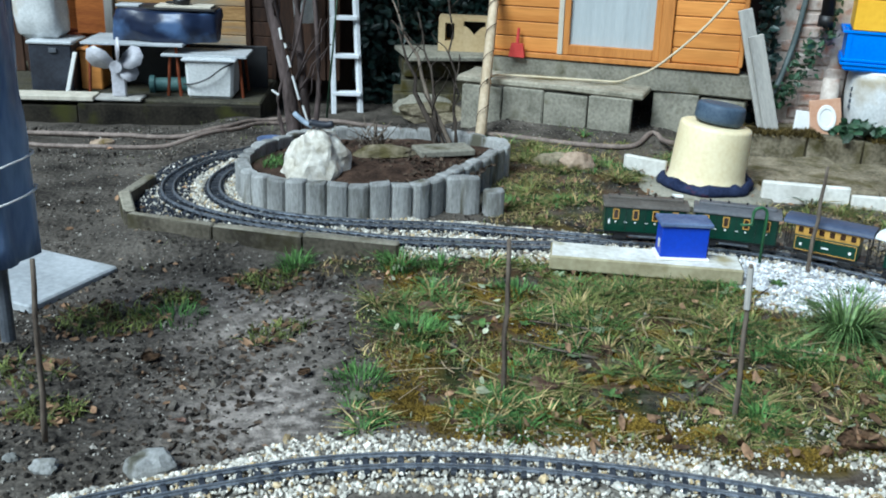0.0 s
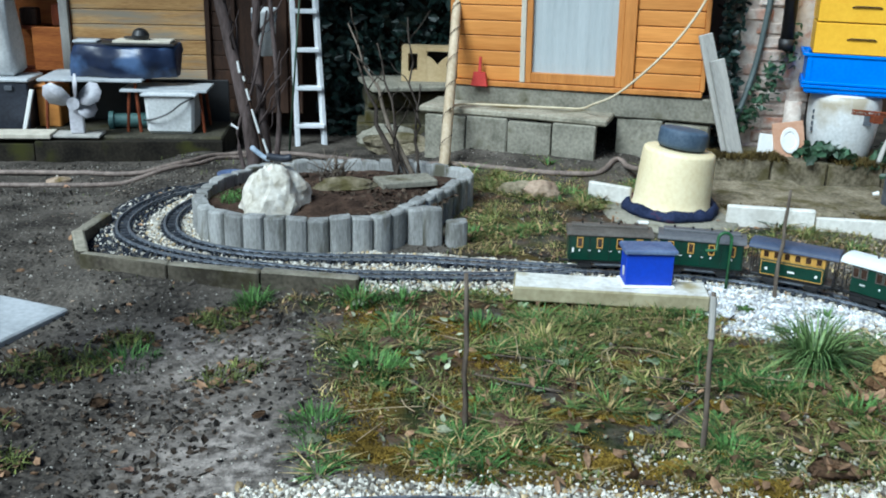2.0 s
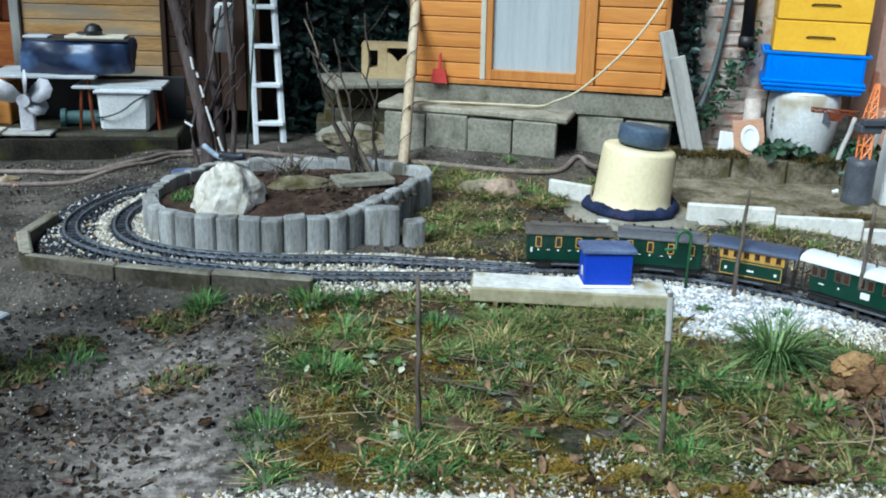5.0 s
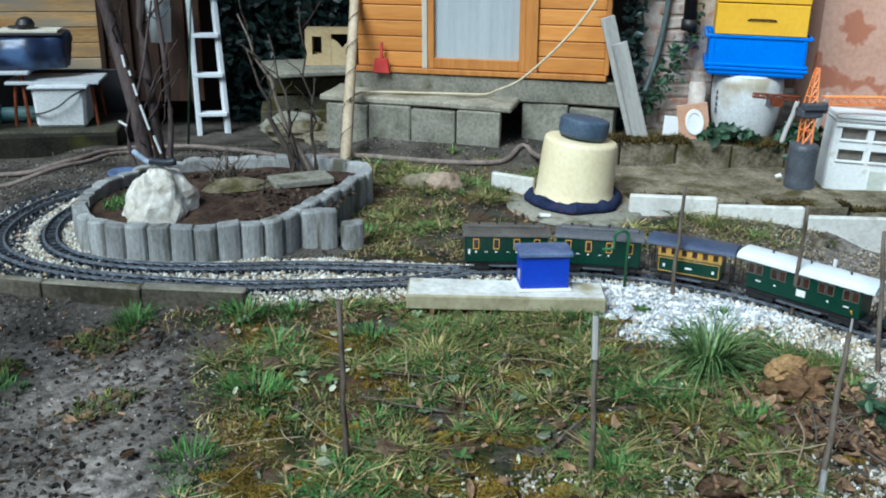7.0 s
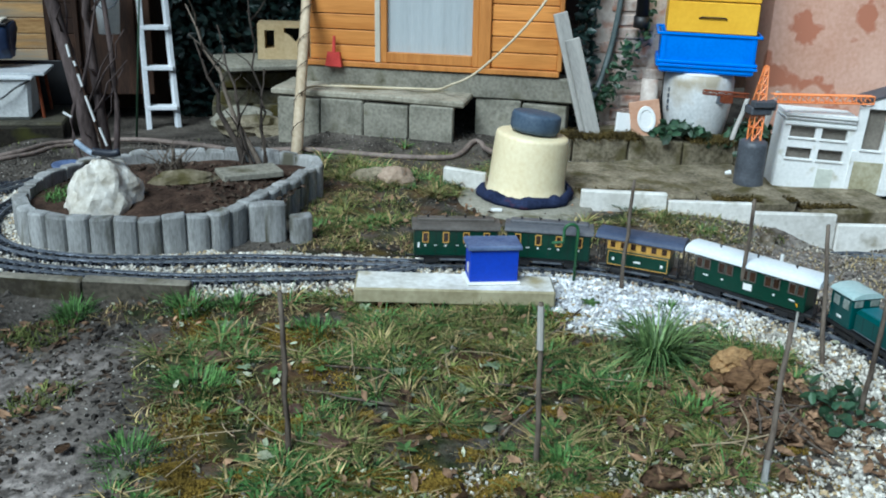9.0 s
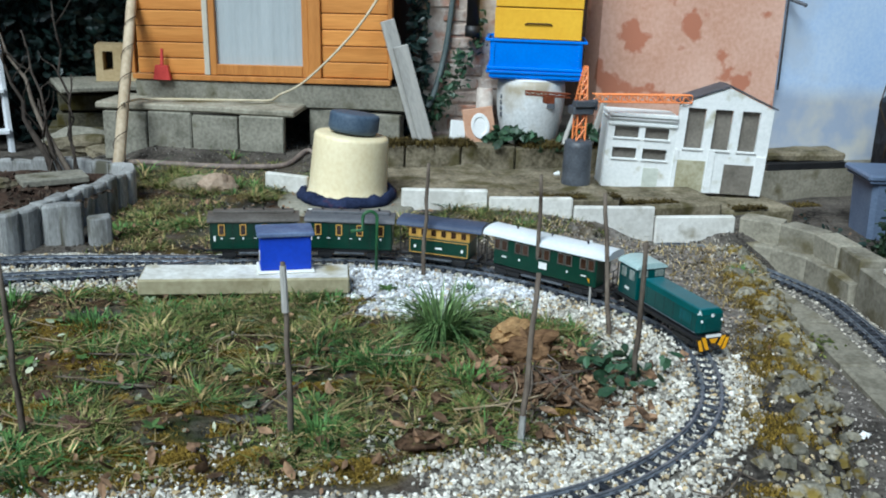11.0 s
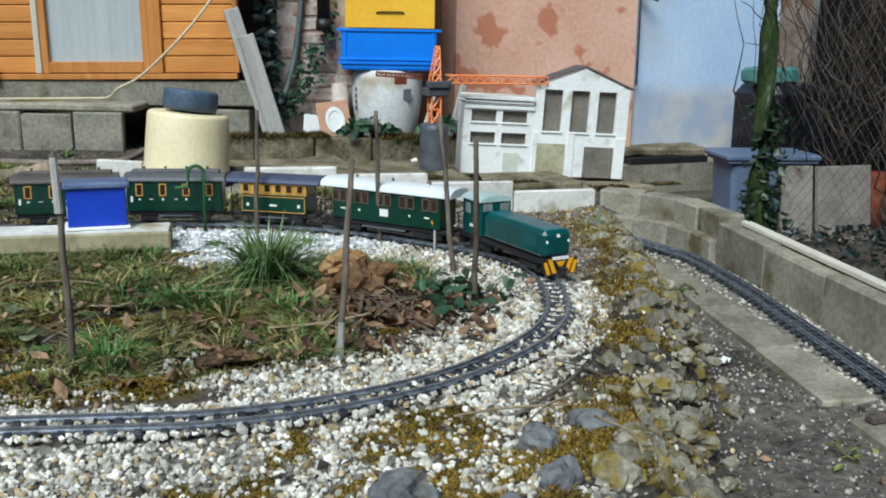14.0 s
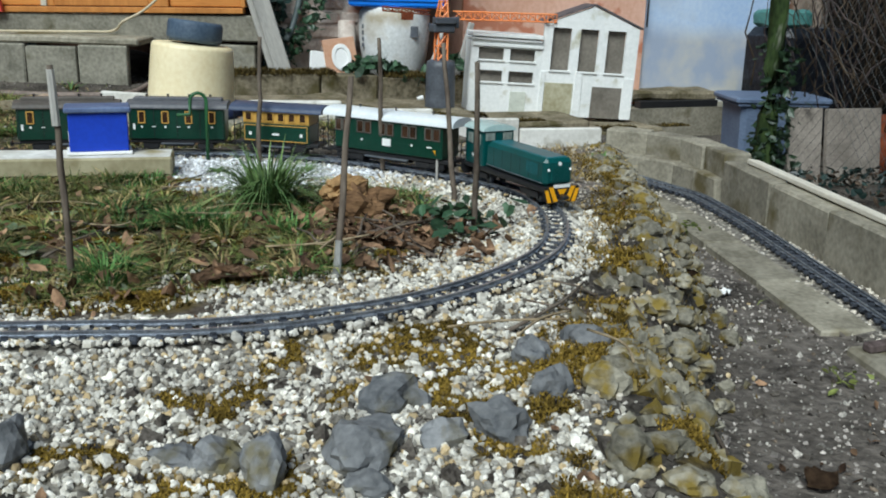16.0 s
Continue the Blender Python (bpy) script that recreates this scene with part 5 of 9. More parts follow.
solo("covered_grill", bm, FOIL, "barbecue wrapped in dark blue tarpaulin with painted sheen on the table", "covered grill", Matrix.Translation((-1.6, 6.45, 0.325)), flat=False)
bm = bmesh.new()
lathe(bm, [(0.05, 0), (0.056, 0.03), (0.04, 0.06), (0.014, 0.072)], 20)
box(bm, (-0.07, 0, 0.014), (0.06, 0.05, 0.012), bevel=0.003)
solo("pot", bm, BLACK, "small black lidded pot on the board", "pot", Matrix.Translation((-1.49, 6.45, 0.456)))
for x, y, z, w, d, h, m, label in ((-1.57, 6.44, 0.434, 0.62, 0.2, 0.014, BLACK, "black board lying on the covered grill"), (-1.47, 6.45, 0.448, 0.36, 0.16, 0.016, TRIMWOOD, "pale wooden board lying on the covered grill"), (-1.82, 6.42, 0.448, 0.15, 0.12, 0.014, SHEETTOP, "pale lid lying on the covered grill")):
    bm = bmesh.new()
    box(bm, (0, 0, 0), (w, d, h), bevel=0.003)
    solo("board", bm, m, label, "board", Matrix.Translation((x, y, z)) @ Matrix.Rotation(0.02 * (w - 0.4), 4, "Z"), "boards on the grill")


def bucket(at, r0, r1, h, material, label):
    b = thing("bucket", label, "bucket", at)
    bm = bmesh.new()
    lathe(bm, [(r0, 0), (r1 * 0.99, h * 0.88), (r1 * 1.05, h * 0.9), (r1 * 1.05, h), (r1 * 0.97, h), (r0 * 0.95, 0.02)], 28)
    part("body", bm, material, b, flat=False)
    bm = bmesh.new()
    tube(bm, [(r1 * math.cos(a) * 1.05, -abs(math.sin(a)) * r1 * 1.12, h * 0.9 - 0.12 * math.sin(a)) for a in [math.pi * k / 12 for k in range(13)]], 0.005)
    part("handle", bm, DARKGREY, b, "dark wire handle")


def square_bucket():
    b = thing("white_bucket", "dirty white square plastic bucket under the low table", "bucket", Matrix.Translation((-1.28, 6.3, -0.1)))
    bm = bmesh.new()
    box(bm, (0, 0, 0.13), (0.31, 0.27, 0.26), bevel=0.02)
    for v in bm.verts:
        v.co.x *= 0.93 + 0.3 * v.co.z
        v.co.y *= 0.93 + 0.3 * v.co.z
        v.co += 0.003 * noise.noise_vector(v.co * 9)
    part("body", bm, BARRELWHITE, b)
    bm = bmesh.new()
    box(bm, (0, 0, 0.248), (0.345, 0.3, 0.02), bevel=0.006)
    part("rim", bm, SHEETTOP, b)
    bm = bmesh.new()
    tube(bm, smooth_path([(-0.165, -0.12, 0.09), (-0.1, -0.16, 0.1), (0.0, -0.168, 0.14), (0.08, -0.165, 0.2), (0.165, -0.12, 0.24)], 0.02), 0.006, 6)
    part("handle", bm, BLACK, b, "dark handle hanging down aslant")


square_bucket()
bucket(Matrix.Translation((-0.73, 6.7, 0.34)), 0.065, 0.08, 0.31, WHITEPLASTIC, "whitish bucket hanging on the dark door")


def propeller():
    """Old ship's or fan propeller on a stand."""
    p = thing("propeller", "white painted propeller on a small foot", "propeller", Matrix.Translation((-1.83, 6.1, -0.1)) @ Matrix.Diagonal((1.12, 1.0, 1.1, 1)))
    bm = bmesh.new()
    box(bm, (0, 0, 0.008), (0.26, 0.16, 0.014), bevel=0.003)
    part("base_plate", bm, GREYWOOD, p)
    bm = bmesh.new()
    box(bm, (0.0, 0, 0.09), (0.075, 0.04, 0.15), bevel=0.006)
    part("stand", bm, LILACWHITE, p)
    bm = bmesh.new()
    rod(bm, (0, -0.06, 0.19), (0, 0.05, 0.19), 0.035, 0.028, n=16)
    part("hub", bm, LILACWHITE, p)
    for a, wide, size in ((-2.75, 1.15, 1.1), (-1.5, 0.4, 1.0), (-0.55, 0.95, 1.0), (0.5, 0.6, 0.75)):
        bm = bmesh.new()
        ring = [(0.02, -0.02), (0.07, -0.055), (0.13, -0.06), (0.165, -0.025), (0.16, 0.03), (0.12, 0.06), (0.06, 0.045), (0.02, 0.02)]
        lo = [bm.verts.new((u * size, w * 0.8 - 0.004, w * wide)) for u, w in ring]
        hi = [bm.verts.new((u * size, w * 0.8 + 0.004, w * wide)) for u, w in ring]
        bm.faces.new(lo)
        bm.faces.new(hi[::-1])
        for j in range(8):
            bm.faces.new((lo[j], hi[j], hi[(j + 1) % 8], lo[(j + 1) % 8]))
        bmesh.ops.transform(bm, matrix=Matrix.Translation((0, -0.02, 0.19)) @ Matrix.Rotation(a, 4, "Y"), verts=bm.verts)
        part("propeller_blade", bm, LILACWHITE, p, "white curved blade", flat=False)


propeller()
bm = bmesh.new()
rod(bm, (-0.12, 0, 0.05), (0.13, 0.03, 0.05), 0.045, 0.05, n=18)
rod(bm, (-0.15, -0.003, 0.05), (-0.12, 0, 0.05), 0.06, 0.06, n=18)
solo("canister", bm, mat("dull teal", (0.06, 0.14, 0.14), (0.12, 0.22, 0.21), 8, 60, 0.5), "teal drum lying under the table", "canister", Matrix.Translation((-1.55, 6.35, -0.1)))
for x, y, w, h, m, label in ((-2.3, 6.4, 0.27, 0.3, CASENAVY, "dark navy case with pale lid beside the table"), (-2.08, 6.5, 0.14, 0.25, PINE, "orange wooden crate beside the table")):
    c = thing("crate", label, "crate", Matrix.Translation((x, y, -0.1)))
    bm = bmesh.new()
    box(bm, (0, 0, h / 2), (w, 0.28, h), bevel=0.008)
    part("body", bm, m, c)
    bm = bmesh.new()
    box(bm, (0, 0, h + 0.012), (w + 0.02, 0.3, 0.022), bevel=0.006)
    part("lid", bm, SHEETTOP if m is CASENAVY else PINE_FRAME, c)
    bm = bmesh.new()
    box(bm, (0.02, -0.146, h - 0.035), (0.05, 0.012, 0.03), bevel=0.003)
    part("latch", bm, DARKGREY, c, "grey latch")
bm = bmesh.new()
box(bm, (0, 0, 0.135), (0.026, 0.02, 0.27), bevel=0.003)
solo("lath", bm, BRIGHTWHITE, "white lath leaning on the dark case", "lath", Matrix.Translation((-2.2, 6.23, -0.1)) @ Matrix.Rotation(0.26, 4, "Y"))
bm = bmesh.new()
box(bm, (0, 0, 0.26), (0.27, 0.25, 0.54), bevel=0.04)
bmesh.ops.subdivide_edges(bm, edges=bm.edges, cuts=3, use_grid_fill=True)
for v in bm.verts:
    v.co.x -= 0.1 * v.co.z
    v.co += Vector((0.02, 0.02, 0.004)) * noise.noise(Vector((v.co.x * 14, v.co.y * 14, v.co.z * 3)))
solo("cover", bm, BARRELWHITE, "white folded cover standing on the dark case", "cover", Matrix.Translation((-2.38, 6.45, 0.224)), flat=False)
bm = bmesh.new()
box(bm, (0, 0, 0), (0.62, 0.16, 0.03), bevel=0.004)
solo("threshold_board", bm, TRIMWOOD, "worn pale board on the edge of the yard", "board", Matrix.Translation((-2.28, 6.06, -0.085)) @ Matrix.Rotation(0.03, 4, "Z"))


def ladder():
    """Two slanting stiles and their treads, narrowing upwards."""
    l = thing("step_ladder", "white painted step ladder leaning at the hedge", "ladder", Matrix.Translation((-0.425, 6.68, -0.34)) @ Matrix.Diagonal((1.08, 1.0, 1.08, 1)))
    a0, a1, b0, b1 = Vector((-0.09, 0, 0)), Vector((-0.14, 0.22, 1.75)), Vector((0.08, 0.03, 0.02)), Vector((-0.02, 0.25, 1.75))
    for p, q in ((a0, a1), (b0, b1)):
        bm = bmesh.new()
        d = q - p
        box(bm, (0, 0, d.length / 2), (0.03, 0.045, d.length), bevel=0.004)
        bmesh.ops.transform(bm, matrix=Matrix.Translation(p) @ d.to_track_quat("Z", "Y").to_matrix().to_4x4(), verts=bm.verts)
        part("stile", bm, ALU, l)
    for k in range(7):
        t = 0.1 + 0.136 * k
        p, q = a0.lerp(a1, t), b0.lerp(b1, t)
        bm = bmesh.new()
        box(bm, (p + q) / 2, ((q - p).length + 0.02, 0.08, 0.024), bevel=0.003)
        part("tread", bm, ALU, l)


ladder()

# hoses along the yard
def hose(pts, r, material, label, name="hose"):
    bm = bmesh.new()
    line = [Vector((p.x, p.y, max(p.z, float(ground_z(p.x, p.y)) + r * 0.8))) for p in smooth_path(pts, 0.04)]
    tube(bm, line, r, 8)
    solo(name, bm, material, label, "hose", flat=False)


hose([(-3.0, 5.4, -0.18), (-2.09, 5.35, -0.15), (-1.71, 5.31, -0.14), (-1.34, 5.3, -0.14), (-1.06, 5.44, -0.13), (-0.88, 5.7, -0.13), (-0.45, 5.78, -0.13), (0.0, 5.4, -0.1), (0.42, 5.01, 0.0), (0.71, 4.89, 0.0), (0.99, 4.82, 0.0), (1.17, 4.84, 0.0), (1.32, 5.03, -0.0), (1.31, 4.6, 0.08), (1.32, 4.42, 0.2)], 0.014, HOSE, "brown garden hose lying across the yard")
hose([(-3.0, 5.15, -0.17), (-1.99, 5.08, -0.15), (-1.63, 5.04, -0.14), (-1.3, 5.1, -0.14), (-1.04, 5.31, -0.13), (-0.86, 5.58, -0.13), (-0.7, 5.66, -0.13)], 0.013, HOSE, "second brown garden hose along the yard")

bm = bmesh.new()
lathe(bm, [(0.085, 0.0), (0.1, 0.012), (0.1, 0.03), (0.088, 0.036), (0.02, 0.034)], 28)
solo("blue_dish", bm, mat("dull blue plastic", (0.05, 0.09, 0.17), (0.1, 0.15, 0.25), 8, 60, 0.5), "dull blue plastic dish lying by the tree", "dish", Matrix.Translation((-0.78, 5.18, -0.145)), flat=False)
boulder("yard_stone", Matrix.Translation((-1.685, 5.19, -0.17)), (0.13, 0.08, 0.05), TANSTONE, "pale flat stone between the hoses", "stone", 77, rough=0.15)

# ---- planter ring with rock, shrub and tree ----
RING = [(-0.72, 3.95), (-0.655, 3.77), (-0.5, 3.665), (-0.33, 3.63), (-0.186, 3.625), (-0.06, 3.645), (0.06, 3.71), (0.17, 3.87), (0.275, 4.04), (0.375, 4.22), (0.43, 4.36), (0.36, 4.5), (0.16, 4.57), (-0.1, 4.585), (-0.37, 4.56), (-0.59, 4.38), (-0.7, 4.17), (-0.72, 3.95)]
planter = thing("planter_ring", "ring of grey concrete palisade posts round a bed", "planter")
ring = smooth_path([(*p, 0) for p in RING], 0.084)
posts = []
for k in range(3):
    bm = bmesh.new()
    w = 0.0415
    outline = [(-w, 0.022), (-w, -0.014), (-w * 0.86, -0.024), (-w * 0.5, -0.031), (0, -0.033), (w * 0.5, -0.031), (w * 0.86, -0.024), (w, -0.014), (w, 0.022)]
    tall = 0.134
    low, mid, top = ([bm.verts.new((x * f, y * f, z + (0.003 * math.sin(9 * k + 40 * x) if z > 0 else 0))) for x, y in outline] for z, f in ((-0.06, 1), (tall - 0.007, 1), (tall, 0.88)))
    for a, b in ((low, mid), (mid, top)):
        for j in range(9):
            bm.faces.new((a[j], a[(j + 1) % 9], b[(j + 1) % 9], b[j]))
    bm.faces.new(top)
    posts.append(mesh_of(bm, "palisade_post", PALISADE))
r = random.Random(31)
for k, p in enumerate(ring[:-1]):
    d = ring[(k + 1) % len(ring)] - ring[k - 1 if k else -2]
    piece("palisade_post", posts[k % 3], planter, Matrix.Translation((p.x, p.y, r.uniform(-0.006, 0.006) - 0.02)) @ Matrix.Rotation(math.atan2(d.y, d.x) + r.uniform(-0.05, 0.05), 4, "Z"))
bm = bmesh.new()
cx, cy = -0.17, 4.05
vs = [bm.verts.new((p.x, p.y, 0.062 + 0.008 * math.sin(k))) for k, p in enumerate(ring)]
mid = [bm.verts.new((cx + (p.x - cx) * 0.5, cy + (p.y - cy) * 0.5, 0.1 + 0.012 * math.sin(3.1 * k))) for k, p in enumerate(ring)]
top = bm.verts.new((cx, cy, 0.105))
for k in range(len(vs)):
    j = (k + 1) % len(vs)
    bm.faces.new((vs[k], vs[j], mid[j], mid[k]))
    bm.faces.new((mid[k], mid[j], top))
SOILBED = mat("bare bed soil", (0.018, 0.011, 0.008), (0.095, 0.06, 0.042), 12, 90, 0.95, 0.9, dist=0.012)
part("bed_soil", bm, SOILBED, planter, "dark bare soil of the bed", flat=False)
for k, (x, y, h) in enumerate(((0.18, 3.765, 0.135), (0.235, 3.755, 0.14), (0.335, 3.745, 0.09))):
    ob = tagged(new("spare_post", posts[k].copy()), "grey palisade post standing by the track", "palisade post", "spare palisade posts")
    ob.matrix_world = Matrix.Translation((x, y, h - 0.154)) @ Matrix.Rotation(0.1 * k, 4, "Z")

rock = boulder("quartz_rock", Matrix.Translation((-0.405, 3.88, 0.035)), (0.3, 0.27, 0.29), WHITEROCK, "large white quartz rock in the planter", "rock", 3, rough=0.12, sink=0.14, detail=4)
for v in rock.data.vertices:
    k = 1.12 - 0.62 * max(0.0, min(1.0, v.co.z / 0.27))
    v.co = Vector((v.co.x * k, v.co.y * k, v.co.z)) + 0.012 * noise.noise_vector(v.co * 14)
boulder("bed_stone", Matrix.Translation((-0.12, 4.12, 0.09)), (0.26, 0.15, 0.08), MOSSY, "flat mossy stone in the bed", "stone", 8)
bm = bmesh.new()
box(bm, (0, 0, 0.012), (0.26, 0.14, 0.03), bevel=0.005)
solo("flat_slab", bm, CONCRETE, "small grey slab lying in the bed", "slab", Matrix.Translation((0.14, 4.2, 0.1)) @ Matrix.Rotation(0.3, 4, "Z"))


def bird_ornament():
    """Small dark crow-like garden ornament as one plain shape."""
    bm = bmesh.new()
    tube(bm, smooth_path([(-0.05, 0, 0.03), (-0.02, 0, 0.024), (0.02, 0, 0.02), (0.05, 0, 0.026)], 0.01), 0.015, 8)
    solo("bird_ornament", bm, CASENAVY, "dark navy ornament on top of the rock", "ornament", Matrix.Translation((-0.38, 3.86, 0.27)), flat=False)
    bm = bmesh.new()
    tube(bm, smooth_path([(-0.5, 3.95, 0.315), (-0.46, 3.92, 0.29), (-0.42, 3.9, 0.272)], 0.02), 0.011, 8)
    solo("driftwood", bm, mat("bleached blue grey wood", (0.2, 0.25, 0.32), (0.42, 0.48, 0.56), 12, 60, 0.8, 0.4), "bleached piece of driftwood leaning on the rock", "driftwood", flat=False)



bird_ornament()


def limb(bm, a, b, r1, r2, bend, seed, n=8):
    r = random.Random(seed)
    a, b = Vector(a), Vector(b)
    pts, rad = [], []
    for k in range(n + 1):
        t = k / n
        o = Vector((r.uniform(-1, 1), r.uniform(-1, 1), r.uniform(-0.3, 0.3))) * bend * math.sin(math.pi * t)
        pts.append(a.lerp(b, t) + o)
        rad.append(r1 + (r2 - r1) * t)
    tube(bm, pts, rad, 8)
    return pts


def bare_tree():
    t = thing("bare_tree", "leafless young tree with several reddish grey trunks", "tree", Matrix.Translation((-0.58, 5.0, -0.1)))
    for k, (line, r1, r2) in enumerate((([(-0.02, 0, -0.05), (-0.05, 0, 0.2), (-0.096, 0.02, 0.484), (-0.187, 0.05, 0.93), (-0.29, 0.08, 1.7)], 0.04, 0.022), ([(0.03, 0.05, -0.05), (0.0, 0.06, 0.4), (-0.02, 0.08, 0.8), (0.0, 0.1, 1.6)], 0.028, 0.014), ([(0.07, 0.02, -0.05), (0.09, 0.03, 0.5), (0.06, 0.05, 1.0), (0.12, 0.06, 1.6)], 0.016, 0.008), ([(-0.05, -0.03, -0.05), (-0.12, -0.02, 0.25), (-0.03, 0.0, 0.5), (0.05, 0.02, 0.9)], 0.012, 0.005))):
        bm = bmesh.new()
        pts = smooth_path(line, 0.08)
        pts = [p + 0.008 * noise.noise_vector(p * 6 + Vector((k, 0, 0))) for p in pts]
        tube(bm, pts, [r1 + (r2 - r1) * i / (len(pts) - 1) for i in range(len(pts))], 10)
        part("trunk", bm, BARK, t, flat=False)
    r = random.Random(5)
    for k in range(22):
        bm = bmesh.new()
        z = r.uniform(0.05, 1.2)
        a = r.uniform(0, 6.28)
        s = (-0.2 * z if k % 2 else 0.0, 0.04, z)
        d = Vector((0.8 * math.cos(a), math.sin(a), r.uniform(0.8, 2.2))).normalized() * r.uniform(0.15, 0.45)
        limb(bm, s, Vector(s) + d, 0.007, 0.002, 0.025, k + 20, 5)
        part("limb", bm, BARK, t, flat=False)
    bm = bmesh.new()
    rod(bm, (-0.092, -0.06, 0.64), (0.05, -0.06, 0.02), 0.006, 0.006)
    cane = part("cane", bm, DARKWOOD, t, "dark cane with white strips")
    for a, b in (((-0.677, 0.533), (-0.668, 0.476)), ((-0.652, 0.458), (-0.646, 0.435)), ((-0.639, 0.396), (-0.625, 0.339)), ((-0.615, 0.293), (-0.582, 0.171)), ((-0.564, 0.14), (-0.537, 0.052)), ((-0.723, 0.216), (-0.687, 0.193))):
        bm = bmesh.new()
        p, q = Vector((a[0] + 0.58, -0.07, a[1] + 0.1)), Vector((b[0] + 0.58, -0.07, b[1] + 0.1))
        rod(bm, p, q, 0.0062, 0.0062, n=6)
        part("strip", bm, BRIGHTWHITE, cane, "white plastic strip")


bare_tree()


def shrub(at, n, height, seed, name="bare_shrub"):
    s = thing(name, "leafless shrub of thin upright stems", "shrub", at)
    r = random.Random(seed)
    for k in range(n):
        bm = bmesh.new()
        a, q = r.uniform(0, 6.28), r.uniform(0.15, 0.75)
        b = Vector((math.cos(a) * q * height * 0.75, math.sin(a) * q * 0.3 * height, height * r.uniform(0.5, 1.0)))
        pts = limb(bm, (0.04 * math.cos(a), 0.03 * math.sin(a), -0.05), b, r.uniform(0.004, 0.011), 0.0025, 0.012, seed * 50 + k)
        for j in (4, 5, 6):
            d = Vector((r.uniform(-1, 1), r.uniform(-1, 1), r.uniform(0.3, 1.2))).normalized() * r.uniform(0.05, 0.16)
            limb(bm, pts[j], pts[j] + d, 0.003, 0.0012, 0.01, k * 7 + j, 3)
        part("stem", bm, TWIG, s, flat=False)


def leaning_shrub():
    """Few stout stems from one stool, most of them leaning one way."""
    s = thing("bare_shrub", "leafless shrub whose grey brown stems lean together", "shrub", Matrix.Translation((0.175, 4.45, 0.04)))
    r = random.Random(17)
    for k, (dx, dy, h, w) in enumerate(((-0.3, 0.34, 0.7, 0.012), (-0.26, 0.2, 0.56, 0.015), (-0.16, 0.25, 0.62, 0.008), (-0.02, 0.16, 0.75, 0.006), (-0.09, 0.0, 0.36, 0.009), (0.04, 0.1, 0.45, 0.005))):
        bm = bmesh.new()
        pts = limb(bm, (0.05 * math.cos(k * 2.3), 0.03 * math.sin(k * 2.3), -0.05), (dx, dy, h), w * 1.25, 0.003, 0.02, 420 + k)
        for j in (3, 5, 6, 7):
            d = Vector((r.uniform(-1, 0.6), r.uniform(-1, 1), r.uniform(0.4, 1.3))).normalized() * r.uniform(0.06, 0.2)
            limb(bm, pts[j], pts[j] + d, 0.0035, 0.0013, 0.012, 460 + k * 9 + j, 3)
        part("stem", bm, DARKTWIG if k else TWIG, s, flat=False)


leaning_shrub()
shrub(Matrix.Translation((-0.2, 4.2, 0.08)), 10, 0.16, 4)


def wrapped_pole():
    p = thing("wrapped_pole", "tall beige pole wound with dark cord, leaning on the house", "pole", Matrix.Translation((0.355, 4.872, -0.08)))
    bm = bmesh.new()
    limb(bm, (0, 0, -0.03), (0.136, 0.909, 1.03), 0.03, 0.026, 0.0, 1)
    part("pole", bm, BAMBOO, p, flat=False)
    axis = Vector((0.166, 1.11, 1.255)).normalized()
    e = axis.cross(Vector((1, 0, 0))).normalized()
    f = axis.cross(e)
    bm = bmesh.new()
    tube(bm, [axis * z + (0.031 - 0.0025 * z) * (math.cos(z * 36) * e + math.sin(z * 36) * f) for z in [0.02 * k for k in range(67)]], 0.0022, 5)
    part("cord", bm, DARKWOOD, p, "dark cord wound round the pole")


wrapped_pole()
bm = bmesh.new()
tube(bm, smooth_path([(0.395, 5.13, 0.27), (0.45, 5.3, 0.262), (0.536, 5.4, 0.252), (0.84, 5.345, 0.253), (1.024, 5.3, 0.255), (1.139, 5.25, 0.262), (1.178, 5.1, 0.315), (1.282, 5.04, 0.38), (1.454, 5.0, 0.548), (1.592, 5.0, 0.708), (1.7, 5.03, 0.87), (1.76, 5.06, 1.02)], 0.03), 0.0065, 6)
solo("rope", bm, ROPE, "pale rope slung from the pole to the house", "rope", flat=False)

# ---- tub, plank and signal box ----
def tub():
    t = thing("plastic_tub", "cream plastic tub upside down with a dark lid", "tub", Matrix.Translation((1.35, 4.19, -0.012)))
    bm = bmesh.new()
    lathe(bm, [(0.172, 0.0), (0.181, 0.012), (0.182, 0.03), (0.176, 0.04), (0.172, 0.075), (0.164, 0.2), (0.161, 0.268), (0.158, 0.279), (0.15, 0.284), (0.1, 0.285)], 44)
    for v in bm.verts:
        v.co += Vector((0.004 * noise.noise(v.co * 7), 0.004 * noise.noise(v.co * 7 + Vector((9, 0, 0))), -0.1 * v.co.x * v.co.z / 0.28)) + Vector((0.07 * v.co.z, 0, 0))
    part("body", bm, CREAM, t, flat=False)
    bm = bmesh.new()
    lathe(bm, [(0.1, 0.0), (0.107, 0.012), (0.11, 0.02), (0.109, 0.07), (0.105, 0.08), (0.096, 0.084), (0.03, 0.084)], 40)
    bmesh.ops.transform(bm, matrix=Matrix.Translation((0.026, 0.01, 0.291)) @ Matrix.Rotation(0.13, 4, "Y") @ Matrix.Rotation(-0.03, 4, "X"), verts=bm.verts)
    part("lid", bm, LIDGREY, t, "blue grey round rubber cap", flat=False)

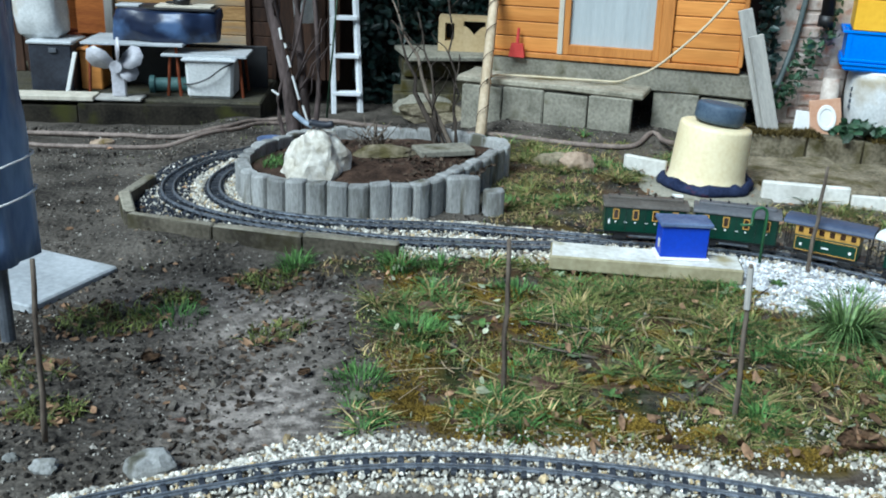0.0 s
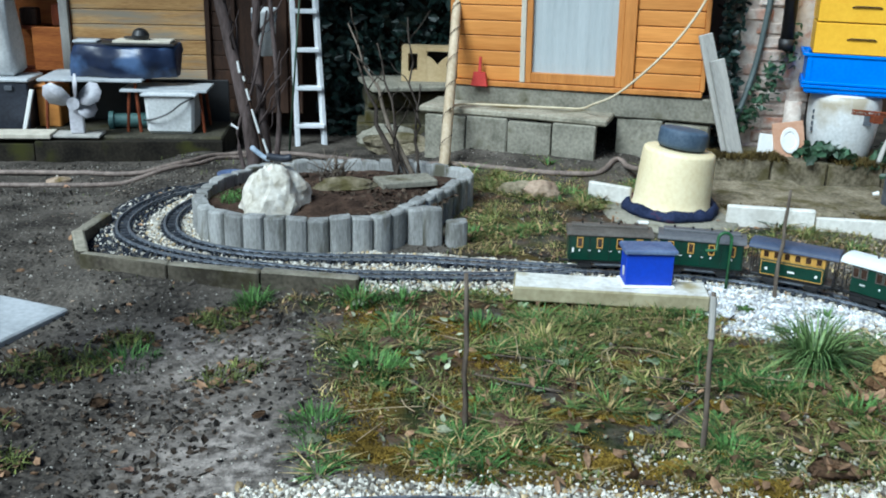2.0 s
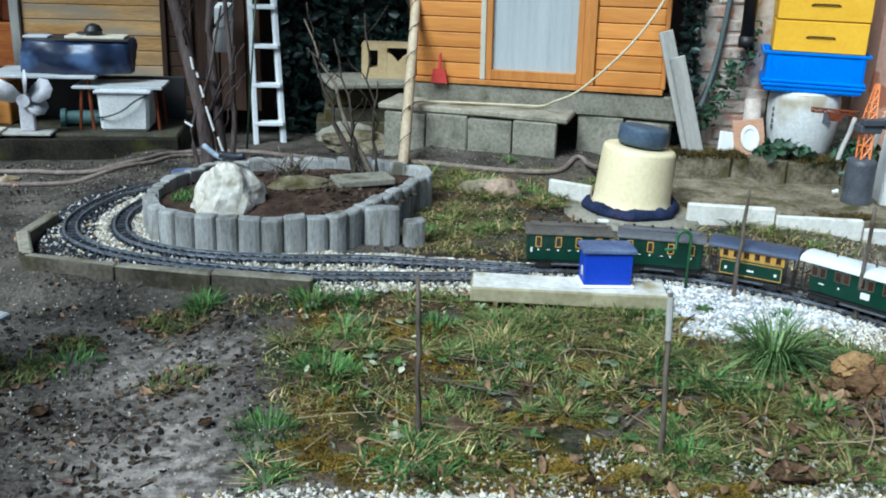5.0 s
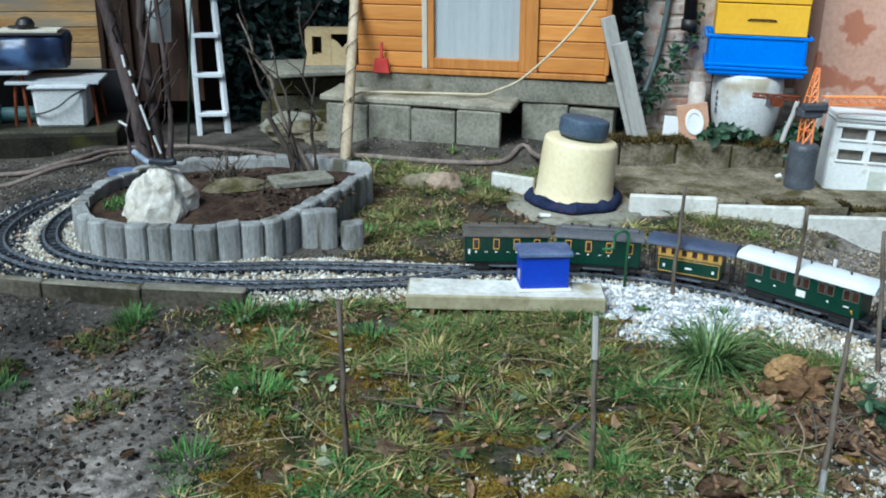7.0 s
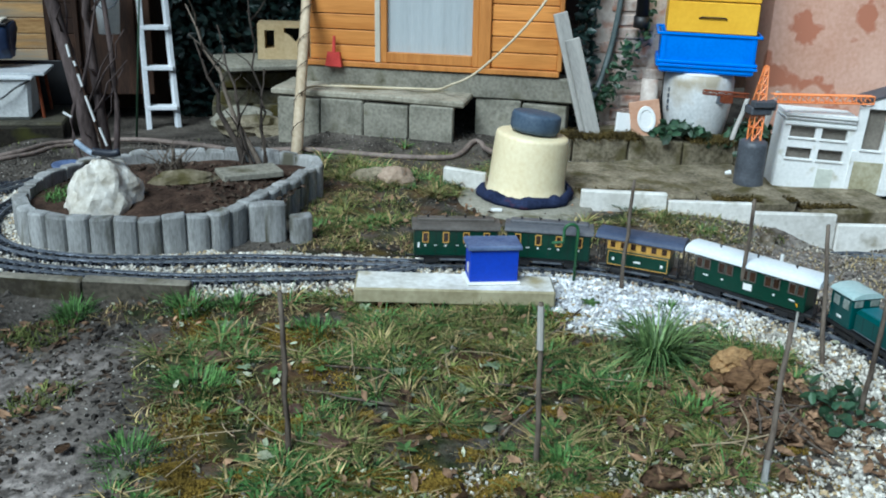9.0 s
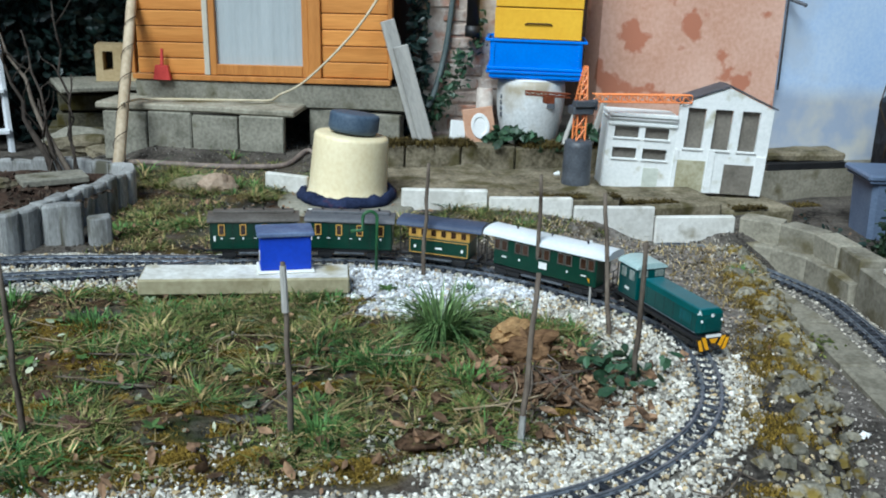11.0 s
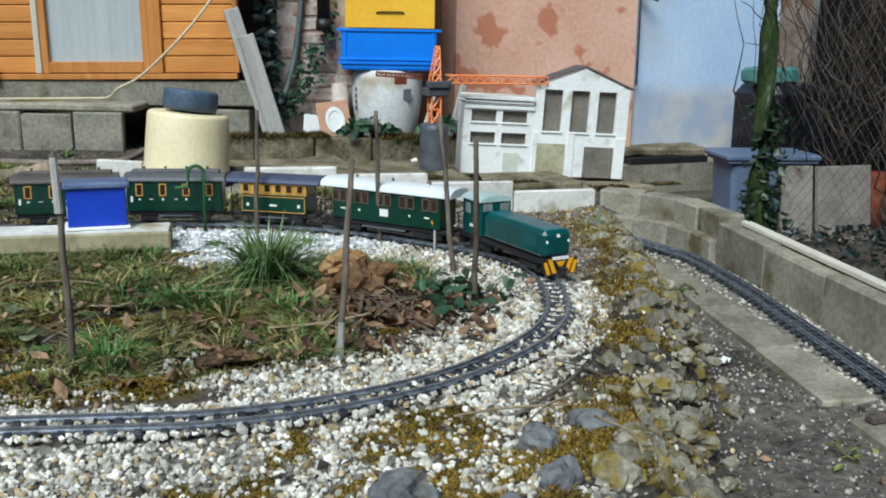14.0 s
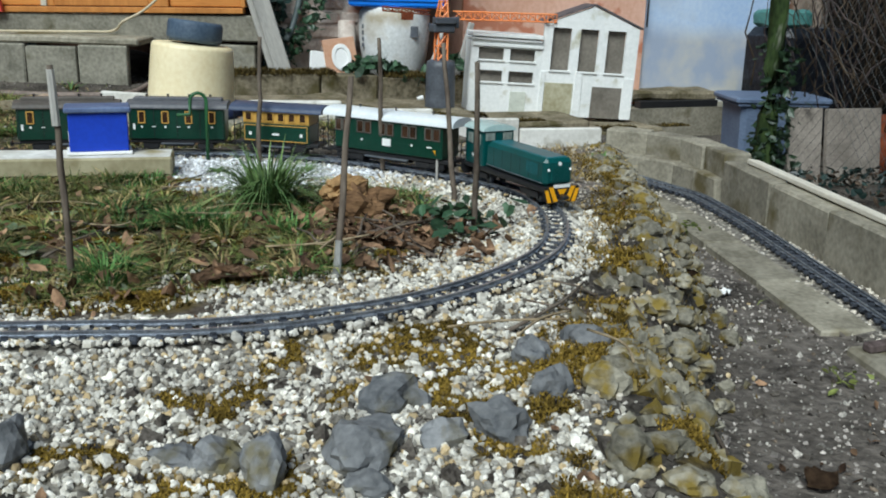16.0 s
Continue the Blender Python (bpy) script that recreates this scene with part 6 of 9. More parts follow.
tub()
bm = bmesh.new()
n = 64
loops = []
for a in range(n):
    th = 2 * math.pi * a / n
    w = 0.85 + 0.5 * noise.noise(Vector((2.2 * math.cos(th), 2.2 * math.sin(th), 0.3))) + 0.25 * noise.noise(Vector((6 * math.cos(th), 6 * math.sin(th), 2)))
    loops.append([bm.verts.new(((0.19 + rr * w) * math.cos(th), (0.19 + rr * w) * math.sin(th), zz * (0.75 + 0.3 * noise.noise(Vector((3 * math.cos(th), 3 * math.sin(th), 5))) + 0.12 * noise.noise(Vector((9 * math.cos(th), 9 * math.sin(th), 1 + 40 * rr)))))) for rr, zz in ((-0.005, 0.0), (0.03, 0.004), (0.032, 0.03), (0.012, 0.055), (-0.004, 0.06))])
for a in range(n):
    for k in range(5):
        bm.faces.new((loops[a][k], loops[(a + 1) % n][k], loops[(a + 1) % n][(k + 1) % 5], loops[a][(k + 1) % 5]))
solo("rag", bm, CLOTH, "navy and red rag wound round the foot of the tub", "cloth", Matrix.Translation((1.35, 4.19, -0.012)), flat=False)
bm = bmesh.new()
lathe(bm, [(0.3, -0.08), (0.31, -0.02), (0.295, 0.0), (0.1, 0.0)], 36)
solo("round_slab", bm, CONCRETE, "round concrete slab under the tub", "slab", Matrix.Translation((1.34, 4.14, -0.012)), flat=False)
bm = bmesh.new()
box(bm, (0, 0, 0.008), (0.05, 0.02, 0.014), bevel=0.004)
solo("lighter", bm, BRIGHTWHITE, "small white plastic piece by the tub", "plastic piece", Matrix.Translation((1.165, 3.965, -0.012)) @ Matrix.Rotation(-0.2, 4, "Z"))

bm = bmesh.new()
box(bm, (0, 0, 0), (0.66, 0.15, 0.055), bevel=0.006)
for v in bm.verts:
    v.co.z += 0.004 * noise.noise(v.co * 9)
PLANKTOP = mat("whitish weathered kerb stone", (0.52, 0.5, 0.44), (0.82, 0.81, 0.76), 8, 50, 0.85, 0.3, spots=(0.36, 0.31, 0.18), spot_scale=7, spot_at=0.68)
PLANKSIDE = mat("darker yellowish kerb face", (0.27, 0.235, 0.14), (0.42, 0.38, 0.25), 8, 50, 0.9, 0.4, spots=(0.16, 0.13, 0.05), spot_scale=9, spot_at=0.62)
kerb_at = Matrix.Translation((0.81, 3.085, 0.012)) @ Matrix.Rotation(-0.17, 4, "Z")
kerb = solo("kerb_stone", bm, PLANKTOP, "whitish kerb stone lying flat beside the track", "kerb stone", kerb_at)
# front and end faces take the darker yellowish material
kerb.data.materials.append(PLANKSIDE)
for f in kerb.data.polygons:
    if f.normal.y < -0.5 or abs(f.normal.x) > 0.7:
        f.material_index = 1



def signal_box():
    """Blue painted wooden box with a sloping greyed lid."""
    s = thing("blue_box", "royal blue wooden box with greyed lid on the kerb stone", "box", Matrix.Translation((0.935, 3.09, 0.041)) @ Matrix.Rotation(-0.05, 4, "Z"))
    bm = bmesh.new()
    box(bm, (0, 0, 0.004), (0.18, 0.11, 0.008), bevel=0.002)
    part("foot_plate", bm, WHITEPAINT, s, "pale foot plate")
    bm = bmesh.new()
    box(bm, (0, 0, 0.064), (0.162, 0.09, 0.112), bevel=0.003)
    body = part("body", bm, BOXBLUE, s)
    bm = bmesh.new()
    box(bm, (-0.082, -0.01, 0.05), (0.002, 0.02, 0.03))
    part("hinge", bm, WHITEPAINT, body, "white strip on the side")
    bm = bmesh.new()
    box(bm, (0, 0, 0.128), (0.182, 0.112, 0.016), bevel=0.004)
    part("lid", bm, BOXLID, s, "weathered grey blue lid")


signal_box()

# ---- train ----
S = min(range(len(main_line)), key=lambda k: (main_line[k] - Vector((1.962, 2.25, 0))).length) * 0.01
locomotive(stand(S, 0.44, 0.1))
S -= 0.44 + 0.035
long_coach(stand(S, 0.45, 0.08))
S -= 0.45 + 0.035
balcony_coach(stand(S, 0.29, 0.075))
S -= 0.29 + 0.035
compartment_coach(stand(S, 0.3, 0.065), ROOFGREY, "dark green model coach with grey roof and ochre windows")
S -= 0.3 + 0.035
compartment_coach(stand(S, 0.3, 0.065), ROOFBROWN, "dark green model coach with brownish roof and ochre windows")

# ---- stakes round the lawn ----
def stake(x, y, h, dx, dy, seed, tip=None):
    s = thing("stake", "thin grey brown wooden stake in the lawn", "stake", Matrix.Translation((x, y, -0.03)), "stakes round the lawn")
    bm = bmesh.new()
    limb(bm, (0, 0, -0.04), (dx, dy, h), 0.008, 0.0058, 0.004, seed, 7)
    part("stick", bm, TWIG, s, flat=False)
    if tip:
        bm = bmesh.new()
        rod(bm, (dx * tip[0], dy * tip[0], h * tip[0]), (dx * tip[1], dy * tip[1], h * tip[1]), 0.0086, 0.0078)
        part("sleeve", bm, PALISADE if tip[2] else GREYWOOD, s, "pale bare patch of the stick")


stake(0.235, 2.215, 0.43, -0.015, -0.02, 1)
stake(0.82, 2.085, 0.41, -0.012, 0.03, 2, (0.72, 0.98, False))
stake(1.402, 3.095, 0.4, 0.016, 0.022, 3)
stake(1.745, 2.9, 0.415, -0.042, -0.072, 4)
stake(1.815, 2.49, 0.42, -0.02, 0.07, 5)
stake(1.737, 2.187, 0.41, -0.045, -0.08, 6)
stake(1.305, 1.895, 0.395, 0.056, 0.085, 7, (0.02, 0.2, True))
stake(-0.89, 1.99, 0.44, 0.03, -0.03, 8)

# ---- beside the pink wall ----
def barrel():
    b = thing("white_barrel", "white plastic barrel on the raised bed", "barrel", Matrix.Translation((2.535, 5.06, 0.045)) @ Matrix.Rotation(-0.36, 4, "Z") @ Matrix.Diagonal((0.93, 0.93, 1, 1)))
    bm = bmesh.new()
    lathe(bm, [(0.15, 0), (0.164, 0.012), (0.172, 0.05), (0.188, 0.13), (0.197, 0.19), (0.2, 0.24), (0.2, 0.31), (0.194, 0.335), (0.18, 0.35), (0.16, 0.355)], 40)
    part("body", bm, BARRELWHITE, b, flat=False)
    bm = bmesh.new()
    lathe(bm, [(0.172, 0.335), (0.178, 0.34), (0.178, 0.357), (0.15, 0.362)], 36)
    part("lid", bm, WHITEPLASTIC, b, flat=False)
    for k in range(4):
        bm = bmesh.new()
        box(bm, (-0.17, -0.1, 0.26 - 0.032 * k), (0.012, 0.02, 0.02))
        part("mark", bm, DARKGREY, b, "dark printed marks")
    bm = bmesh.new()
    box(bm, (0.1, -0.174, 0.24), (0.075, 0.004, 0.055))
    part("label", bm, DARKGREY, b, "dark worn label")


barrel()


def plastic_crate():
    c = thing("blue_crate", "bright blue plastic crate on the barrel", "crate", Matrix.Translation((2.55, 5.06, 0.407)) @ Matrix.Rotation(-0.37, 4, "Z") @ Matrix.Diagonal((0.9, 0.86, 1, 1)))
    bm = bmesh.new()
    box(bm, (0, 0, 0.006), (0.52, 0.36, 0.012))
    part("floor", bm, CRATEBLUE, c)
    for sx, sy, w, d in ((0, -1, 0.54, 0.012), (0, 1, 0.54, 0.012), (-1, 0, 0.012, 0.346), (1, 0, 0.012, 0.346)):
        bm = bmesh.new()
        box(bm, (sx * 0.264, sy * 0.18, 0.1), (w, d, 0.19), bevel=0.003)
        part("side", bm, CRATEBLUE, c)
    for z, g in ((0.2, 0.58), (0.035, 0.56), (0.055, 0.555)):
        bm = bmesh.new()
        for sy in (-1, 1):
            box(bm, (0, sy * 0.19, z), (g, 0.012, 0.014), bevel=0.002)
        for sx in (-1, 1):
            box(bm, (sx * g / 2, 0, z), (0.014, 0.39, 0.014), bevel=0.002)
        part("rim", bm, CRATEBLUE, c)
    for k in (-1, 1):
        bm = bmesh.new()
        box(bm, (k * 0.25, -0.189, 0.11), (0.014, 0.01, 0.16))
        part("rib", bm, CRATEBLUE, c)


plastic_crate()
for k in range(4):
    hv = thing("hive_box", "yellow painted wooden hive box in a stack", "hive box", Matrix.Translation((2.555, 5.06, 0.616 + 0.162 * k)) @ Matrix.Rotation(-0.37 + 0.02 * (k % 2), 4, "Z"), "hive boxes on the crate")
    bm = bmesh.new()
    box(bm, (0, 0, 0.079), (0.455, 0.34, 0.156), bevel=0.003)
    body = part("body", bm, YELLOW, hv)
    bm = bmesh.new()
    tube(bm, [(-0.07, -0.172, 0.075), (-0.055, -0.178, 0.082), (0.06, -0.178, 0.082), (0.07, -0.172, 0.075)], 0.004)
    part("handle", bm, DARKWOOD, body, "dark grip slot")

bm = bmesh.new()
box(bm, (0, 0, 0.365), (0.075, 0.02, 0.73), bevel=0.004)
solo("grey_plank", bm, GREYWOOD, "grey weathered plank leaning on the house corner", "plank", Matrix.Translation((1.905, 4.93, 0.0)) @ Matrix.Rotation(-0.27, 4, "Y") @ Matrix.Rotation(-0.12, 4, "X"), "leaning planks")
bm = bmesh.new()
box(bm, (0, 0, 0.3), (0.08, 0.02, 0.6), bevel=0.004)
solo("grey_plank", bm, GREYWOOD, "shorter grey plank leaning on the first", "plank", Matrix.Translation((1.93, 4.9, 0.0)) @ Matrix.Rotation(-0.27, 4, "Y") @ Matrix.Rotation(-0.12, 4, "X"), "leaning planks")
bm = bmesh.new()
tube(bm, smooth_path([(2.18, 5.3, 1.3), (2.14, 5.29, 0.8), (2.1, 5.28, 0.5), (2.04, 5.25, 0.3), (1.98, 5.2, 0.2)], 0.04), 0.016, 8)
solo("grey_pipe", bm, mat("dark green grey hose", (0.06, 0.08, 0.08), (0.12, 0.15, 0.15), 9, 60, 0.5), "dark grey hose hanging down the brick wall", "hose", flat=False)


def framed_tile(at):
    f = thing("framed_tile", "pale terracotta tile with a white oval leaning on the wall", "tile", at)
    bm = bmesh.new()
    box(bm, (0, 0, 0.1), (0.17, 0.018, 0.2), bevel=0.004)
    part("tile", bm, TERRACOTTA, f)
    bm = bmesh.new()
    lathe(bm, [(0.046, 0), (0.052, 0.006), (0.05, 0.009), (0.036, 0.009), (0.034, 0.004), (0.01, 0.004)], 24)
    bmesh.ops.transform(bm, matrix=Matrix.Translation((0, -0.009, 0.1)) @ Matrix.Diagonal((1, 1, 1.35, 1)) @ Matrix.Rotation(math.pi / 2, 4, "X"), verts=bm.verts)
    part("oval", bm, BRIGHTWHITE, f, "white oval ring with faint red mark")


framed_tile(Matrix.Translation((2.24, 4.98, 0.05)) @ Matrix.Rotation(-0.12, 4, "Y") @ Matrix.Rotation(-0.25, 4, "X"))
bm = bmesh.new()
box(bm, (0, 0, 0.065), (0.085, 0.02, 0.13), bevel=0.004)
solo("enamel_sheet", bm, BRIGHTWHITE, "small white enamel sheet leaning on the wall", "sheet", Matrix.Translation((2.1, 5.0, 0.05)) @ Matrix.Rotation(0.12, 4, "Y") @ Matrix.Rotation(-0.2, 4, "X"))
bm = bmesh.new()
rod(bm, (2.32, 5.2, 0.04), (2.33, 5.24, 0.32), 0.055, 0.045, n=16)
solo("clay_pipe", bm, BRICKWALL, "clay pipe standing by the wall", "clay pipe", flat=False)
bm = bmesh.new()
box(bm, (0, 0, 0.17), (0.03, 0.02, 0.36), bevel=0.003)
solo("lath", bm, GREYWOOD, "brown lath leaning beside the barrel", "lath", Matrix.Translation((2.77, 4.8, 0.0)) @ Matrix.Rotation(0.28, 4, "Y"))


def red_shovel():
    s = thing("hand_shovel", "small red hand shovel standing on the step", "shovel", Matrix.Translation((0.6, 5.525, 0.338)) @ Matrix.Rotation(-0.39, 4, "Z") @ Matrix.Diagonal((0.9, 0.9, 0.95, 1)))
    bm = bmesh.new()
    prism(bm, [(-0.05, 0), (0.055, 0), (0.04, 0.08), (-0.035, 0.08)], -0.02, 0.01)
    part("pan", bm, RED, s)
    bm = bmesh.new()
    rod(bm, (0, 0, 0.08), (0, 0.01, 0.17), 0.012, 0.009)
    part("handle", bm, RED, s)


red_shovel()

# ---- white model station and crane ----
def model_station():
    m = thing("model_station", "weathered white model station building with gable", "model building", Matrix.Translation((2.7, 4.45, -0.066)) @ Matrix.Rotation(-0.245, 4, "Z") @ Matrix.Rotation(0.045, 4, "Y"))
    D, W, X = 0.14, 0.825, 0.348

    def panel(name, x0, x1, z0, z1, holes):
        bm = bmesh.new()
        xs = sorted({x0, x1, *[v for h in holes for v in h[:2]]})
        zs = sorted({z0, z1, *[v for h in holes for v in h[2:]]})
        for a, b in zip(xs, xs[1:]):
            for c, d in zip(zs, zs[1:]):
                if not any(h[0] <= a and b <= h[1] and h[2] <= c and d <= h[3] for h in holes):
                    box(bm, ((a + b) / 2, 0, (c + d) / 2), (b - a, 0.016, d - c))
        bmesh.ops.remove_doubles(bm, verts=bm.verts, dist=0.0002)
        return part(name, bm, STATIONWHITE, m)

    lefts = [(0.036, 0.159, 0.255, 0.31), (0.19, 0.313, 0.255, 0.31), (0.036, 0.159, 0.15, 0.204), (0.19, 0.313, 0.15, 0.204)]
    rights = [(0.392, 0.485, 0.222, 0.425), (0.53, 0.622, 0.222, 0.425), (0.667, 0.76, 0.222, 0.425)]
    panel("left_wall", 0.0, X, 0.0, 0.345, lefts)
    panel("gable_wall", X, W, 0.0, 0.44, rights)
    bm = bmesh.new()
    prism(bm, [(X, 0.44), (W, 0.44), ((X + W) / 2, 0.535)], -0.008, 0.008)
    part("gable", bm, STATIONWHITE, m)
    for holes in (lefts, rights):
        for x0, x1, z0, z1 in holes:
            bm = bmesh.new()
            box(bm, ((x0 + x1) / 2, 0.022, (z0 + z1) / 2), (x1 - x0 + 0.006, 0.004, z1 - z0 + 0.006))
            win = part("window", bm, WINDOWGREY, m, "dull grey brown window pane")
            bm = bmesh.new()
            box(bm, ((x0 + x1) / 2, -0.01, z0 - 0.004), (x1 - x0 + 0.012, 0.012, 0.006))
            part("sill", bm, STATIONWHITE, win)
    for x0, x1, z1, mt, lab in ((0.372, 0.515, 0.16, DIRTYPANEL, "stained yellowish lower panel"), (0.613, 0.765, 0.152, WINDOWGREY, "dull brown gate panel")):
        bm = bmesh.new()
        box(bm, ((x0 + x1) / 2, -0.0095, z1 / 2 + 0.001), (x1 - x0, 0.004, z1))
        part("lower_panel", bm, mt, m, lab)
    bm = bmesh.new()
    box(bm, (0.243, -0.0095, 0.054), (0.078, 0.004, 0.106))
    part("door", bm, DOORPALE, m, "pale greenish model door")
    for x, w, z1 in ((0.36, 0.02, 0.215), (0.54, 0.034, 0.215), (0.795, 0.05, 0.2)):
        bm = bmesh.new()
        box(bm, (x, -0.011, z1 / 2), (w, 0.007, z1))
        part("pilaster", bm, STATIONWHITE, m)
    for name, c, t in (("side_wall", (0.004, D / 2 + 0.009, 0.17), (0.012, D, 0.34)), ("side_wall", (W - 0.006, D / 2 + 0.009, 0.218), (0.012, D, 0.436)), ("back_wall", (W / 2, D + 0.016, 0.17), (W, 0.012, 0.34))):
        bm = bmesh.new()
        box(bm, c, t)
        part(name, bm, STATIONWHITE, m)
    for z, d, h in ((0.352, 0.05, 0.013), (0.372, 0.07, 0.02)):
        bm = bmesh.new()
        box(bm, (X / 2 - 0.006, D / 2 - d / 4, z), (X - 0.002, D + d / 2, h), bevel=0.003)
        part("flat_roof", bm, STATIONWHITE, m)
    bm = bmesh.new()
    box(bm, (0.175, -0.012, 0.325), (0.345, 0.014, 0.016), bevel=0.002)
    part("cornice", bm, STATIONWHITE, m)
    for q in (-1, 1):
        bm = bmesh.new()
        box(bm, (0.0, D / 2 - 0.002, 0.0), (0.27, D + 0.026, 0.007))
        bmesh.ops.transform(bm, matrix=Matrix.Translation(((X + W) / 2 + q * 0.13, 0, 0.493)) @ Matrix.Rotation(q * math.atan2(0.095, 0.2385), 4, "Y"), verts=bm.verts)
        part("gable_roof", bm, DARKGREY, m, "thin grey gable roof")


STATIONWHITE = mat("weathered white model paint", (0.72, 0.73, 0.71), (0.88, 0.88, 0.86), 5, 60, 0.65, 0.15, spots=(0.42, 0.39, 0.25), spot_scale=9, spot_at=0.66)
DOORPALE = mat("pale green model door", (0.5, 0.52, 0.45), (0.66, 0.68, 0.6), 9, 60, 0.7, 0.1)
WINDOWGREY = mat("dusty model pane", (0.13, 0.115, 0.095), (0.24, 0.215, 0.18), 8, 60, 0.4, 0.1)
DIRTYPANEL = mat("stained yellow panel", (0.3, 0.27, 0.16), (0.5, 0.47, 0.34), 9, 60, 0.8, 0.2)
model_station()


def lattice(bm, a, b, w, bays, r=0.004, taper=1.0):
    """A four-sided lattice girder from a to b."""
    a, b = Vector(a), Vector(b)
    q = (b - a).to_track_quat("Z", "Y").to_matrix()
    pts = []
    for k in range(bays + 1):
        t = k / bays
        s = w / 2 * (1 + (taper - 1) * t)
        pts.append([a.lerp(b, t) + q @ Vector((sx * s, sy * s, 0)) for sx, sy in ((-1, -1), (1, -1), (1, 1), (-1, 1))])
    for k in range(bays):
        for j in range(4):
            rod(bm, pts[k][j], pts[k + 1][j], r, n=4)
            rod(bm, pts[k][j], pts[k + 1][(j + 1) % 4], r * 0.8, n=4)
            rod(bm, pts[k + 1][j], pts[k + 1][(j + 1) % 4], r * 0.8, n=4)


def toy_crane():
    c = thing("toy_crane", "orange toy tower crane on a dark grey pedestal", "toy crane", Matrix.Translation((2.525, 4.37, -0.045)))
    bm = bmesh.new()
    lathe(bm, [(0.072, 0), (0.071, 0.02), (0.068, 0.2), (0.065, 0.225), (0.05, 0.232), (0.02, 0.232)], 24)
    part("pedestal", bm, DARKGREY, c, "dark grey round pedestal", flat=False)
    bm = bmesh.new()
    lattice(bm, (0, 0, 0.23), (0, 0, 0.36), 0.046, 2, 0.0045)
    part("mast", bm, ORANGE, c, "orange lattice mast")
    bm = bmesh.new()
    box(bm, (0, 0, 0.378), (0.105, 0.08, 0.04), bevel=0.006)
    box(bm, (0.0, -0.03, 0.412), (0.1, 0.05, 0.03), bevel=0.004)
    box(bm, (0.062, -0.02, 0.405), (0.02, 0.04, 0.05), bevel=0.004)
    part("cabin", bm, DARKGREY, c, "dark turning cabin")
    bm = bmesh.new()
    lattice(bm, (0.0, 0, 0.41), (0.012, 0, 0.585), 0.046, 4, 0.004, taper=0.3)
    part("mast_head", bm, ORANGE, c, "orange lattice mast head")
    bm = bmesh.new()
    lattice(bm, (0.06, 0, 0.435), (0.58, -0.02, 0.427), 0.036, 11, 0.0035)
    part("jib", bm, ORANGE, c, "long orange lattice jib")
    bm = bmesh.new()
    lattice(bm, (-0.06, 0, 0.445), (-0.28, 0.02, 0.46), 0.018, 5, 0.003)
    box(bm, (-0.17, 0, 0.43), (0.045, 0.04, 0.035))
    part("counter_jib", bm, RUST, c, "thin brown counter jib with weight")


toy_crane()
bm = bmesh.new()
limb(bm, (2.61, 4.79, 0.0), (2.728, 4.86, 0.291), 0.014, 0.012, 0.004, 91)
solo("leaning_stick", bm, GREYWOOD, "grey brown stick leaning beside the toy crane", "stick", flat=False)

# ---- right side: bin, post, fence, clutter ----
def wheelie_bin():
    b = thing("grey_bin", "blue grey plastic bin with a rimmed lid", "bin", Matrix.Translation((4.37, 4.24, -0.37)) @ Matrix.Rotation(-0.3, 4, "Z") @ Matrix.Diagonal((1.35, 1.0, 0.96, 1)))
    bm = bmesh.new()
    vs = box(bm, (0, 0, 0.18), (0.32, 0.3, 0.36), bevel=0.02)
    for v in bm.verts:
        v.co.x *= 0.93 + 0.07 * v.co.z / 0.36
        v.co.y *= 0.93 + 0.07 * v.co.z / 0.36
    body = part("body", bm, BINGREY, b)
    bm = bmesh.new()
    box(bm, (0, 0, 0.375), (0.38, 0.35, 0.035), bevel=0.01)
    part("lid", bm, BINGREY, b)
    bm = bmesh.new()
    box(bm, (0, 0, 0.35), (0.36, 0.33, 0.016), bevel=0.005)
    part("rim", bm, BINGREY, b)
    for x in (-0.05, 0.05):
        bm = bmesh.new()
        box(bm, (x, -0.147, 0.18), (0.012, 0.012, 0.3))
        part("rib", bm, BINGREY, body)


wheelie_bin()
post = thing("mossy_post", "mossy green tree trunk at the fence", "tree", Matrix.Translation((3.9, 3.72, -0.3)))
bm = bmesh.new()
limb(bm, (0, 0, -0.15), (0.0, 0, 2.0), 0.05, 0.038, 0.012, 9, 10)
part("trunk", bm, GREENBARK, post, flat=False)
r = random.Random(11)
for k in range(10):
    bm = bmesh.new()
    z = r.uniform(0.7, 1.7)
    d = Vector((r.uniform(-1, 0.6), r.uniform(-0.6, 0.2), r.uniform(0.1, 0.9))).normalized() * r.uniform(0.2, 0.5)
    limb(bm, (0.02, 0, z), Vector((0.02, 0, z)) + d * 0.8, 0.003, 0.001, 0.02, 70 + k, 5)
    part("limb", bm, BARK, post, flat=False)

PANELWOOD = mat("grey brown chipboard", (0.19, 0.165, 0.14), (0.33, 0.29, 0.25), 8, 90, 0.85, 0.2)
fence = thing("wire_fence", "diamond mesh wire fence beside the bank", "fence")
FWIRE = mat("galvanised wire", (0.05, 0.053, 0.053), (0.11, 0.113, 0.113), 20, 90, 0.5, 0.0, metal=0.3)
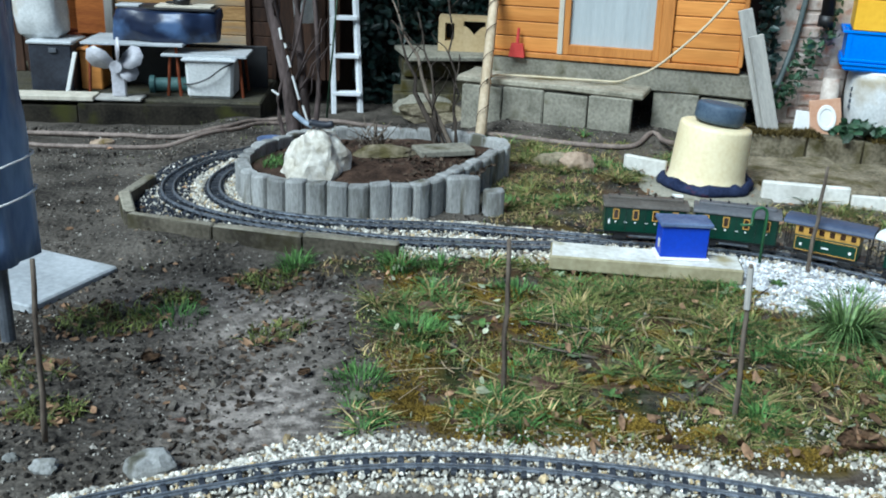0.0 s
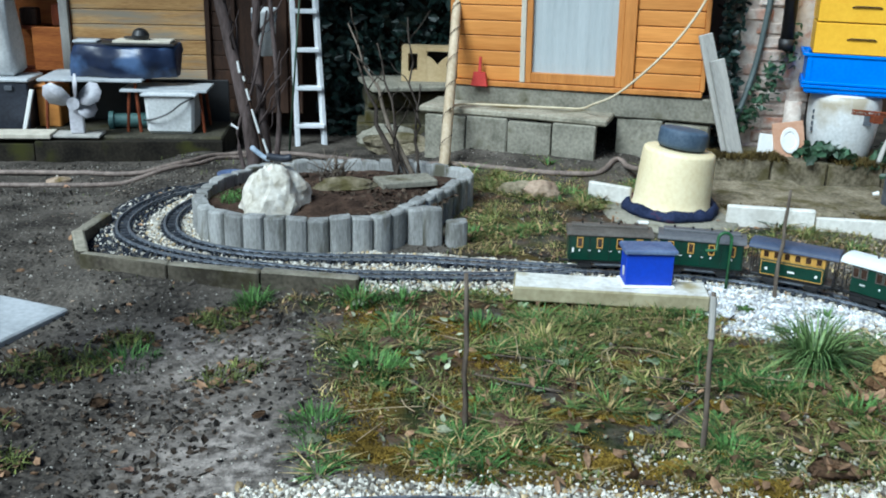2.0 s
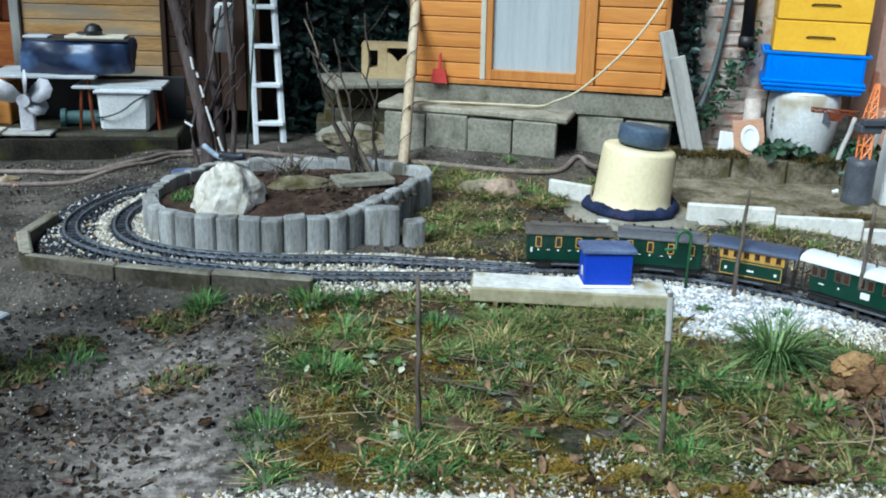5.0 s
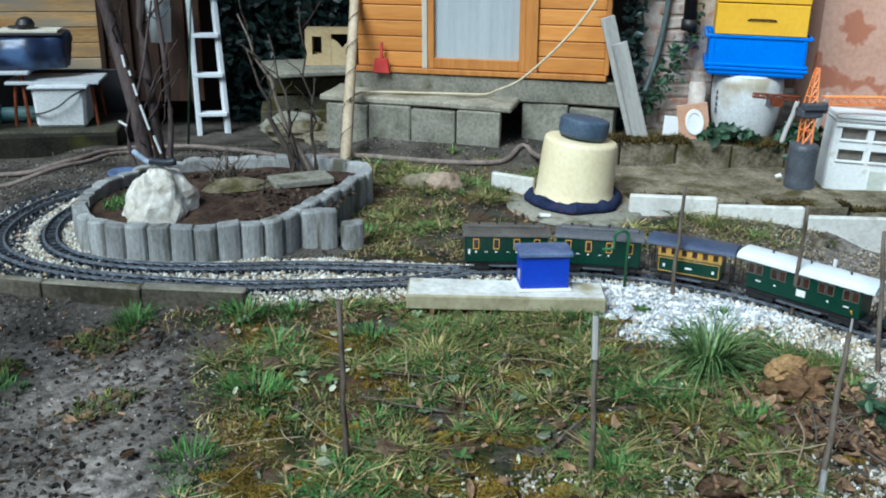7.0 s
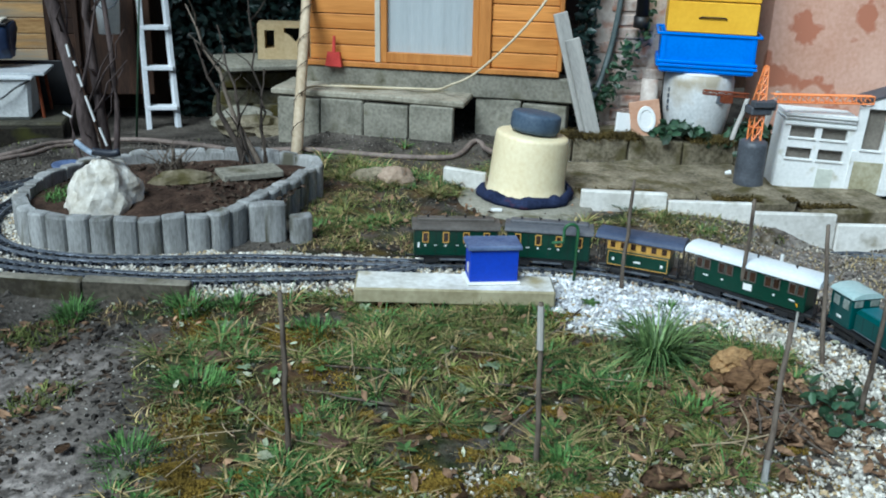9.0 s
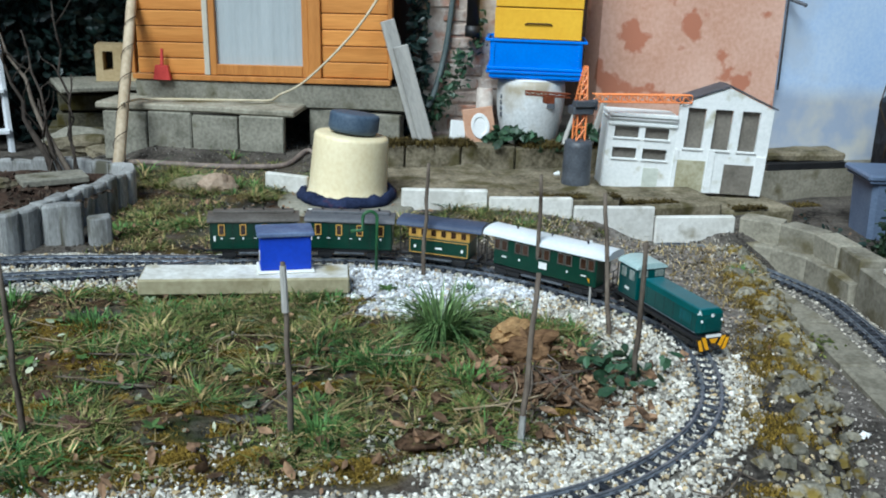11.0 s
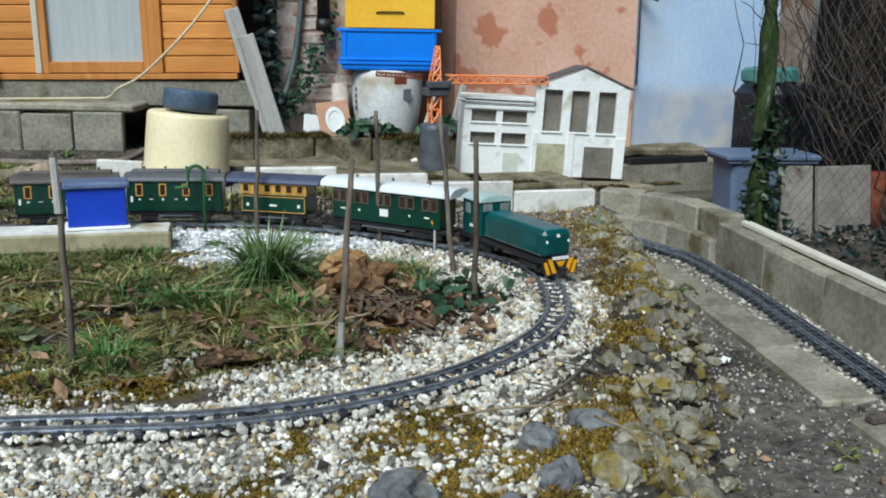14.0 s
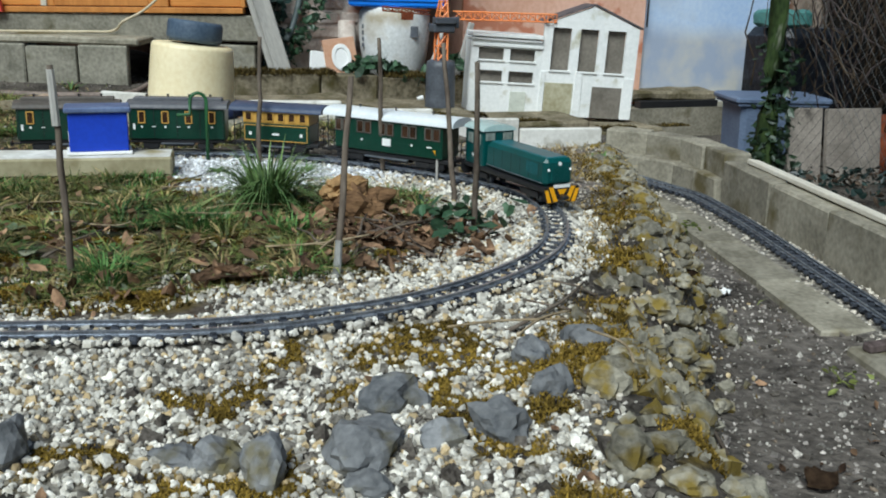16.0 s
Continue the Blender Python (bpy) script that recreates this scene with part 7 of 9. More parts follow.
for s in (-1, 1):
    for k in range(-14, 34):
        u0 = k * 0.06
        pts = [(u0 + s * q * 0.06 if s > 0 else u0 + (26 - q) * 0.06, -0.3 + q * 0.06) for q in range(27)]
        pts = [p for p in pts if 0 <= p[0] <= 1.9]
        if len(pts) > 1:
            f = lambda p: (3.98 - 0.32 * p[0] / 1.9, 3.66 - p[0], p[1])
            bm = bmesh.new()
            rod(bm, f(pts[0]), f(pts[-1]), 0.0009, n=4)
            part("wire", bm, FWIRE, fence)
for u in (0.95, 1.9):
    bm = bmesh.new()
    rod(bm, (3.98 - 0.32 * u / 1.9, 3.66 - u, -0.35), (3.98 - 0.32 * u / 1.9, 3.66 - u, 1.4), 0.016, n=10)
    part("fence_post", bm, DARKGREY, fence)

bm = bmesh.new()
box(bm, (0, 0, 0), (0.022, 1.06, 0.02), bevel=0.004)
solo("white_lath", bm, CREAMLATH, "white lath lying on the block wall", "lath", Matrix.Translation((3.055, 2.45, -0.066)) @ Matrix.Rotation(-0.268, 4, "Z"))
bm = bmesh.new()
box(bm, (0, 0, 0), (0.02, 1.04, 0.014), bevel=0.003)
solo("white_lath", bm, CREAMLATH, "grey lath lying beside the white one", "lath", Matrix.Translation((3.083, 2.46, -0.069)) @ Matrix.Rotation(-0.272, 4, "Z"))
for k, (x, y, w) in enumerate(((4.07, 3.62, 0.17), (4.31, 3.56, 0.3))):
    bm = bmesh.new()
    box(bm, (0, 0, 0.18), (w, 0.03, 0.36), bevel=0.004)
    solo("wooden_panel", bm, PANELWOOD, "pale brown panel leaning behind the fence", "panel", Matrix.Translation((x, y, -0.34)) @ Matrix.Rotation(-0.2 + 0.1 * k, 4, "Z") @ Matrix.Rotation(-0.15, 4, "X"), "panels behind the fence")
bm = bmesh.new()
rod(bm, (4.53, 3.6, -0.38), (4.53, 3.6, -0.02), 0.04, 0.04, n=14)
solo("red_can", bm, RUST, "red can behind the fence", "can", flat=False)
bm = bmesh.new()
box(bm, (4.96, 4.72, -0.02), (0.56, 0.4, 0.7), bevel=0.05)
bmesh.ops.subdivide_edges(bm, edges=bm.edges, cuts=4, use_grid_fill=True)
for v in bm.verts:
    v.co += Vector((1, 1, 0.6)) * 0.02 * noise.noise(v.co * 5)
solo("covered_stand", bm, DARKSHEET, "stand wrapped in a dark sheet behind the fence", "covered stand")
bm = bmesh.new()
box(bm, (4.78, 4.7, 0.38), (0.26, 0.22, 0.1), bevel=0.02)
bmesh.ops.subdivide_edges(bm, edges=bm.edges, cuts=3, use_grid_fill=True)
for v in bm.verts:
    v.co += 0.02 * noise.noise_vector(v.co * 9)
solo("teal_box", bm, mat("teal plastic", (0.05, 0.16, 0.15), (0.1, 0.25, 0.23), 8, 60, 0.5), "teal box on the covered stand", "box")
bm = bmesh.new()
box(bm, (0.13, 0, 0), (0.28, 0.028, 0.022), bevel=0.004)
for v in bm.verts:
    v.co += 0.004 * noise.noise_vector(v.co * 20)
solo("dark_stick", bm, BARK, "dark piece of wood across the strip joint", "stick", Matrix.Translation((2.46, 1.625, -0.212)))

# ---- left: sheet-covered post and slab ----
bm = bmesh.new()
n = 28
rows = []
for k in range(24):
    z = 0.26 + 1.3 * k / 23
    rows.append([bm.verts.new(((0.1 + 0.012 * math.sin(5 * a * 6.283 / n + k * 0.3) + 0.01 * noise.noise(Vector((a * 0.9, k * 0.25, 0)))) * math.cos(a * 6.283 / n), (0.12 + 0.012 * math.sin(4 * a * 6.283 / n - k * 0.2)) * math.sin(a * 6.283 / n), z)) for a in range(n)])
for lo, hi in zip(rows, rows[1:]):
    for a in range(n):
        bm.faces.new((lo[a], lo[(a + 1) % n], hi[(a + 1) % n], hi[a]))
bm.faces.new(rows[0][::-1])
bm.faces.new(rows[-1])
par = thing("covered_parasol", "closed parasol wrapped in blue plastic sheet", "parasol", Matrix.Translation((-1.165, 2.5, -0.05)))
part("cover", bm, PALEFOIL, par, "creased blue plastic cover", flat=False)
bm = bmesh.new()
rod(bm, (0, 0, 0.0), (0, 0, 0.3), 0.02, n=12)
part("pole", bm, DARKGREY, par)
for z in (0.42, 0.52):
    bm = bmesh.new()
    tube(bm, [(0.117 * math.cos(a * 0.5), 0.137 * math.sin(a * 0.5), z + 0.03 * math.cos(a * 0.5)) for a in range(14)], 0.003, 5)
    part("string", bm, BRIGHTWHITE, par, "white string tied round")
bm = bmesh.new()
box(bm, (0, 0, 0), (0.45, 0.4, 0.035), bevel=0.006)
solo("paving_slab", bm, GREYSLAB, "pale grey paving slab lying on the soil", "paving slab", Matrix.Translation((-1.32, 3.05, -0.082)) @ Matrix.Rotation(-0.45, 4, "Z"))


def shepherd_hook(x, y):
    """Green bent wire signal by the track."""
    bm = bmesh.new()
    tube(bm, [(0.0, 0, -0.03), (0.0, 0, 0.19)] + [(-0.025 + 0.025 * math.cos(a), 0, 0.19 + 0.025 * math.sin(a)) for a in [0.4 * k for k in range(1, 8)]] + [(-0.05, 0, 0.15), (-0.09, 0, 0.148)], 0.006, 6)
    solo("wire_hook", bm, mat("green coated wire", (0.02, 0.09, 0.03), (0.04, 0.14, 0.05), 20, 90, 0.5), "green bent wire hook beside the track", "wire hook", Matrix.Translation((x, y, -0.02)), flat=False)


shepherd_hook(1.26, 3.185)


def track_sign(x, y, m, label):
    s = thing("track_sign", label, "track sign", Matrix.Translation((x, y, -0.03)))
    bm = bmesh.new()
    rod(bm, (0, 0, -0.02), (0, 0, 0.08), 0.004)
    part("post", bm, GREYWOOD, s)
    bm = bmesh.new()
    prism(bm, [(-0.014, 0.1), (0.014, 0.1), (0, 0.07)], -0.003, 0.003)
    part("plate", bm, m, s)


track_sign(1.85, 2.72, STRIPE, "small yellow triangular track sign on a post")
bm = bmesh.new()
rod(bm, (0, 0, -0.02), (0, 0, 0.07), 0.008, 0.007)
solo("white_peg", bm, BRIGHTWHITE, "small white peg in the gravel", "peg", Matrix.Translation((2.12, 3.3, -0.06)))

bm = bmesh.new()
tube(bm, [(4.212, 5.21, 0.838), (4.264, 5.12, 0.805)], 0.011, 8)
box(bm, (4.215, 5.215, 0.905), (0.03, 0.02, 0.06), bevel=0.004)
solo("wall_bracket", bm, DARKGREY, "dark iron bracket on the corner of the blue wall", "bracket")
bm = bmesh.new()
tube(bm, [(4.196, 5.2, 2.1), (4.194, 5.2, 1.0), (4.197, 5.2, 0.3)], 0.006, 6)
solo("wall_cable", bm, DARKGREY, "grey cable running down between the walls", "cable", flat=False)
bm = bmesh.new()
bmesh.ops.create_grid(bm, x_segments=6, y_segments=4, size=0.5)
for v in bm.verts:
    v.co = Vector((v.co.x * 0.045, v.co.y * 0.024, 0.008 + 0.014 * noise.noise(v.co * 4)))
bmesh.ops.solidify(bm, geom=bm.faces, thickness=0.002)
solo("plastic_scrap", bm, BRIGHTWHITE, "scrap of whitish plastic lying on the path", "scrap", Matrix.Translation((2.43, 2.097, -0.232)) @ Matrix.Rotation(0.4, 4, "Z"))

# small things lying about
bm = bmesh.new()
lathe(bm, [(0.014, 0), (0.019, 0.045), (0.021, 0.046), (0.017, 0.044), (0.012, 0.004)], 16)
solo("plastic_cup", bm, BRIGHTWHITE, "small white plastic cup lying on the terrace", "cup", Matrix.Translation((2.441, 4.448, 0.0)) @ Matrix.Rotation(1.4, 4, "Y") @ Matrix.Scale(0.6, 4), flat=False)
bm = bmesh.new()
lathe(bm, [(0.05, 0), (0.075, 0.012), (0.08, 0.028), (0.073, 0.028), (0.05, 0.01)], 24)
solo("shallow_bowl", bm, BOXLID, "shallow blue grey bowl lying behind the rock", "bowl", Matrix.Translation((-0.742, 5.041, float(ground_z(-0.742, 5.041)) - 0.002)), flat=False)
bm = bmesh.new()
rod(bm, (-0.521, 5.916, -0.2), (-0.427, 5.916, 0.878), 0.007, 0.005, n=8)
solo("garden_cane", bm, mat("dark green coated cane", (0.012, 0.035, 0.018), (0.03, 0.07, 0.035), 20, 90, 0.5, 0.1), "thin dark green garden cane by the ladder", "cane", flat=False)
bm = bmesh.new()
rod(bm, (2.243, 5.24, 0.62), (2.243, 5.24, 2.1), 0.035, n=16)
rod(bm, (2.243, 5.24, 0.6), (2.243, 5.24, 0.66), 0.042, n=16)
solo("downpipe", bm, BLACK, "black downpipe on the brick wall beside the hive boxes", "pipe", flat=False)
boulder("soil_stone", Matrix.Translation((-1.612, 5.048, float(ground_z(-1.612, 5.048)))), (0.07, 0.04, 0.03), TERRACOTTA, "pale reddish stone lying on the soil", "stone", 361, "stones on the soil")
# ---- stones, gravel, grass and leaves ----
SOILPEBBLE = mat("earthy pebble", (0.08, 0.072, 0.062), (0.46, 0.43, 0.38), 40, 160, 0.85, 0.2, vary=0.7)
TANTWIG = mat("tan bare twig", (0.02, 0.015, 0.011), (0.085, 0.062, 0.042), 14, 90, 0.85, 0.3, vary=0.4)
DARKIVY = mat("dark ivy leaf", (0.012, 0.028, 0.014), (0.035, 0.065, 0.03), 20, 90, 0.45, 0.1, vary=0.5)
LITTER = mat("leaf crumbs", (0.07, 0.05, 0.035), (0.3, 0.24, 0.18), 40, 160, 0.9, 0.2, vary=0.6)
LITTERDARK = mat("rotting leaf", (0.02, 0.014, 0.01), (0.11, 0.08, 0.058), 9, 60, 0.85, 0.2, vary=0.6)
OLDMOSS = mat("dark brown moss", (0.022, 0.016, 0.006), (0.13, 0.095, 0.03), 9, 120, 0.95, 0.4, vary=0.5)
PINKLEAF = mat("pinkish brown leaf", (0.13, 0.075, 0.055), (0.34, 0.22, 0.17), 9, 60, 0.8, 0.3, vary=0.3)
WEEDLEAF = mat("green weed leaf", (0.03, 0.07, 0.018), (0.13, 0.22, 0.06), 20, 90, 0.5, 0.1, vary=0.35)
PALEWEED = mat("pale grey green weed leaf", (0.12, 0.17, 0.09), (0.3, 0.36, 0.22), 20, 90, 0.6, 0.1, vary=0.3)
STEM = mat("pale dry stem", (0.22, 0.16, 0.09), (0.46, 0.37, 0.24), 20, 90, 0.8, 0.2, vary=0.3)
DARKCLOD = mat("dark damp clod", (0.008, 0.007, 0.006), (0.04, 0.035, 0.03), 30, 160, 0.95, 0.4, vary=0.5)
CRUMB = mat("soil crumb", (0.028, 0.023, 0.019), (0.13, 0.115, 0.098), 40, 160, 0.95, 0.5, vary=0.55)


def spread(n, x0, x1, y0, y1, keep):
    """About n places of the plan where keep() gives a chance."""
    x, y = rng.uniform(x0, x1, n), rng.uniform(y0, y1, n)
    ok = rng.uniform(0, 1, n) < keep(x, y)
    return x[ok], y[ok]


_gz = GZ


def height(x, y):
    """The height of the ground sheet."""
    i = np.clip(np.searchsorted(gx, x) - 1, 0, len(gx) - 2)
    j = np.clip(np.searchsorted(gy, y) - 1, 0, len(gy) - 2)
    u, v = (x - gx[i]) / (gx[i + 1] - gx[i]), (y - gy[j]) / (gy[j + 1] - gy[j])
    return (_gz[i, j] * (1 - u) + _gz[i + 1, j] * u) * (1 - v) + (_gz[i, j + 1] * (1 - u) + _gz[i + 1, j + 1] * u) * v


def lay(x, y, up=0.0):
    return np.stack([x, y, height(x, y) + up], 1)


def beside(lo, hi, line):
    def keep(x, y):
        d = near(line, x, y)
        return ((d > lo) & (d < hi)) * 1.0
    return keep


def ballast_keep(x, y):
    d = np.minimum(near(main_line, x, y), near(branch_line, x, y))
    hem = 0.125 + 0.035 * value_noise(x, y, 0.15, 12)
    return np.clip((d < hem) * 1.0 + 0.95 * gravel_patch(x, y) * (d > 0.045), 0, 1) * (1 - 0.8 * moss_at(x, y))


def not_built(x, y):
    d = np.minimum(near(main_line, x, y), near(branch_line, x, y))
    ring_in = ((x + 0.17) / 0.52) ** 2 + ((y - 4.05) / 0.44) ** 2 < 1
    return (d > 0.05) & ~ring_in


x, y = spread(174000, -1.15, 2.2, 0.65, 4.6, ballast_keep)
ok = ~(((x + 0.17) / 0.5) ** 2 + ((y - 4.05) / 0.42) ** 2 < 1)
x, y = x[ok], y[ok]
d = np.minimum(near(main_line, x, y), near(branch_line, x, y))
bend = ((x < 0.5) & (y > 3.1) & (d < 0.04)) | ((x < -0.62) & (y > 3.1) & (near(main_line, x, y) > 0.1) & (near(branch_line, x, y) > 0.045))
ok = ~bend | (rng.uniform(0, 1, len(x)) < 0.16)
x, y, d = x[ok], y[ok], d[ok]
size = rng.uniform(0.0032, 0.0075, len(x)) * np.where(d < 0.045, 0.8, 1.0) * np.where(rng.uniform(0, 1, len(x)) > 0.94, 1.7, 1.0)
places = lay(x, y, 0.003) + np.stack([0 * x, 0 * x, np.where(d < 0.052, np.where(y < 2.5, 0.009, 0.004), 0.0)], 1)
kind_of = rng.uniform(0, 1, len(x)) + 0.12 * value_noise(x, y, 0.12, 14) + 0.1 * (x > 1.0) * (y < 1.7)
for name, sel, m, label in (("ballast_gravel", kind_of < 0.74, BALLAST, "white crushed gravel round the track"), ("ochre_gravel", (kind_of >= 0.74) & (kind_of < 0.9), OCHREGRAVEL, "ochre stained gravel among the white"), ("grey_gravel", kind_of >= 0.9, DARKGRAVEL, "grey gravel among the white")):
    pebbles(name, places[sel], size[sel], m, label, "gravel", 0.7, rounded=True)

x, y = spread(3600, 1.05, 1.85, 2.72, 3.3, lambda x, y: inside_loop(x, y) * (near(main_line, x, y) > 0.05) * ramp01(x, 1.09, 1.15) * ramp01(y + 0.05 * value_noise(x, y, 0.1, 10), 2.76, 2.84))
pebbles("white_gravel", lay(x, y, 0.006), rng.uniform(0.005, 0.011, len(x)), WHITEGRAVEL, "clean white crushed gravel inside the curve", "gravel", 0.7, rounded=True)

x, y = spread(26000, -1.15, 0.5, 3.1, 4.6, lambda x, y: 0.95 * (np.minimum(near(main_line, x, y), near(branch_line, x, y)) < 0.04) + 0.8 * (x < -0.62) * (near(main_line, x, y) > 0.1) * (near(branch_line, x, y) < 0.15))
pebbles("track_dirt", lay(x, y, 0.004), rng.uniform(0.003, 0.007, len(x)), TRACKDIRT, "dark blue grey grit between the rails", "grit", 0.6)
x, y = spread(9000, 2.0, 3.3, 0.6, 3.8, beside(0.0, 0.12, outer_line))
pebbles("outer_ballast", lay(x, y, 0.002) - np.array([0, 0, 0.004]), rng.uniform(0.004, 0.009, len(x)), PEBBLE, "greyish gravel of the outer track", "gravel")

x, y = spread(60000, -2.6, 3.6, 0.5, 5.8, lambda x, y: 0.2 + 0.7 * (x > bank(y)) * (y < 3.6) + 0.35 * (x < -0.1) * (y < 3.4))
ok = not_built(x, y)
pebbles("loose_pebbles", lay(x[ok], y[ok], 0.001), rng.uniform(0.0012, 0.0045, ok.sum()) * np.where(rng.uniform(0, 1, ok.sum()) > 0.97, 2.6, 1), SOILPEBBLE, "scattered small pebbles on the soil", "pebbles", 0.6)

x, y = spread(46000, -2.6, 3.2, 0.6, 5.9, lambda x, y: np.where(x > bank(y), 0.5, 0.9) * (lawn_at(x, y) < 0.5) * np.clip(0.45 + 0.9 * value_noise(x, y, 0.25, 63), 0.03, 1))
ok = not_built(x, y) & (np.minimum(near(main_line, x, y), near(branch_line, x, y)) > 0.12) & (near(outer_line, x, y) > 0.08)
pebbles("soil_crumbs", lay(x[ok], y[ok], 0.0), rng.uniform(0.003, 0.011, ok.sum()) * np.where(rng.uniform(0, 1, ok.sum()) > 0.97, 2.2, 1), CRUMB, "crumbled clods of dark garden soil", "soil", 0.6)

x, y = spread(5200, 1.3, 2.75, 0.6, 3.3, lambda x, y: np.exp(-((x - bank(y) + 0.06) / 0.11) ** 2))
pebbles("bank_rubble", lay(x, y, 0.005), rng.uniform(0.006, 0.02, len(x)), GREYSTONE, "small grey rubble on the bank", "rubble", 0.8)

STONES = ((1.217, 1.304, 0.1, 0.06), (1.13, 1.175, 0.135, 0.066), (1.318, 1.165, 0.088, 0.07), (1.241, 1.165, 0.066, 0.05), (0.716, 1.322, 0.07, 0.075), (0.909, 1.252, 0.066, 0.03), (0.962, 1.218, 0.072, 0.058), (1.005, 1.165, 0.074, 0.072), (1.114, 1.095, 0.06, 0.034), (1.447, 1.26, 0.076, 0.06), (1.486, 1.4, 0.074, 0.06), (1.623, 1.46, 0.08, 0.055))
# larger stones of the bank and of the gravel in front
r = random.Random(21)
k = 0
for yy in [0.55 + 0.075 * j for j in range(34)]:
    for o in (-0.16, -0.09, -0.02, 0.04, 0.09):
        if r.random() < (0.45 if yy > 2.1 else 0.65 if o > -0.05 or yy < 1.5 else 0.3):
            k += 1
            xx = float(bank(yy)) + o + r.uniform(-0.04, 0.04)
            w = r.uniform(0.03, 0.085) * (1.15 if yy < 1.6 else 0.9)
            z = float(height(np.array([xx]), np.array([yy + 0.01]))[0])
            boulder("bank_stone", Matrix.Translation((xx, yy + r.uniform(-0.03, 0.03), z - 0.004)) @ Matrix.Rotation(r.uniform(0, 6), 4, "Z"), (w, w * r.uniform(0.65, 0.95), w * r.uniform(0.5, 0.8)), GREYSTONE, "grey field stone of the bank, partly mossy", "stone", 100 + k, "stones of the bank", rough=0.2, detail=3)
for k, (xx, yy, w, h) in enumerate(STONES):
    z = float(height(np.array([xx]), np.array([yy]))[0])
    boulder("gravel_stone", Matrix.Translation((xx, yy, z - 0.004)) @ Matrix.Rotation(k * 1.1, 4, "Z"), (w, w * 0.72, h), BLUESTONE, "blue grey field stone lying in the gravel", "stone", 300 + k, "stones in the gravel", rough=0.19)
for k, (xx, yy, w) in enumerate(((-0.614, 1.885, 0.125), (-0.86, 1.89, 0.065), (-0.95, 1.93, 0.04))):
    z = float(height(np.array([xx]), np.array([yy]))[0])
    boulder("soil_stone", Matrix.Translation((xx, yy, z)), (w, w * 0.7, w * 0.6), PALISADE, "pale stone lying on the soil", "stone", 330 + k, "stones on the soil", rough=0.14)
boulder("tree_stump", Matrix.Translation((1.51, 2.42, -0.05)), (0.17, 0.13, 0.14), ROTWOOD, "rotten brown wood stump in the lawn", "stump", 350, rough=0.3, detail=4)
boulder("wood_chunk", Matrix.Translation((1.475, 2.42, 0.03)) @ Matrix.Rotation(0.5, 4, "Z"), (0.13, 0.08, 0.055), mat("split ochre wood", (0.22, 0.125, 0.05), (0.44, 0.28, 0.13), 9, 60, 0.8, 0.4, stretch=(1, 5, 5)), "split ochre wood piece on the stump", "wood piece", 351, rough=0.26, detail=4)
boulder("garden_stone", Matrix.Translation((0.81, 4.5, -0.05)), (0.16, 0.12, 0.13), TANSTONE, "brownish stone beside the tub", "stone", 352)
boulder("garden_stone", Matrix.Translation((0.7, 4.55, -0.05)), (0.2, 0.14, 0.1), MOSSY, "moss covered stone beside the tub", "stone", 353)

# moss
x, y = spread(900000, -0.1, 2.8, 0.95, 3.25, moss_at)
ok = not_built(x, y)
x, y = x[ok], y[ok]
blades("moss", lay(x, y, -0.001) + np.stack([0 * x, 0 * x, rng.uniform(0, 0.014, len(x)) * (x > bank(y) - 0.3)], 1), rng.uniform(0.004, 0.0105, len(x)), MOSS, "golden brown moss on gravel and bank", "moss", 0.0019, 0.9)
x, y = spread(90000, -0.1, 1.6, 1.95, 3.25, lambda x, y: ramp01(value_noise(x, y, 0.2, 58) + 0.4 * value_noise(x, y, 0.05, 59), 0.1, 0.5) * lawn_at(x, y))
blades("lawn_moss", lay(x, y, -0.001), rng.uniform(0.005, 0.013, len(x)), MOSS, "golden brown moss between the lawn grass", "moss", 0.0022, 0.9)

# grass: a thin sward, and clumps whose blades part outwards
x, y = spread(130000, -0.9, 2.6, 1.86, 5.05, lambda x, y: lawn_at(x, y) * np.clip(0.4 + 0.85 * value_noise(x, y, 0.16, 20) + 0.4 * value_noise(x, y, 0.05, 24), 0.03, 1))
ok = not_built(x, y) & ((x - 1.33) ** 2 + (y - 4.08) ** 2 > 0.13)
x, y = x[ok], y[ok]
dry = rng.uniform(0, 1, len(x)) < np.clip(0.4 + 0.4 * value_noise(x, y, 0.3, 21), 0.1, 0.9)
h = rng.uniform(0.014, 0.046, len(x)) * np.clip(0.6 + 0.55 * value_noise(x, y, 0.2, 22), 0.25, 1.2)
blades("lawn_grass", lay(x[~dry], y[~dry], -0.003), h[~dry], GRASS, "uneven green lawn grass", "grass", 0.0026, 1.1)
blades("dry_grass", lay(x[dry], y[dry], -0.003), h[dry], STRAW, "dry straw coloured grass among the lawn", "grass", 0.0023, 1.7)
cx, cy = spread(7000, -0.9, 2.6, 1.95, 5.05, lambda x, y: lawn_at(x, y) * np.clip(0.24 + 1.1 * value_noise(x, y, 0.19, 25) - 0.25 * ramp01(x, 1.25, 1.5), 0.0, 1))
ok = not_built(cx, cy) & ((cx - 1.33) ** 2 + (cy - 4.08) ** 2 > 0.1)
cx, cy = cx[ok], cy[ok]
m = len(cx)
per = 46
wide, high, fresh = rng.uniform(0.012, 0.032, m), rng.uniform(0.026, 0.066, m) * (1 + 0.4 * value_noise(cx, cy, 0.15, 27)), rng.uniform(0, 1, m) < np.clip(0.55 + 1.1 * value_noise(cx, cy, 0.22, 26), 0.05, 0.95)
turn = rng.uniform(0, 2 * math.pi, m * per)
q = np.sqrt(rng.uniform(0, 1, m * per)) * np.repeat(wide, per)
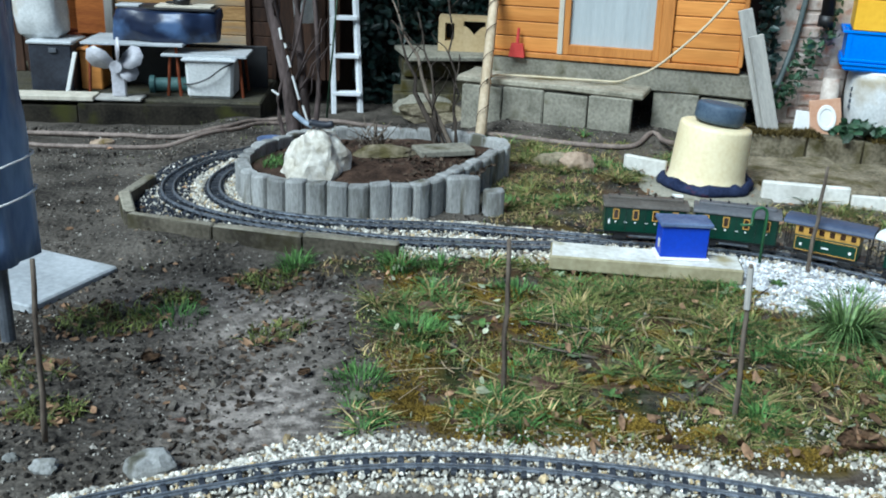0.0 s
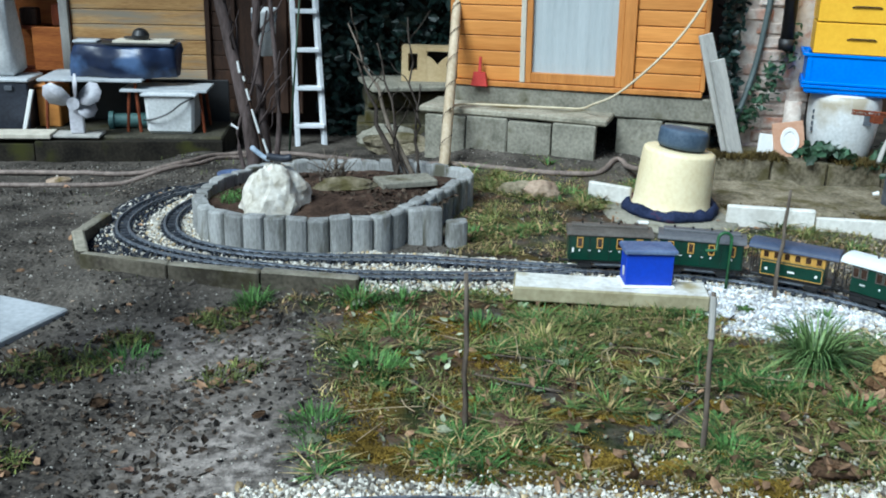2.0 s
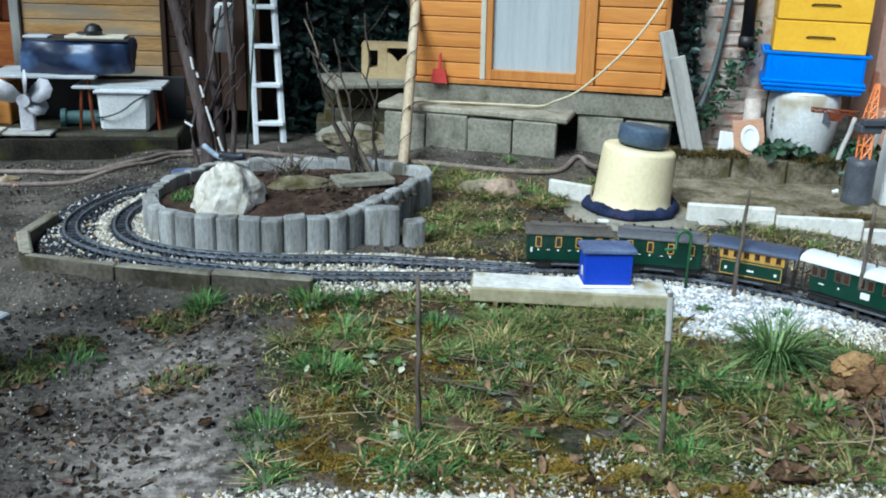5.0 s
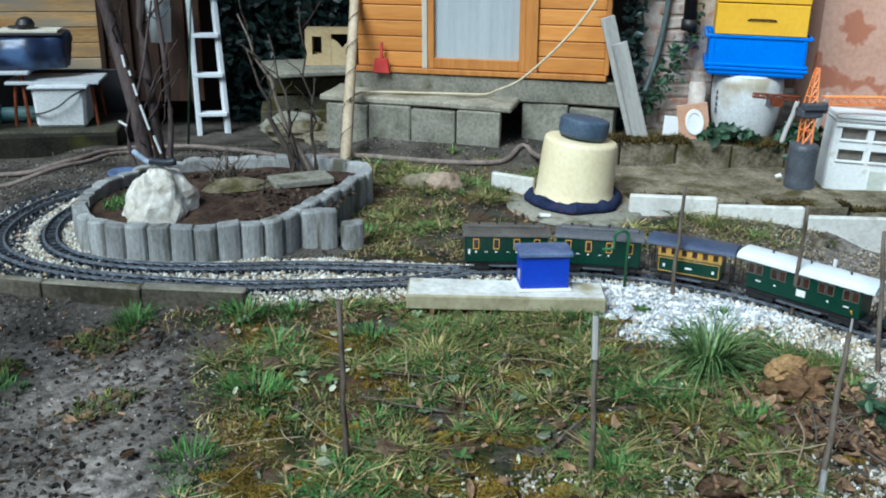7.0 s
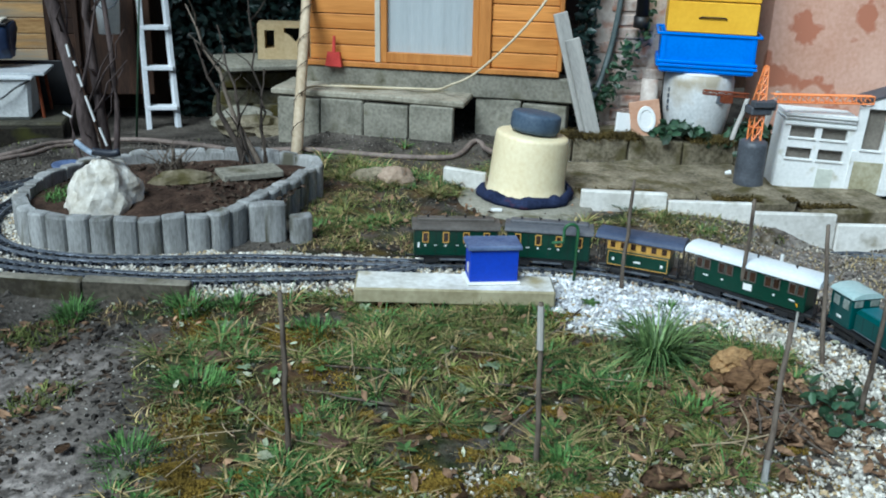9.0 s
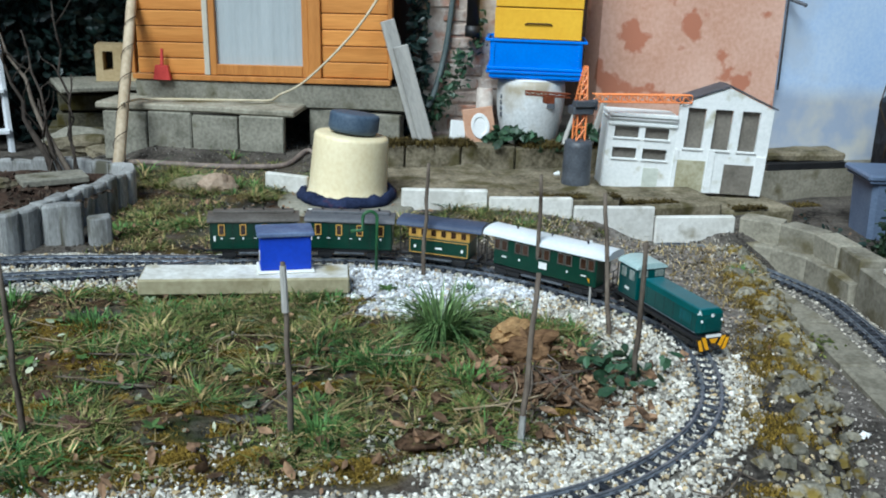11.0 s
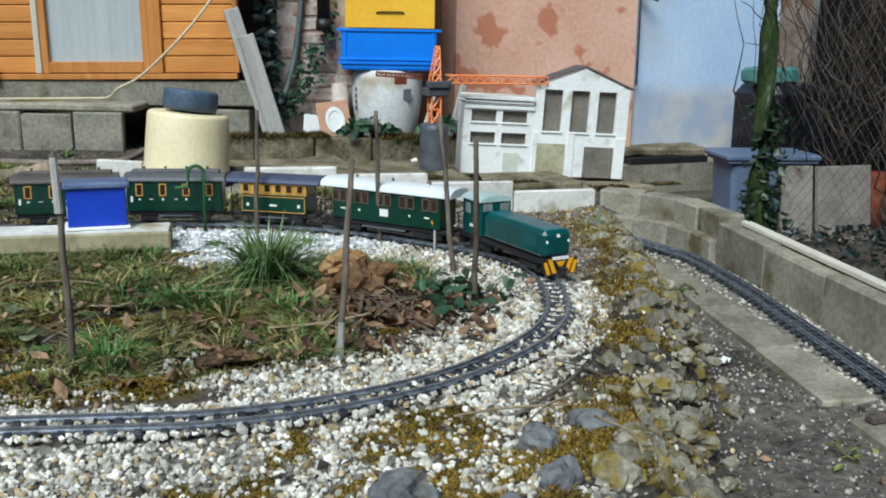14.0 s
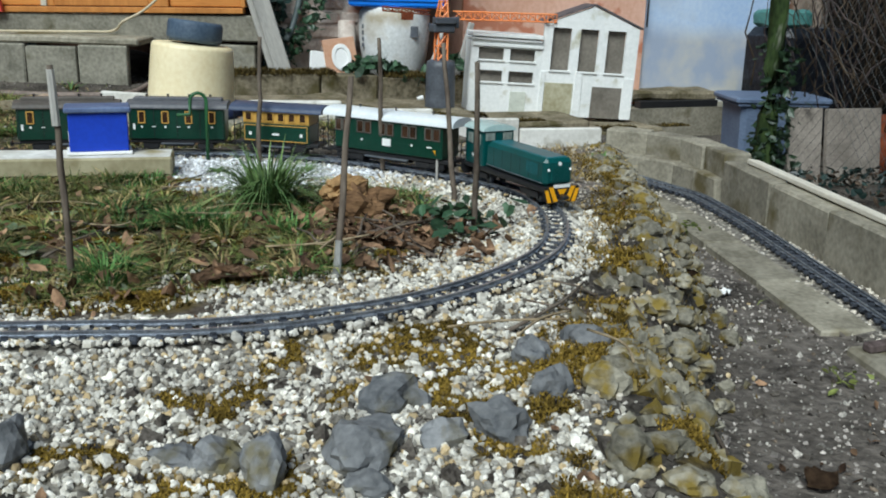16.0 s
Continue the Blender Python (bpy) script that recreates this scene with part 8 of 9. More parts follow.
x, y, h, f = np.repeat(cx, per) + q * np.cos(turn), np.repeat(cy, per) + q * np.sin(turn), np.repeat(high, per) * rng.uniform(0.5, 1.15, m * per), np.repeat(fresh, per)
old = rng.uniform(0, 1, m * per) < 0.27
blades("grass_clumps", lay(x, y, -0.004)[f & ~old], h[f & ~old], FRESHGRASS, "clumps of fresh green grass in the lawn", "grass", 0.0027, 1.5, turn[f & ~old])
blades("olive_clumps", lay(x, y, -0.004)[~f & ~old], h[~f & ~old], GRASS, "clumps of olive green grass in the lawn", "grass", 0.0027, 1.8, turn[~f & ~old])
blades("straw_clumps", lay(x, y, -0.004)[old], h[old], STRAW, "dead blades in the grass clumps", "grass", 0.003, 1.8, turn[old])

x, y = spread(5200, -2.6, 3.0, 1.6, 6.0, lambda x, y: np.clip(value_noise(x, y, 0.22, 23) * 1.6 - 0.7, 0, 1) * (lawn_at(x, y) < 0.3) * (near(main_line, x, y) > 0.14) * (near(outer_line, x, y) > 0.1))
ok = not_built(x, y)
blades("weed_grass", lay(x[ok], y[ok], -0.002), rng.uniform(0.012, 0.04, ok.sum()), GRASS, "sparse weeds on the bare soil", "grass", 0.002, 1.0)


def tuft(x, y, n, h, spread_r, label, group="", wide=0.0032, arch=0.85):
    a, q = rng.uniform(0, 6.283, n), np.sqrt(rng.uniform(0, 1, n)) * spread_r
    px, py = x + q * np.cos(a), y + q * np.sin(a)
    ob = blades("grass_tuft", lay(px, py, -0.004), rng.uniform(0.5, 1.1, n) * h, TUFT if h > 0.2 else FRESHGRASS, label, "grass", wide, arch, a, 5 if h > 0.2 else 2, 0.45 if h > 0.2 else 0.0)
    if group:
        ob["group"] = group


tuft(1.315, 2.57, 330, 0.225, 0.065, "large arching tuft of fresh green grass", wide=0.0038, arch=0.85)
for k, (tx, ty, n, h, q) in enumerate(((-0.42, 3.17, 160, 0.07, 0.06), (-0.05, 3.1, 170, 0.075, 0.07), (0.1, 3.12, 120, 0.06, 0.06), (0.95, 2.95, 150, 0.06, 0.06), (0.88, 2.06, 220, 0.06, 0.06), (1.12, 2.4, 220, 0.06, 0.07),
                                       (1.3, 2.25, 180, 0.06, 0.06), (0.55, 2.6, 220, 0.06, 0.09), (0.0, 2.55, 240, 0.06, 0.1), (-0.15, 2.25, 160, 0.05, 0.08), (1.05, 2.9, 160, 0.06, 0.06), (0.35, 2.9, 160, 0.05, 0.08),
                                       (-0.62, 3.95, 160, 0.05, 0.05), (0.4, 3.85, 160, 0.05, 0.07), (0.7, 4.55, 160, 0.06, 0.08), (1.5, 2.9, 60, 0.05, 0.04), (2.55, 2.95, 60, 0.05, 0.03), (-0.05, 3.95, 60, 0.04, 0.06), (-0.75, 2.75, 120, 0.05, 0.09))):
    tuft(tx, ty, n, h, q, "small tuft of fresh green grass", "small grass tufts", 0.0026)

# leaves on the ground
x, y = spread(3600, -1.4, 2.0, 1.9, 4.5, lambda x, y: 0.07 + 0.7 * lawn_at(x, y) + 0.5 * ((x - 1.5) ** 2 + (y - 2.25) ** 2 < 0.09))
ok = not_built(x, y) & (near(main_line, x, y) > 0.1)
leaves("dead_leaves", lay(x[ok], y[ok], 0.006) + np.stack([0 * x[ok], 0 * x[ok], rng.uniform(0, 0.022, ok.sum()) * (lawn_at(x[ok], y[ok]) > 0.4)], 1), rng.uniform(0.005, 0.016, ok.sum()), DEADLEAF, "scattered dead brown leaves", "leaves", 0.45)
x, y = spread(520, -0.6, 2.0, 1.95, 3.2, lambda x, y: 0.05 + 0.7 * lawn_at(x, y))
leaves("pale_weeds", lay(x, y, 0.014), rng.uniform(0.005, 0.015, len(x)), GREYLEAF, "grey green weed leaves and pale fallen leaves", "leaves", 0.4)
x, y = spread(900, 0.3, 2.4, 0.5, 3.2, lambda x, y: 0.3 * (lawn_at(x, y) < 0.3))
leaves("gravel_leaves", lay(x, y, 0.008), rng.uniform(0.005, 0.014, len(x)), DEADLEAF, "dead leaves caught in the gravel", "leaves", 0.5)

# ivy along the raised bed and the corner, hedge behind
n = 520
a = rng.uniform(0, 1, n)
pos = np.stack([2.25 + 0.62 * a + rng.normal(0, 0.03, n), 4.86 + rng.normal(0, 0.05, n), 0.06 + 0.05 * rng.uniform(0, 1, n) + 0.05 * np.sin(a * 9)], 1)
leaves("ivy_on_edge", pos, rng.uniform(0.018, 0.036, n), LEAF, "dark ivy hanging over the bed edge", "ivy", 0.8)
n = 270
a = rng.uniform(0, 1, n)
pos = np.stack([1.98 + 0.32 * a + rng.normal(0, 0.025, n), 5.24 + rng.normal(0, 0.03, n), 0.16 + 0.5 * a ** 1.5 + rng.normal(0, 0.05, n)], 1)
leaves("ivy_on_wall", pos, rng.uniform(0.014, 0.028, n), LEAF, "dark ivy climbing the brick wall", "ivy", 1.2)
n = 700
pos = np.stack([rng.uniform(1.88, 2.0, n), rng.uniform(5.2, 5.31, n), rng.uniform(0.0, 1.6, n)], 1)
leaves("ivy_in_gap", pos, rng.uniform(0.018, 0.036, n), DARKLEAF, "dark ivy in the gap beside the house", "ivy", 1.2)
n = 5200
pos = np.stack([rng.uniform(-0.4, 0.75, n), rng.uniform(7.08, 7.32, n), rng.uniform(-0.35, 1.8, n)], 1)
leaves("hedge", pos, rng.uniform(0.025, 0.05, n), DARKLEAF, "dark evergreen hedge behind the ladder", "hedge", 1.2)

# brushwood behind the fence
brush = thing("brushwood", "tangle of bare brown brushwood behind the fence", "shrub", Matrix.Translation((0, 0, 0)))
r = random.Random(77)
for k in range(470):
    bm = bmesh.new()
    a = Vector((r.uniform(4.35, 5.35), r.uniform(2.0, 4.45), r.uniform(-0.3, 0.7)))
    b = a + Vector((r.uniform(-0.5, 0.5), r.uniform(-0.3, 0.3), r.uniform(0.3, 1.1)))
    limb(bm, a, b, r.uniform(0.0025, 0.0065), 0.0015, 0.06, 900 + k, 6)
    part("twig", bm, TANTWIG if k % 3 else BARK, brush, flat=False)
n = 620
u = rng.uniform(0, 1, n)
pos = np.stack([3.93 + rng.normal(0, 0.055, n) * (1.3 - u), 3.7 + rng.normal(0, 0.05, n), -0.3 + 0.6 * u ** 1.5], 1)
leaves("ivy_at_post", pos, rng.uniform(0.014, 0.028, n), DARKIVY, "dark ivy round the foot of the trunk", "ivy", 1.0)

# litter on the bare soil and the path
x, y = spread(7500, -2.4, 3.1, 0.8, 5.6, lambda x, y: np.where(x > bank(y), 0.5, 0.5 * (x < 0.3) + 0.5 * (x < -0.55) * (y < 2.6)))
ok = not_built(x, y) & (near(main_line, x, y) > 0.12) & (near(outer_line, x, y) > 0.07)
leaves("soil_litter", lay(x[ok], y[ok], 0.002), rng.uniform(0.003, 0.009, ok.sum()), LITTER, "crumbled leaf litter on the bare soil", "leaves", 0.4)

# pale pebbles of the path, fallen leaves and twigs by the stump
x, y = spread(8000, 1.5, 3.2, 0.5, 3.4, lambda x, y: (x > bank(y) + 0.05) * np.clip(0.4 + 0.5 * value_noise(x, y, 0.2, 61), 0, 1))
ok = near(outer_line, x, y) > 0.1
pebbles("path_pebbles", lay(x[ok], y[ok], 0.001), rng.uniform(0.002, 0.006, ok.sum()) * np.where(rng.uniform(0, 1, ok.sum()) > 0.95, 2.0, 1), PATHPEBBLE, "pale pebbles trodden into the path", "pebbles", 0.6)
n = 330
x, y = rng.normal(1.53, 0.12, n), rng.normal(2.24, 0.1, n)
leaves("leaf_litter", lay(x, y, 0.012), rng.uniform(0.01, 0.028, n), DEADLEAF, "heap of large dead brown leaves by the stump", "leaves", 0.6)
n = 70
x, y = rng.normal(1.71, 0.05, n), rng.normal(2.2, 0.06, n)
leaves("ivy_patch", lay(x, y, 0.0) + np.stack([0 * x, 0 * x, rng.uniform(0.01, 0.07, n)], 1), rng.uniform(0.014, 0.026, n), LEAF, "small dark ivy growing at the gravel edge", "ivy", 0.7)
r = random.Random(91)
for k in range(22):
    bm = bmesh.new()
    if k < 10:
        cx, cy = r.uniform(1.3, 1.7), r.uniform(2.05, 2.3)
    elif k < 17:
        cx, cy = r.uniform(1.5, 1.85), r.uniform(1.35, 1.75)
    else:
        cx, cy = r.uniform(0.3, 1.3), r.uniform(2.1, 2.9)
    a, q = r.uniform(0, 3.14), r.uniform(0.06, 0.17)
    ends = [(cx - q * math.cos(a), cy - q * math.sin(a)), (cx + q * math.cos(a), cy + q * math.sin(a))]
    hz_ = [float(height(np.array([u]), np.array([v]))[0]) + 0.012 for u, v in ends]
    limb(bm, (*ends[0], hz_[0]), (*ends[1], hz_[1] + r.uniform(0, 0.03)), 0.004, 0.002, 0.012, 700 + k, 5)
    solo("fallen_twig", bm, TWIG, "thin fallen twig lying on the ground", "twig", group="fallen twigs", flat=False)

for tx, ty in ((2.74, 2.69), (2.28, 1.52), (2.78, 2.74)):
    n = 26
    x, y = rng.normal(tx, 0.025, n), rng.normal(ty, 0.025, n)
    ob = leaves("weed", lay(x, y, 0.0) + np.stack([0 * x, 0 * x, rng.uniform(0.005, 0.035, n)], 1), rng.uniform(0.007, 0.014, n), GRASS, "small green weed at the edge of the path", "weed", 0.7)
    ob["group"] = "weeds of the path"

x, y = spread(9000, 1.3, 3.0, 1.2, 3.5, lambda x, y: 0.8 * np.exp(-((x - bank(y) + 0.08) / 0.13) ** 2))
ok = near(main_line, x, y) > 0.06
for name, sel, m, label in (("bank_gravel", ok & (x * 977 % 1 < 0.6), PEBBLE, "pale gravel strewn over the bank"), ("bank_ochre_gravel", ok & (x * 977 % 1 >= 0.6), OCHREGRAVEL, "ochre gravel strewn over the bank")):
    pebbles(name, lay(x[sel], y[sel], 0.004), rng.uniform(0.003, 0.008, sel.sum()), m, label, "gravel", 0.7, rounded=True)

n = 260
a, q = rng.uniform(0, 6.283, n), np.sqrt(rng.uniform(0, 1, n)) * 0.07
blades("planter_grass", np.stack([-0.58 + q * np.cos(a), 4.02 + 1.4 * q * np.sin(a), 0 * a + 0.07], 1), rng.uniform(0.02, 0.05, n), FRESHGRASS, "fresh grass growing inside the planter", "grass", 0.0028, 0.9)

n = 260
x, y = rng.uniform(0.2, 1.75, n), 1.9 + 0.55 * rng.uniform(0, 1, n) ** 1.7
ok = (near(main_line, x, y) > 0.09) & (rng.uniform(0, 1, n) < 0.35 + 0.65 * (x > 0.95))
leaves("fallen_leaves", lay(x[ok], y[ok], 0.012) + np.stack([0 * x[ok], 0 * x[ok], rng.uniform(0, 0.02, ok.sum())], 1), rng.uniform(0.01, 0.028, ok.sum()), DEADLEAF, "large fallen leaves along the front of the lawn", "leaves", 0.55)
x, y = spread(9000, 0.1, 1.5, 1.86, 2.06, lambda x, y: 0.8 * (near(main_line, x, y) > 0.1) * (near(main_line, x, y) < 0.24))
blades("edge_moss", lay(x, y, -0.001), rng.uniform(0.005, 0.014, len(x)), MOSS, "golden brown moss along the gravel edge", "moss", 0.0022, 0.9)
x, y = spread(1500, 0.1, 1.5, 1.86, 2.1, lambda x, y: 0.7 * (near(main_line, x, y) > 0.1))
pebbles("edge_pebbles", lay(x, y, 0.002), rng.uniform(0.003, 0.007, len(x)), BALLAST, "white gravel scattered into the lawn edge", "gravel", 0.7, rounded=True)

# golden moss cushions and large leaves along the front of the lawn
def cushions(name, spots, per, material, label, tall=0.013):
    px, py, up = [], [], []
    for cx, cy, q in spots:
        n = int(per * q * q)
        a, d = rng.uniform(0, 6.283, n), np.sqrt(rng.uniform(0, 1, n))
        wob = 1 + 0.35 * np.sin(3 * a + 40 * cx) + 0.2 * np.sin(7 * a + 9 * cy)
        px.append(cx + q * d * wob * np.cos(a))
        py.append(cy + 0.5 * q * d * wob * np.sin(a))
        up.append(0.16 * q * (1 - d * d))
    x, y, z = np.concatenate(px), np.concatenate(py), np.concatenate(up)
    blades(name, lay(x, y, -0.003) + np.stack([0 * x, 0 * x, z], 1), rng.uniform(0.4, 1.0, len(x)) * tall, material, label, "moss", 0.0024, 0.9)


r = random.Random(53)
hem = [(0.93, 1.925, 0.075), (0.72, 2.0, 0.07), (0.55, 2.03, 0.08), (0.36, 2.09, 0.1), (0.18, 2.12, 0.09), (1.1, 1.95, 0.05), (0.02, 2.1, 0.08), (0.98, 3.0, 0.1), (1.12, 2.9, 0.09), (0.86, 2.05, 0.05), (1.3, 2.05, 0.06)] + [(r.uniform(-0.1, 1.5), r.uniform(2.0, 3.05), r.uniform(0.025, 0.06)) for _ in range(60)]
cushions("moss_cushions", hem, 330000, MOSS, "golden brown moss cushions along the lawn")
n = 9000
a = rng.uniform(0, 1, n)
keep = value_noise(1.6 + 2.1 * a, 0 * a, 0.16, 81) > -0.15
x = 1.6 + 2.1 * a[keep]
y = np.interp(x, [1.6, 2.15, 2.6, 3.15, 3.7], [4.14, 4.09, 4.05, 4.02, 4.02]) + np.abs(rng.normal(0, 0.035, len(x)))
blades("slab_moss", np.stack([x, y, np.interp(x, [1.6, 2.15, 2.17, 2.62, 2.64, 3.14, 3.16, 3.7], [0.0, 0.0, -0.03, -0.03, -0.065, -0.065, -0.11, -0.11]) + 0.002], 1), rng.uniform(0.006, 0.016, len(x)), OLDMOSS, "dark brown moss along the edge of the slabs", "moss", 0.003, 0.9)
n = 9000
x = rng.uniform(1.52, 2.95, n)
keep = value_noise(x, 0 * x, 0.14, 82) + 0.5 * (x < 2.15) > -0.1
x = x[keep]
y = np.interp(x, [1.5, 2.1, 2.6, 2.95], [4.95, 4.86, 4.82, 4.84]) + rng.normal(0, 0.04, len(x))
blades("bed_moss", np.stack([x, y, np.interp(x, [1.5, 2.1, 2.6, 2.95], [0.078, 0.078, 0.062, 0.05]) + rng.uniform(-0.004, 0.012, len(x))], 1), rng.uniform(0.012, 0.035, len(x)), OLDMOSS, "dark brown moss and dead grass on the bed edge", "moss", 0.003, 1.1)


def big_leaf(x, y, size, turn, material, label, curl=0.25):
    """A single broad leaf, curled along its rib, lying on the ground."""
    bm = bmesh.new()
    rows = []
    for i in range(9):
        u = i / 8
        w = 0.34 * math.sin(math.pi * u ** 0.8) ** 0.75 * (1 + 0.12 * math.sin(i * 2.4 + x * 30))
        rows.append([bm.verts.new((size * (u - 0.5), size * w * v, size * (curl * (w * v) ** 2 * 3 + 0.06 * math.sin(3 * u + 2 * v + y * 20)))) for v in (-1, -0.5, 0, 0.5, 1)])
    for a, b in zip(rows, rows[1:]):
        for j in range(4):
            bm.faces.new((a[j], b[j], b[j + 1], a[j + 1]))
    bmesh.ops.solidify(bm, geom=bm.faces, thickness=0.0012)
    z = float(height(np.array([x]), np.array([y]))[0])
    solo("large_leaf", bm, material, label, "leaf", Matrix.Translation((x, y, z + 0.016)) @ Matrix.Rotation(turn, 4, "Z") @ Matrix.Rotation(0.15, 4, "X"), "large fallen leaves", flat=False)


for k, (x, y, q, t, m) in enumerate(((1.107, 1.96, 0.15, -0.15, 0), (0.355, 2.235, 0.11, 0.3, 1), (0.179, 2.19, 0.045, -0.2, 2), (0.26, 2.4, 0.06, 1.2, 1), (0.74, 2.25, 0.055, 0.9, 2), (0.93, 2.12, 0.06, 2.1, 2), (0.5, 2.1, 0.05, 1.7, 2), (0.05, 2.72, 0.09, 0.6, 1), (0.1, 2.9, 0.07, 1.9, 0), (-0.15, 2.15, 0.05, 0.4, 2), (1.2, 2.16, 0.07, 0.5, 0), (1.36, 2.18, 0.08, 1.0, 1), (1.46, 2.1, 0.09, 2.6, 0), (1.54, 2.22, 0.1, 0.2, 1), (1.6, 2.3, 0.08, 1.4, 0), (1.41, 2.28, 0.07, 2.2, 1), (2.22, 1.98, 0.07, 0.5, 0), (1.95, 1.215, 0.08, 0.2, 0), (-0.05, 3.06, 0.06, 0.3, 2), (0.62, 2.5, 0.05, 2.4, 2), (-0.3, 2.3, 0.05, 1.1, 0), (-0.75, 2.45, 0.06, 0.7, 0), (-0.98, 2.8, 0.07, 1.8, 0), (-0.6, 2.1, 0.045, 2.9, 1))):
    big_leaf(x, y, q, t, (DEADLEAF, PINKLEAF, GREYLEAF)[m], ("large dark brown fallen leaf curled on the ground", "large pinkish brown fallen leaf lying in the grass", "pale grey green leaf lying in the grass")[m])

# pale dry stems caught in the lawn and on the stones of the bank
r = random.Random(64)
lines = [((1.36, 1.45), (1.47, 1.47), (1.585, 1.44)), ((1.45, 1.38), (1.53, 1.45), (1.62, 1.5)), ((1.57, 1.37), (1.58, 1.28), (1.55, 1.2)), ((1.2, 2.06), (1.32, 2.07), (1.45, 2.09)), ((1.3, 2.0), (1.38, 2.12), (1.42, 2.25))]
for k in range(26):
    cx, cy, a, q = r.uniform(-0.1, 1.6), r.uniform(2.02, 2.9), r.uniform(0, 3.14), r.uniform(0.04, 0.11)
    lines.append(((cx - q * math.cos(a), cy - q * math.sin(a)), (cx + r.uniform(-0.02, 0.02), cy + r.uniform(-0.02, 0.02)), (cx + q * math.cos(a), cy + q * math.sin(a))))
for k, pts in enumerate(lines):
    bm = bmesh.new()
    zs = [float(height(np.array([u]), np.array([v]))[0]) + (0.05 if k < 3 else 0.025) + r.uniform(0, 0.012) for u, v in pts]
    tube(bm, smooth_path([(u, v, z) for (u, v), z in zip(pts, zs)], 0.02), 0.0024 if k < 5 else 0.0014, 5)
    solo("dry_stem", bm, STEM, "pale dry stem lying on the ground", "stem", group="dry stems", flat=False)

# ivy, dead leaves and twigs on the ground behind the fence
n = 3600
x, y = rng.uniform(3.5, 5.4, n), rng.uniform(1.9, 4.5, n)
ok = (x > 3.42 + 0.15 * (y - 2.0)) & ~((x > 3.95) & (y > 3.95))
x, y = x[ok], y[ok]
z = height(x, y) + rng.uniform(0.005, 0.09, len(x))
dark = rng.uniform(0, 1, len(x)) < 0.55
leaves("ivy_behind_fence", np.stack([x, y, z], 1)[dark], rng.uniform(0.01, 0.024, dark.sum()), DARKLEAF, "dark ivy covering the ground behind the fence", "ivy", 0.8)
leaves("litter_behind_fence", np.stack([x, y, z], 1)[~dark], rng.uniform(0.008, 0.02, (~dark).sum()), LITTERDARK, "dead leaves on the ground behind the fence", "leaves", 0.7)

n = 900
a, q = rng.uniform(0, 6.283, n), np.sqrt(rng.uniform(0, 1, n))
x, y = -0.13 + 0.5 * q * np.cos(a), 4.12 + 0.38 * q * np.sin(a)
leaves("bed_litter", np.stack([x, y, 0.1 + 0.012 * rng.uniform(0, 1, n) - 0.03 * q ** 2], 1), rng.uniform(0.006, 0.02, n), LITTERDARK, "dead leaves and twigs on the soil of the planter", "leaves", 0.6)

# dark clods and weeds on the trodden soil
x, y = spread(3400, -2.2, 0.1, 1.75, 3.2, lambda x, y: np.clip(0.25 + 0.9 * value_noise(x, y, 0.2, 91) + 0.5 * ramp01(-0.6 - x, 0, 0.3) * ramp01(2.9 - y, 0, 0.5), 0, 1) * (lawn_at(x, y) < 0.4))
ok = near(main_line, x, y) > 0.14
pebbles("dark_clods", lay(x[ok], y[ok], 0.001), rng.uniform(0.003, 0.012, ok.sum()), DARKCLOD, "dark damp clods on the trodden soil", "soil", 0.6)
for cx, cy, q, n in ((-0.95, 2.72, 0.16, 420), (-0.78, 2.9, 0.08, 160), (-0.95, 2.15, 0.1, 170), (-1.1, 2.35, 0.14, 200), (-0.42, 2.62, 0.1, 160), (-0.5, 3.05, 0.12, 260)):
    a, d = rng.uniform(0, 6.283, n), np.sqrt(rng.uniform(0, 1, n)) * q
    ob = blades("weed_patch", lay(cx + d * np.cos(a), cy + 0.7 * d * np.sin(a), -0.003), rng.uniform(0.015, 0.05, n), GRASS, "patch of weeds and grass on the bare soil", "grass", 0.0028, 1.2)
    ob["group"] = "weed patches on the soil"
    k = n // 4
    a, d = rng.uniform(0, 6.283, k), np.sqrt(rng.uniform(0, 1, k)) * q * 1.3
    ob = leaves("patch_leaves", lay(cx + d * np.cos(a), cy + 0.7 * d * np.sin(a), 0.008), rng.uniform(0.008, 0.022, k), DEADLEAF, "dead leaves lying among the weeds", "leaves", 0.5)
    ob["group"] = "weed patches on the soil"

# tan gravel between the loop and the outer track
x, y = spread(9000, 1.75, 3.0, 2.3, 3.9, lambda x, y: 0.75 * (x < bank(y) + 0.05) * (near(main_line, x, y) > 0.11) * (near(outer_line, x, y) > 0.05) * ~inside_loop(x, y))
for name, sel, m, label in (("tan_gravel", x * 977 % 1 < 0.3, PEBBLE, "pale gravel trodden in between the tracks"), ("tan_ochre_gravel", (x * 977 % 1 >= 0.3) & (x * 977 % 1 < 0.45), OCHREGRAVEL, "ochre gravel trodden in between the tracks"), ("tan_grey_gravel", x * 977 % 1 >= 0.45, DARKGRAVEL, "grey gravel trodden in between the tracks")):
    pebbles(name, lay(x[sel], y[sel], 0.001), rng.uniform(0.002, 0.005, sel.sum()), m, label, "gravel", 0.65)
x, y = spread(5000, 1.75, 2.9, 2.6, 3.9, lambda x, y: 0.6 * (x < bank(y) - 0.05) * (near(main_line, x, y) > 0.13) * (near(outer_line, x, y) > 0.08) * ~inside_loop(x, y) * np.clip(0.3 + value_noise(x, y, 0.15, 71), 0, 1))
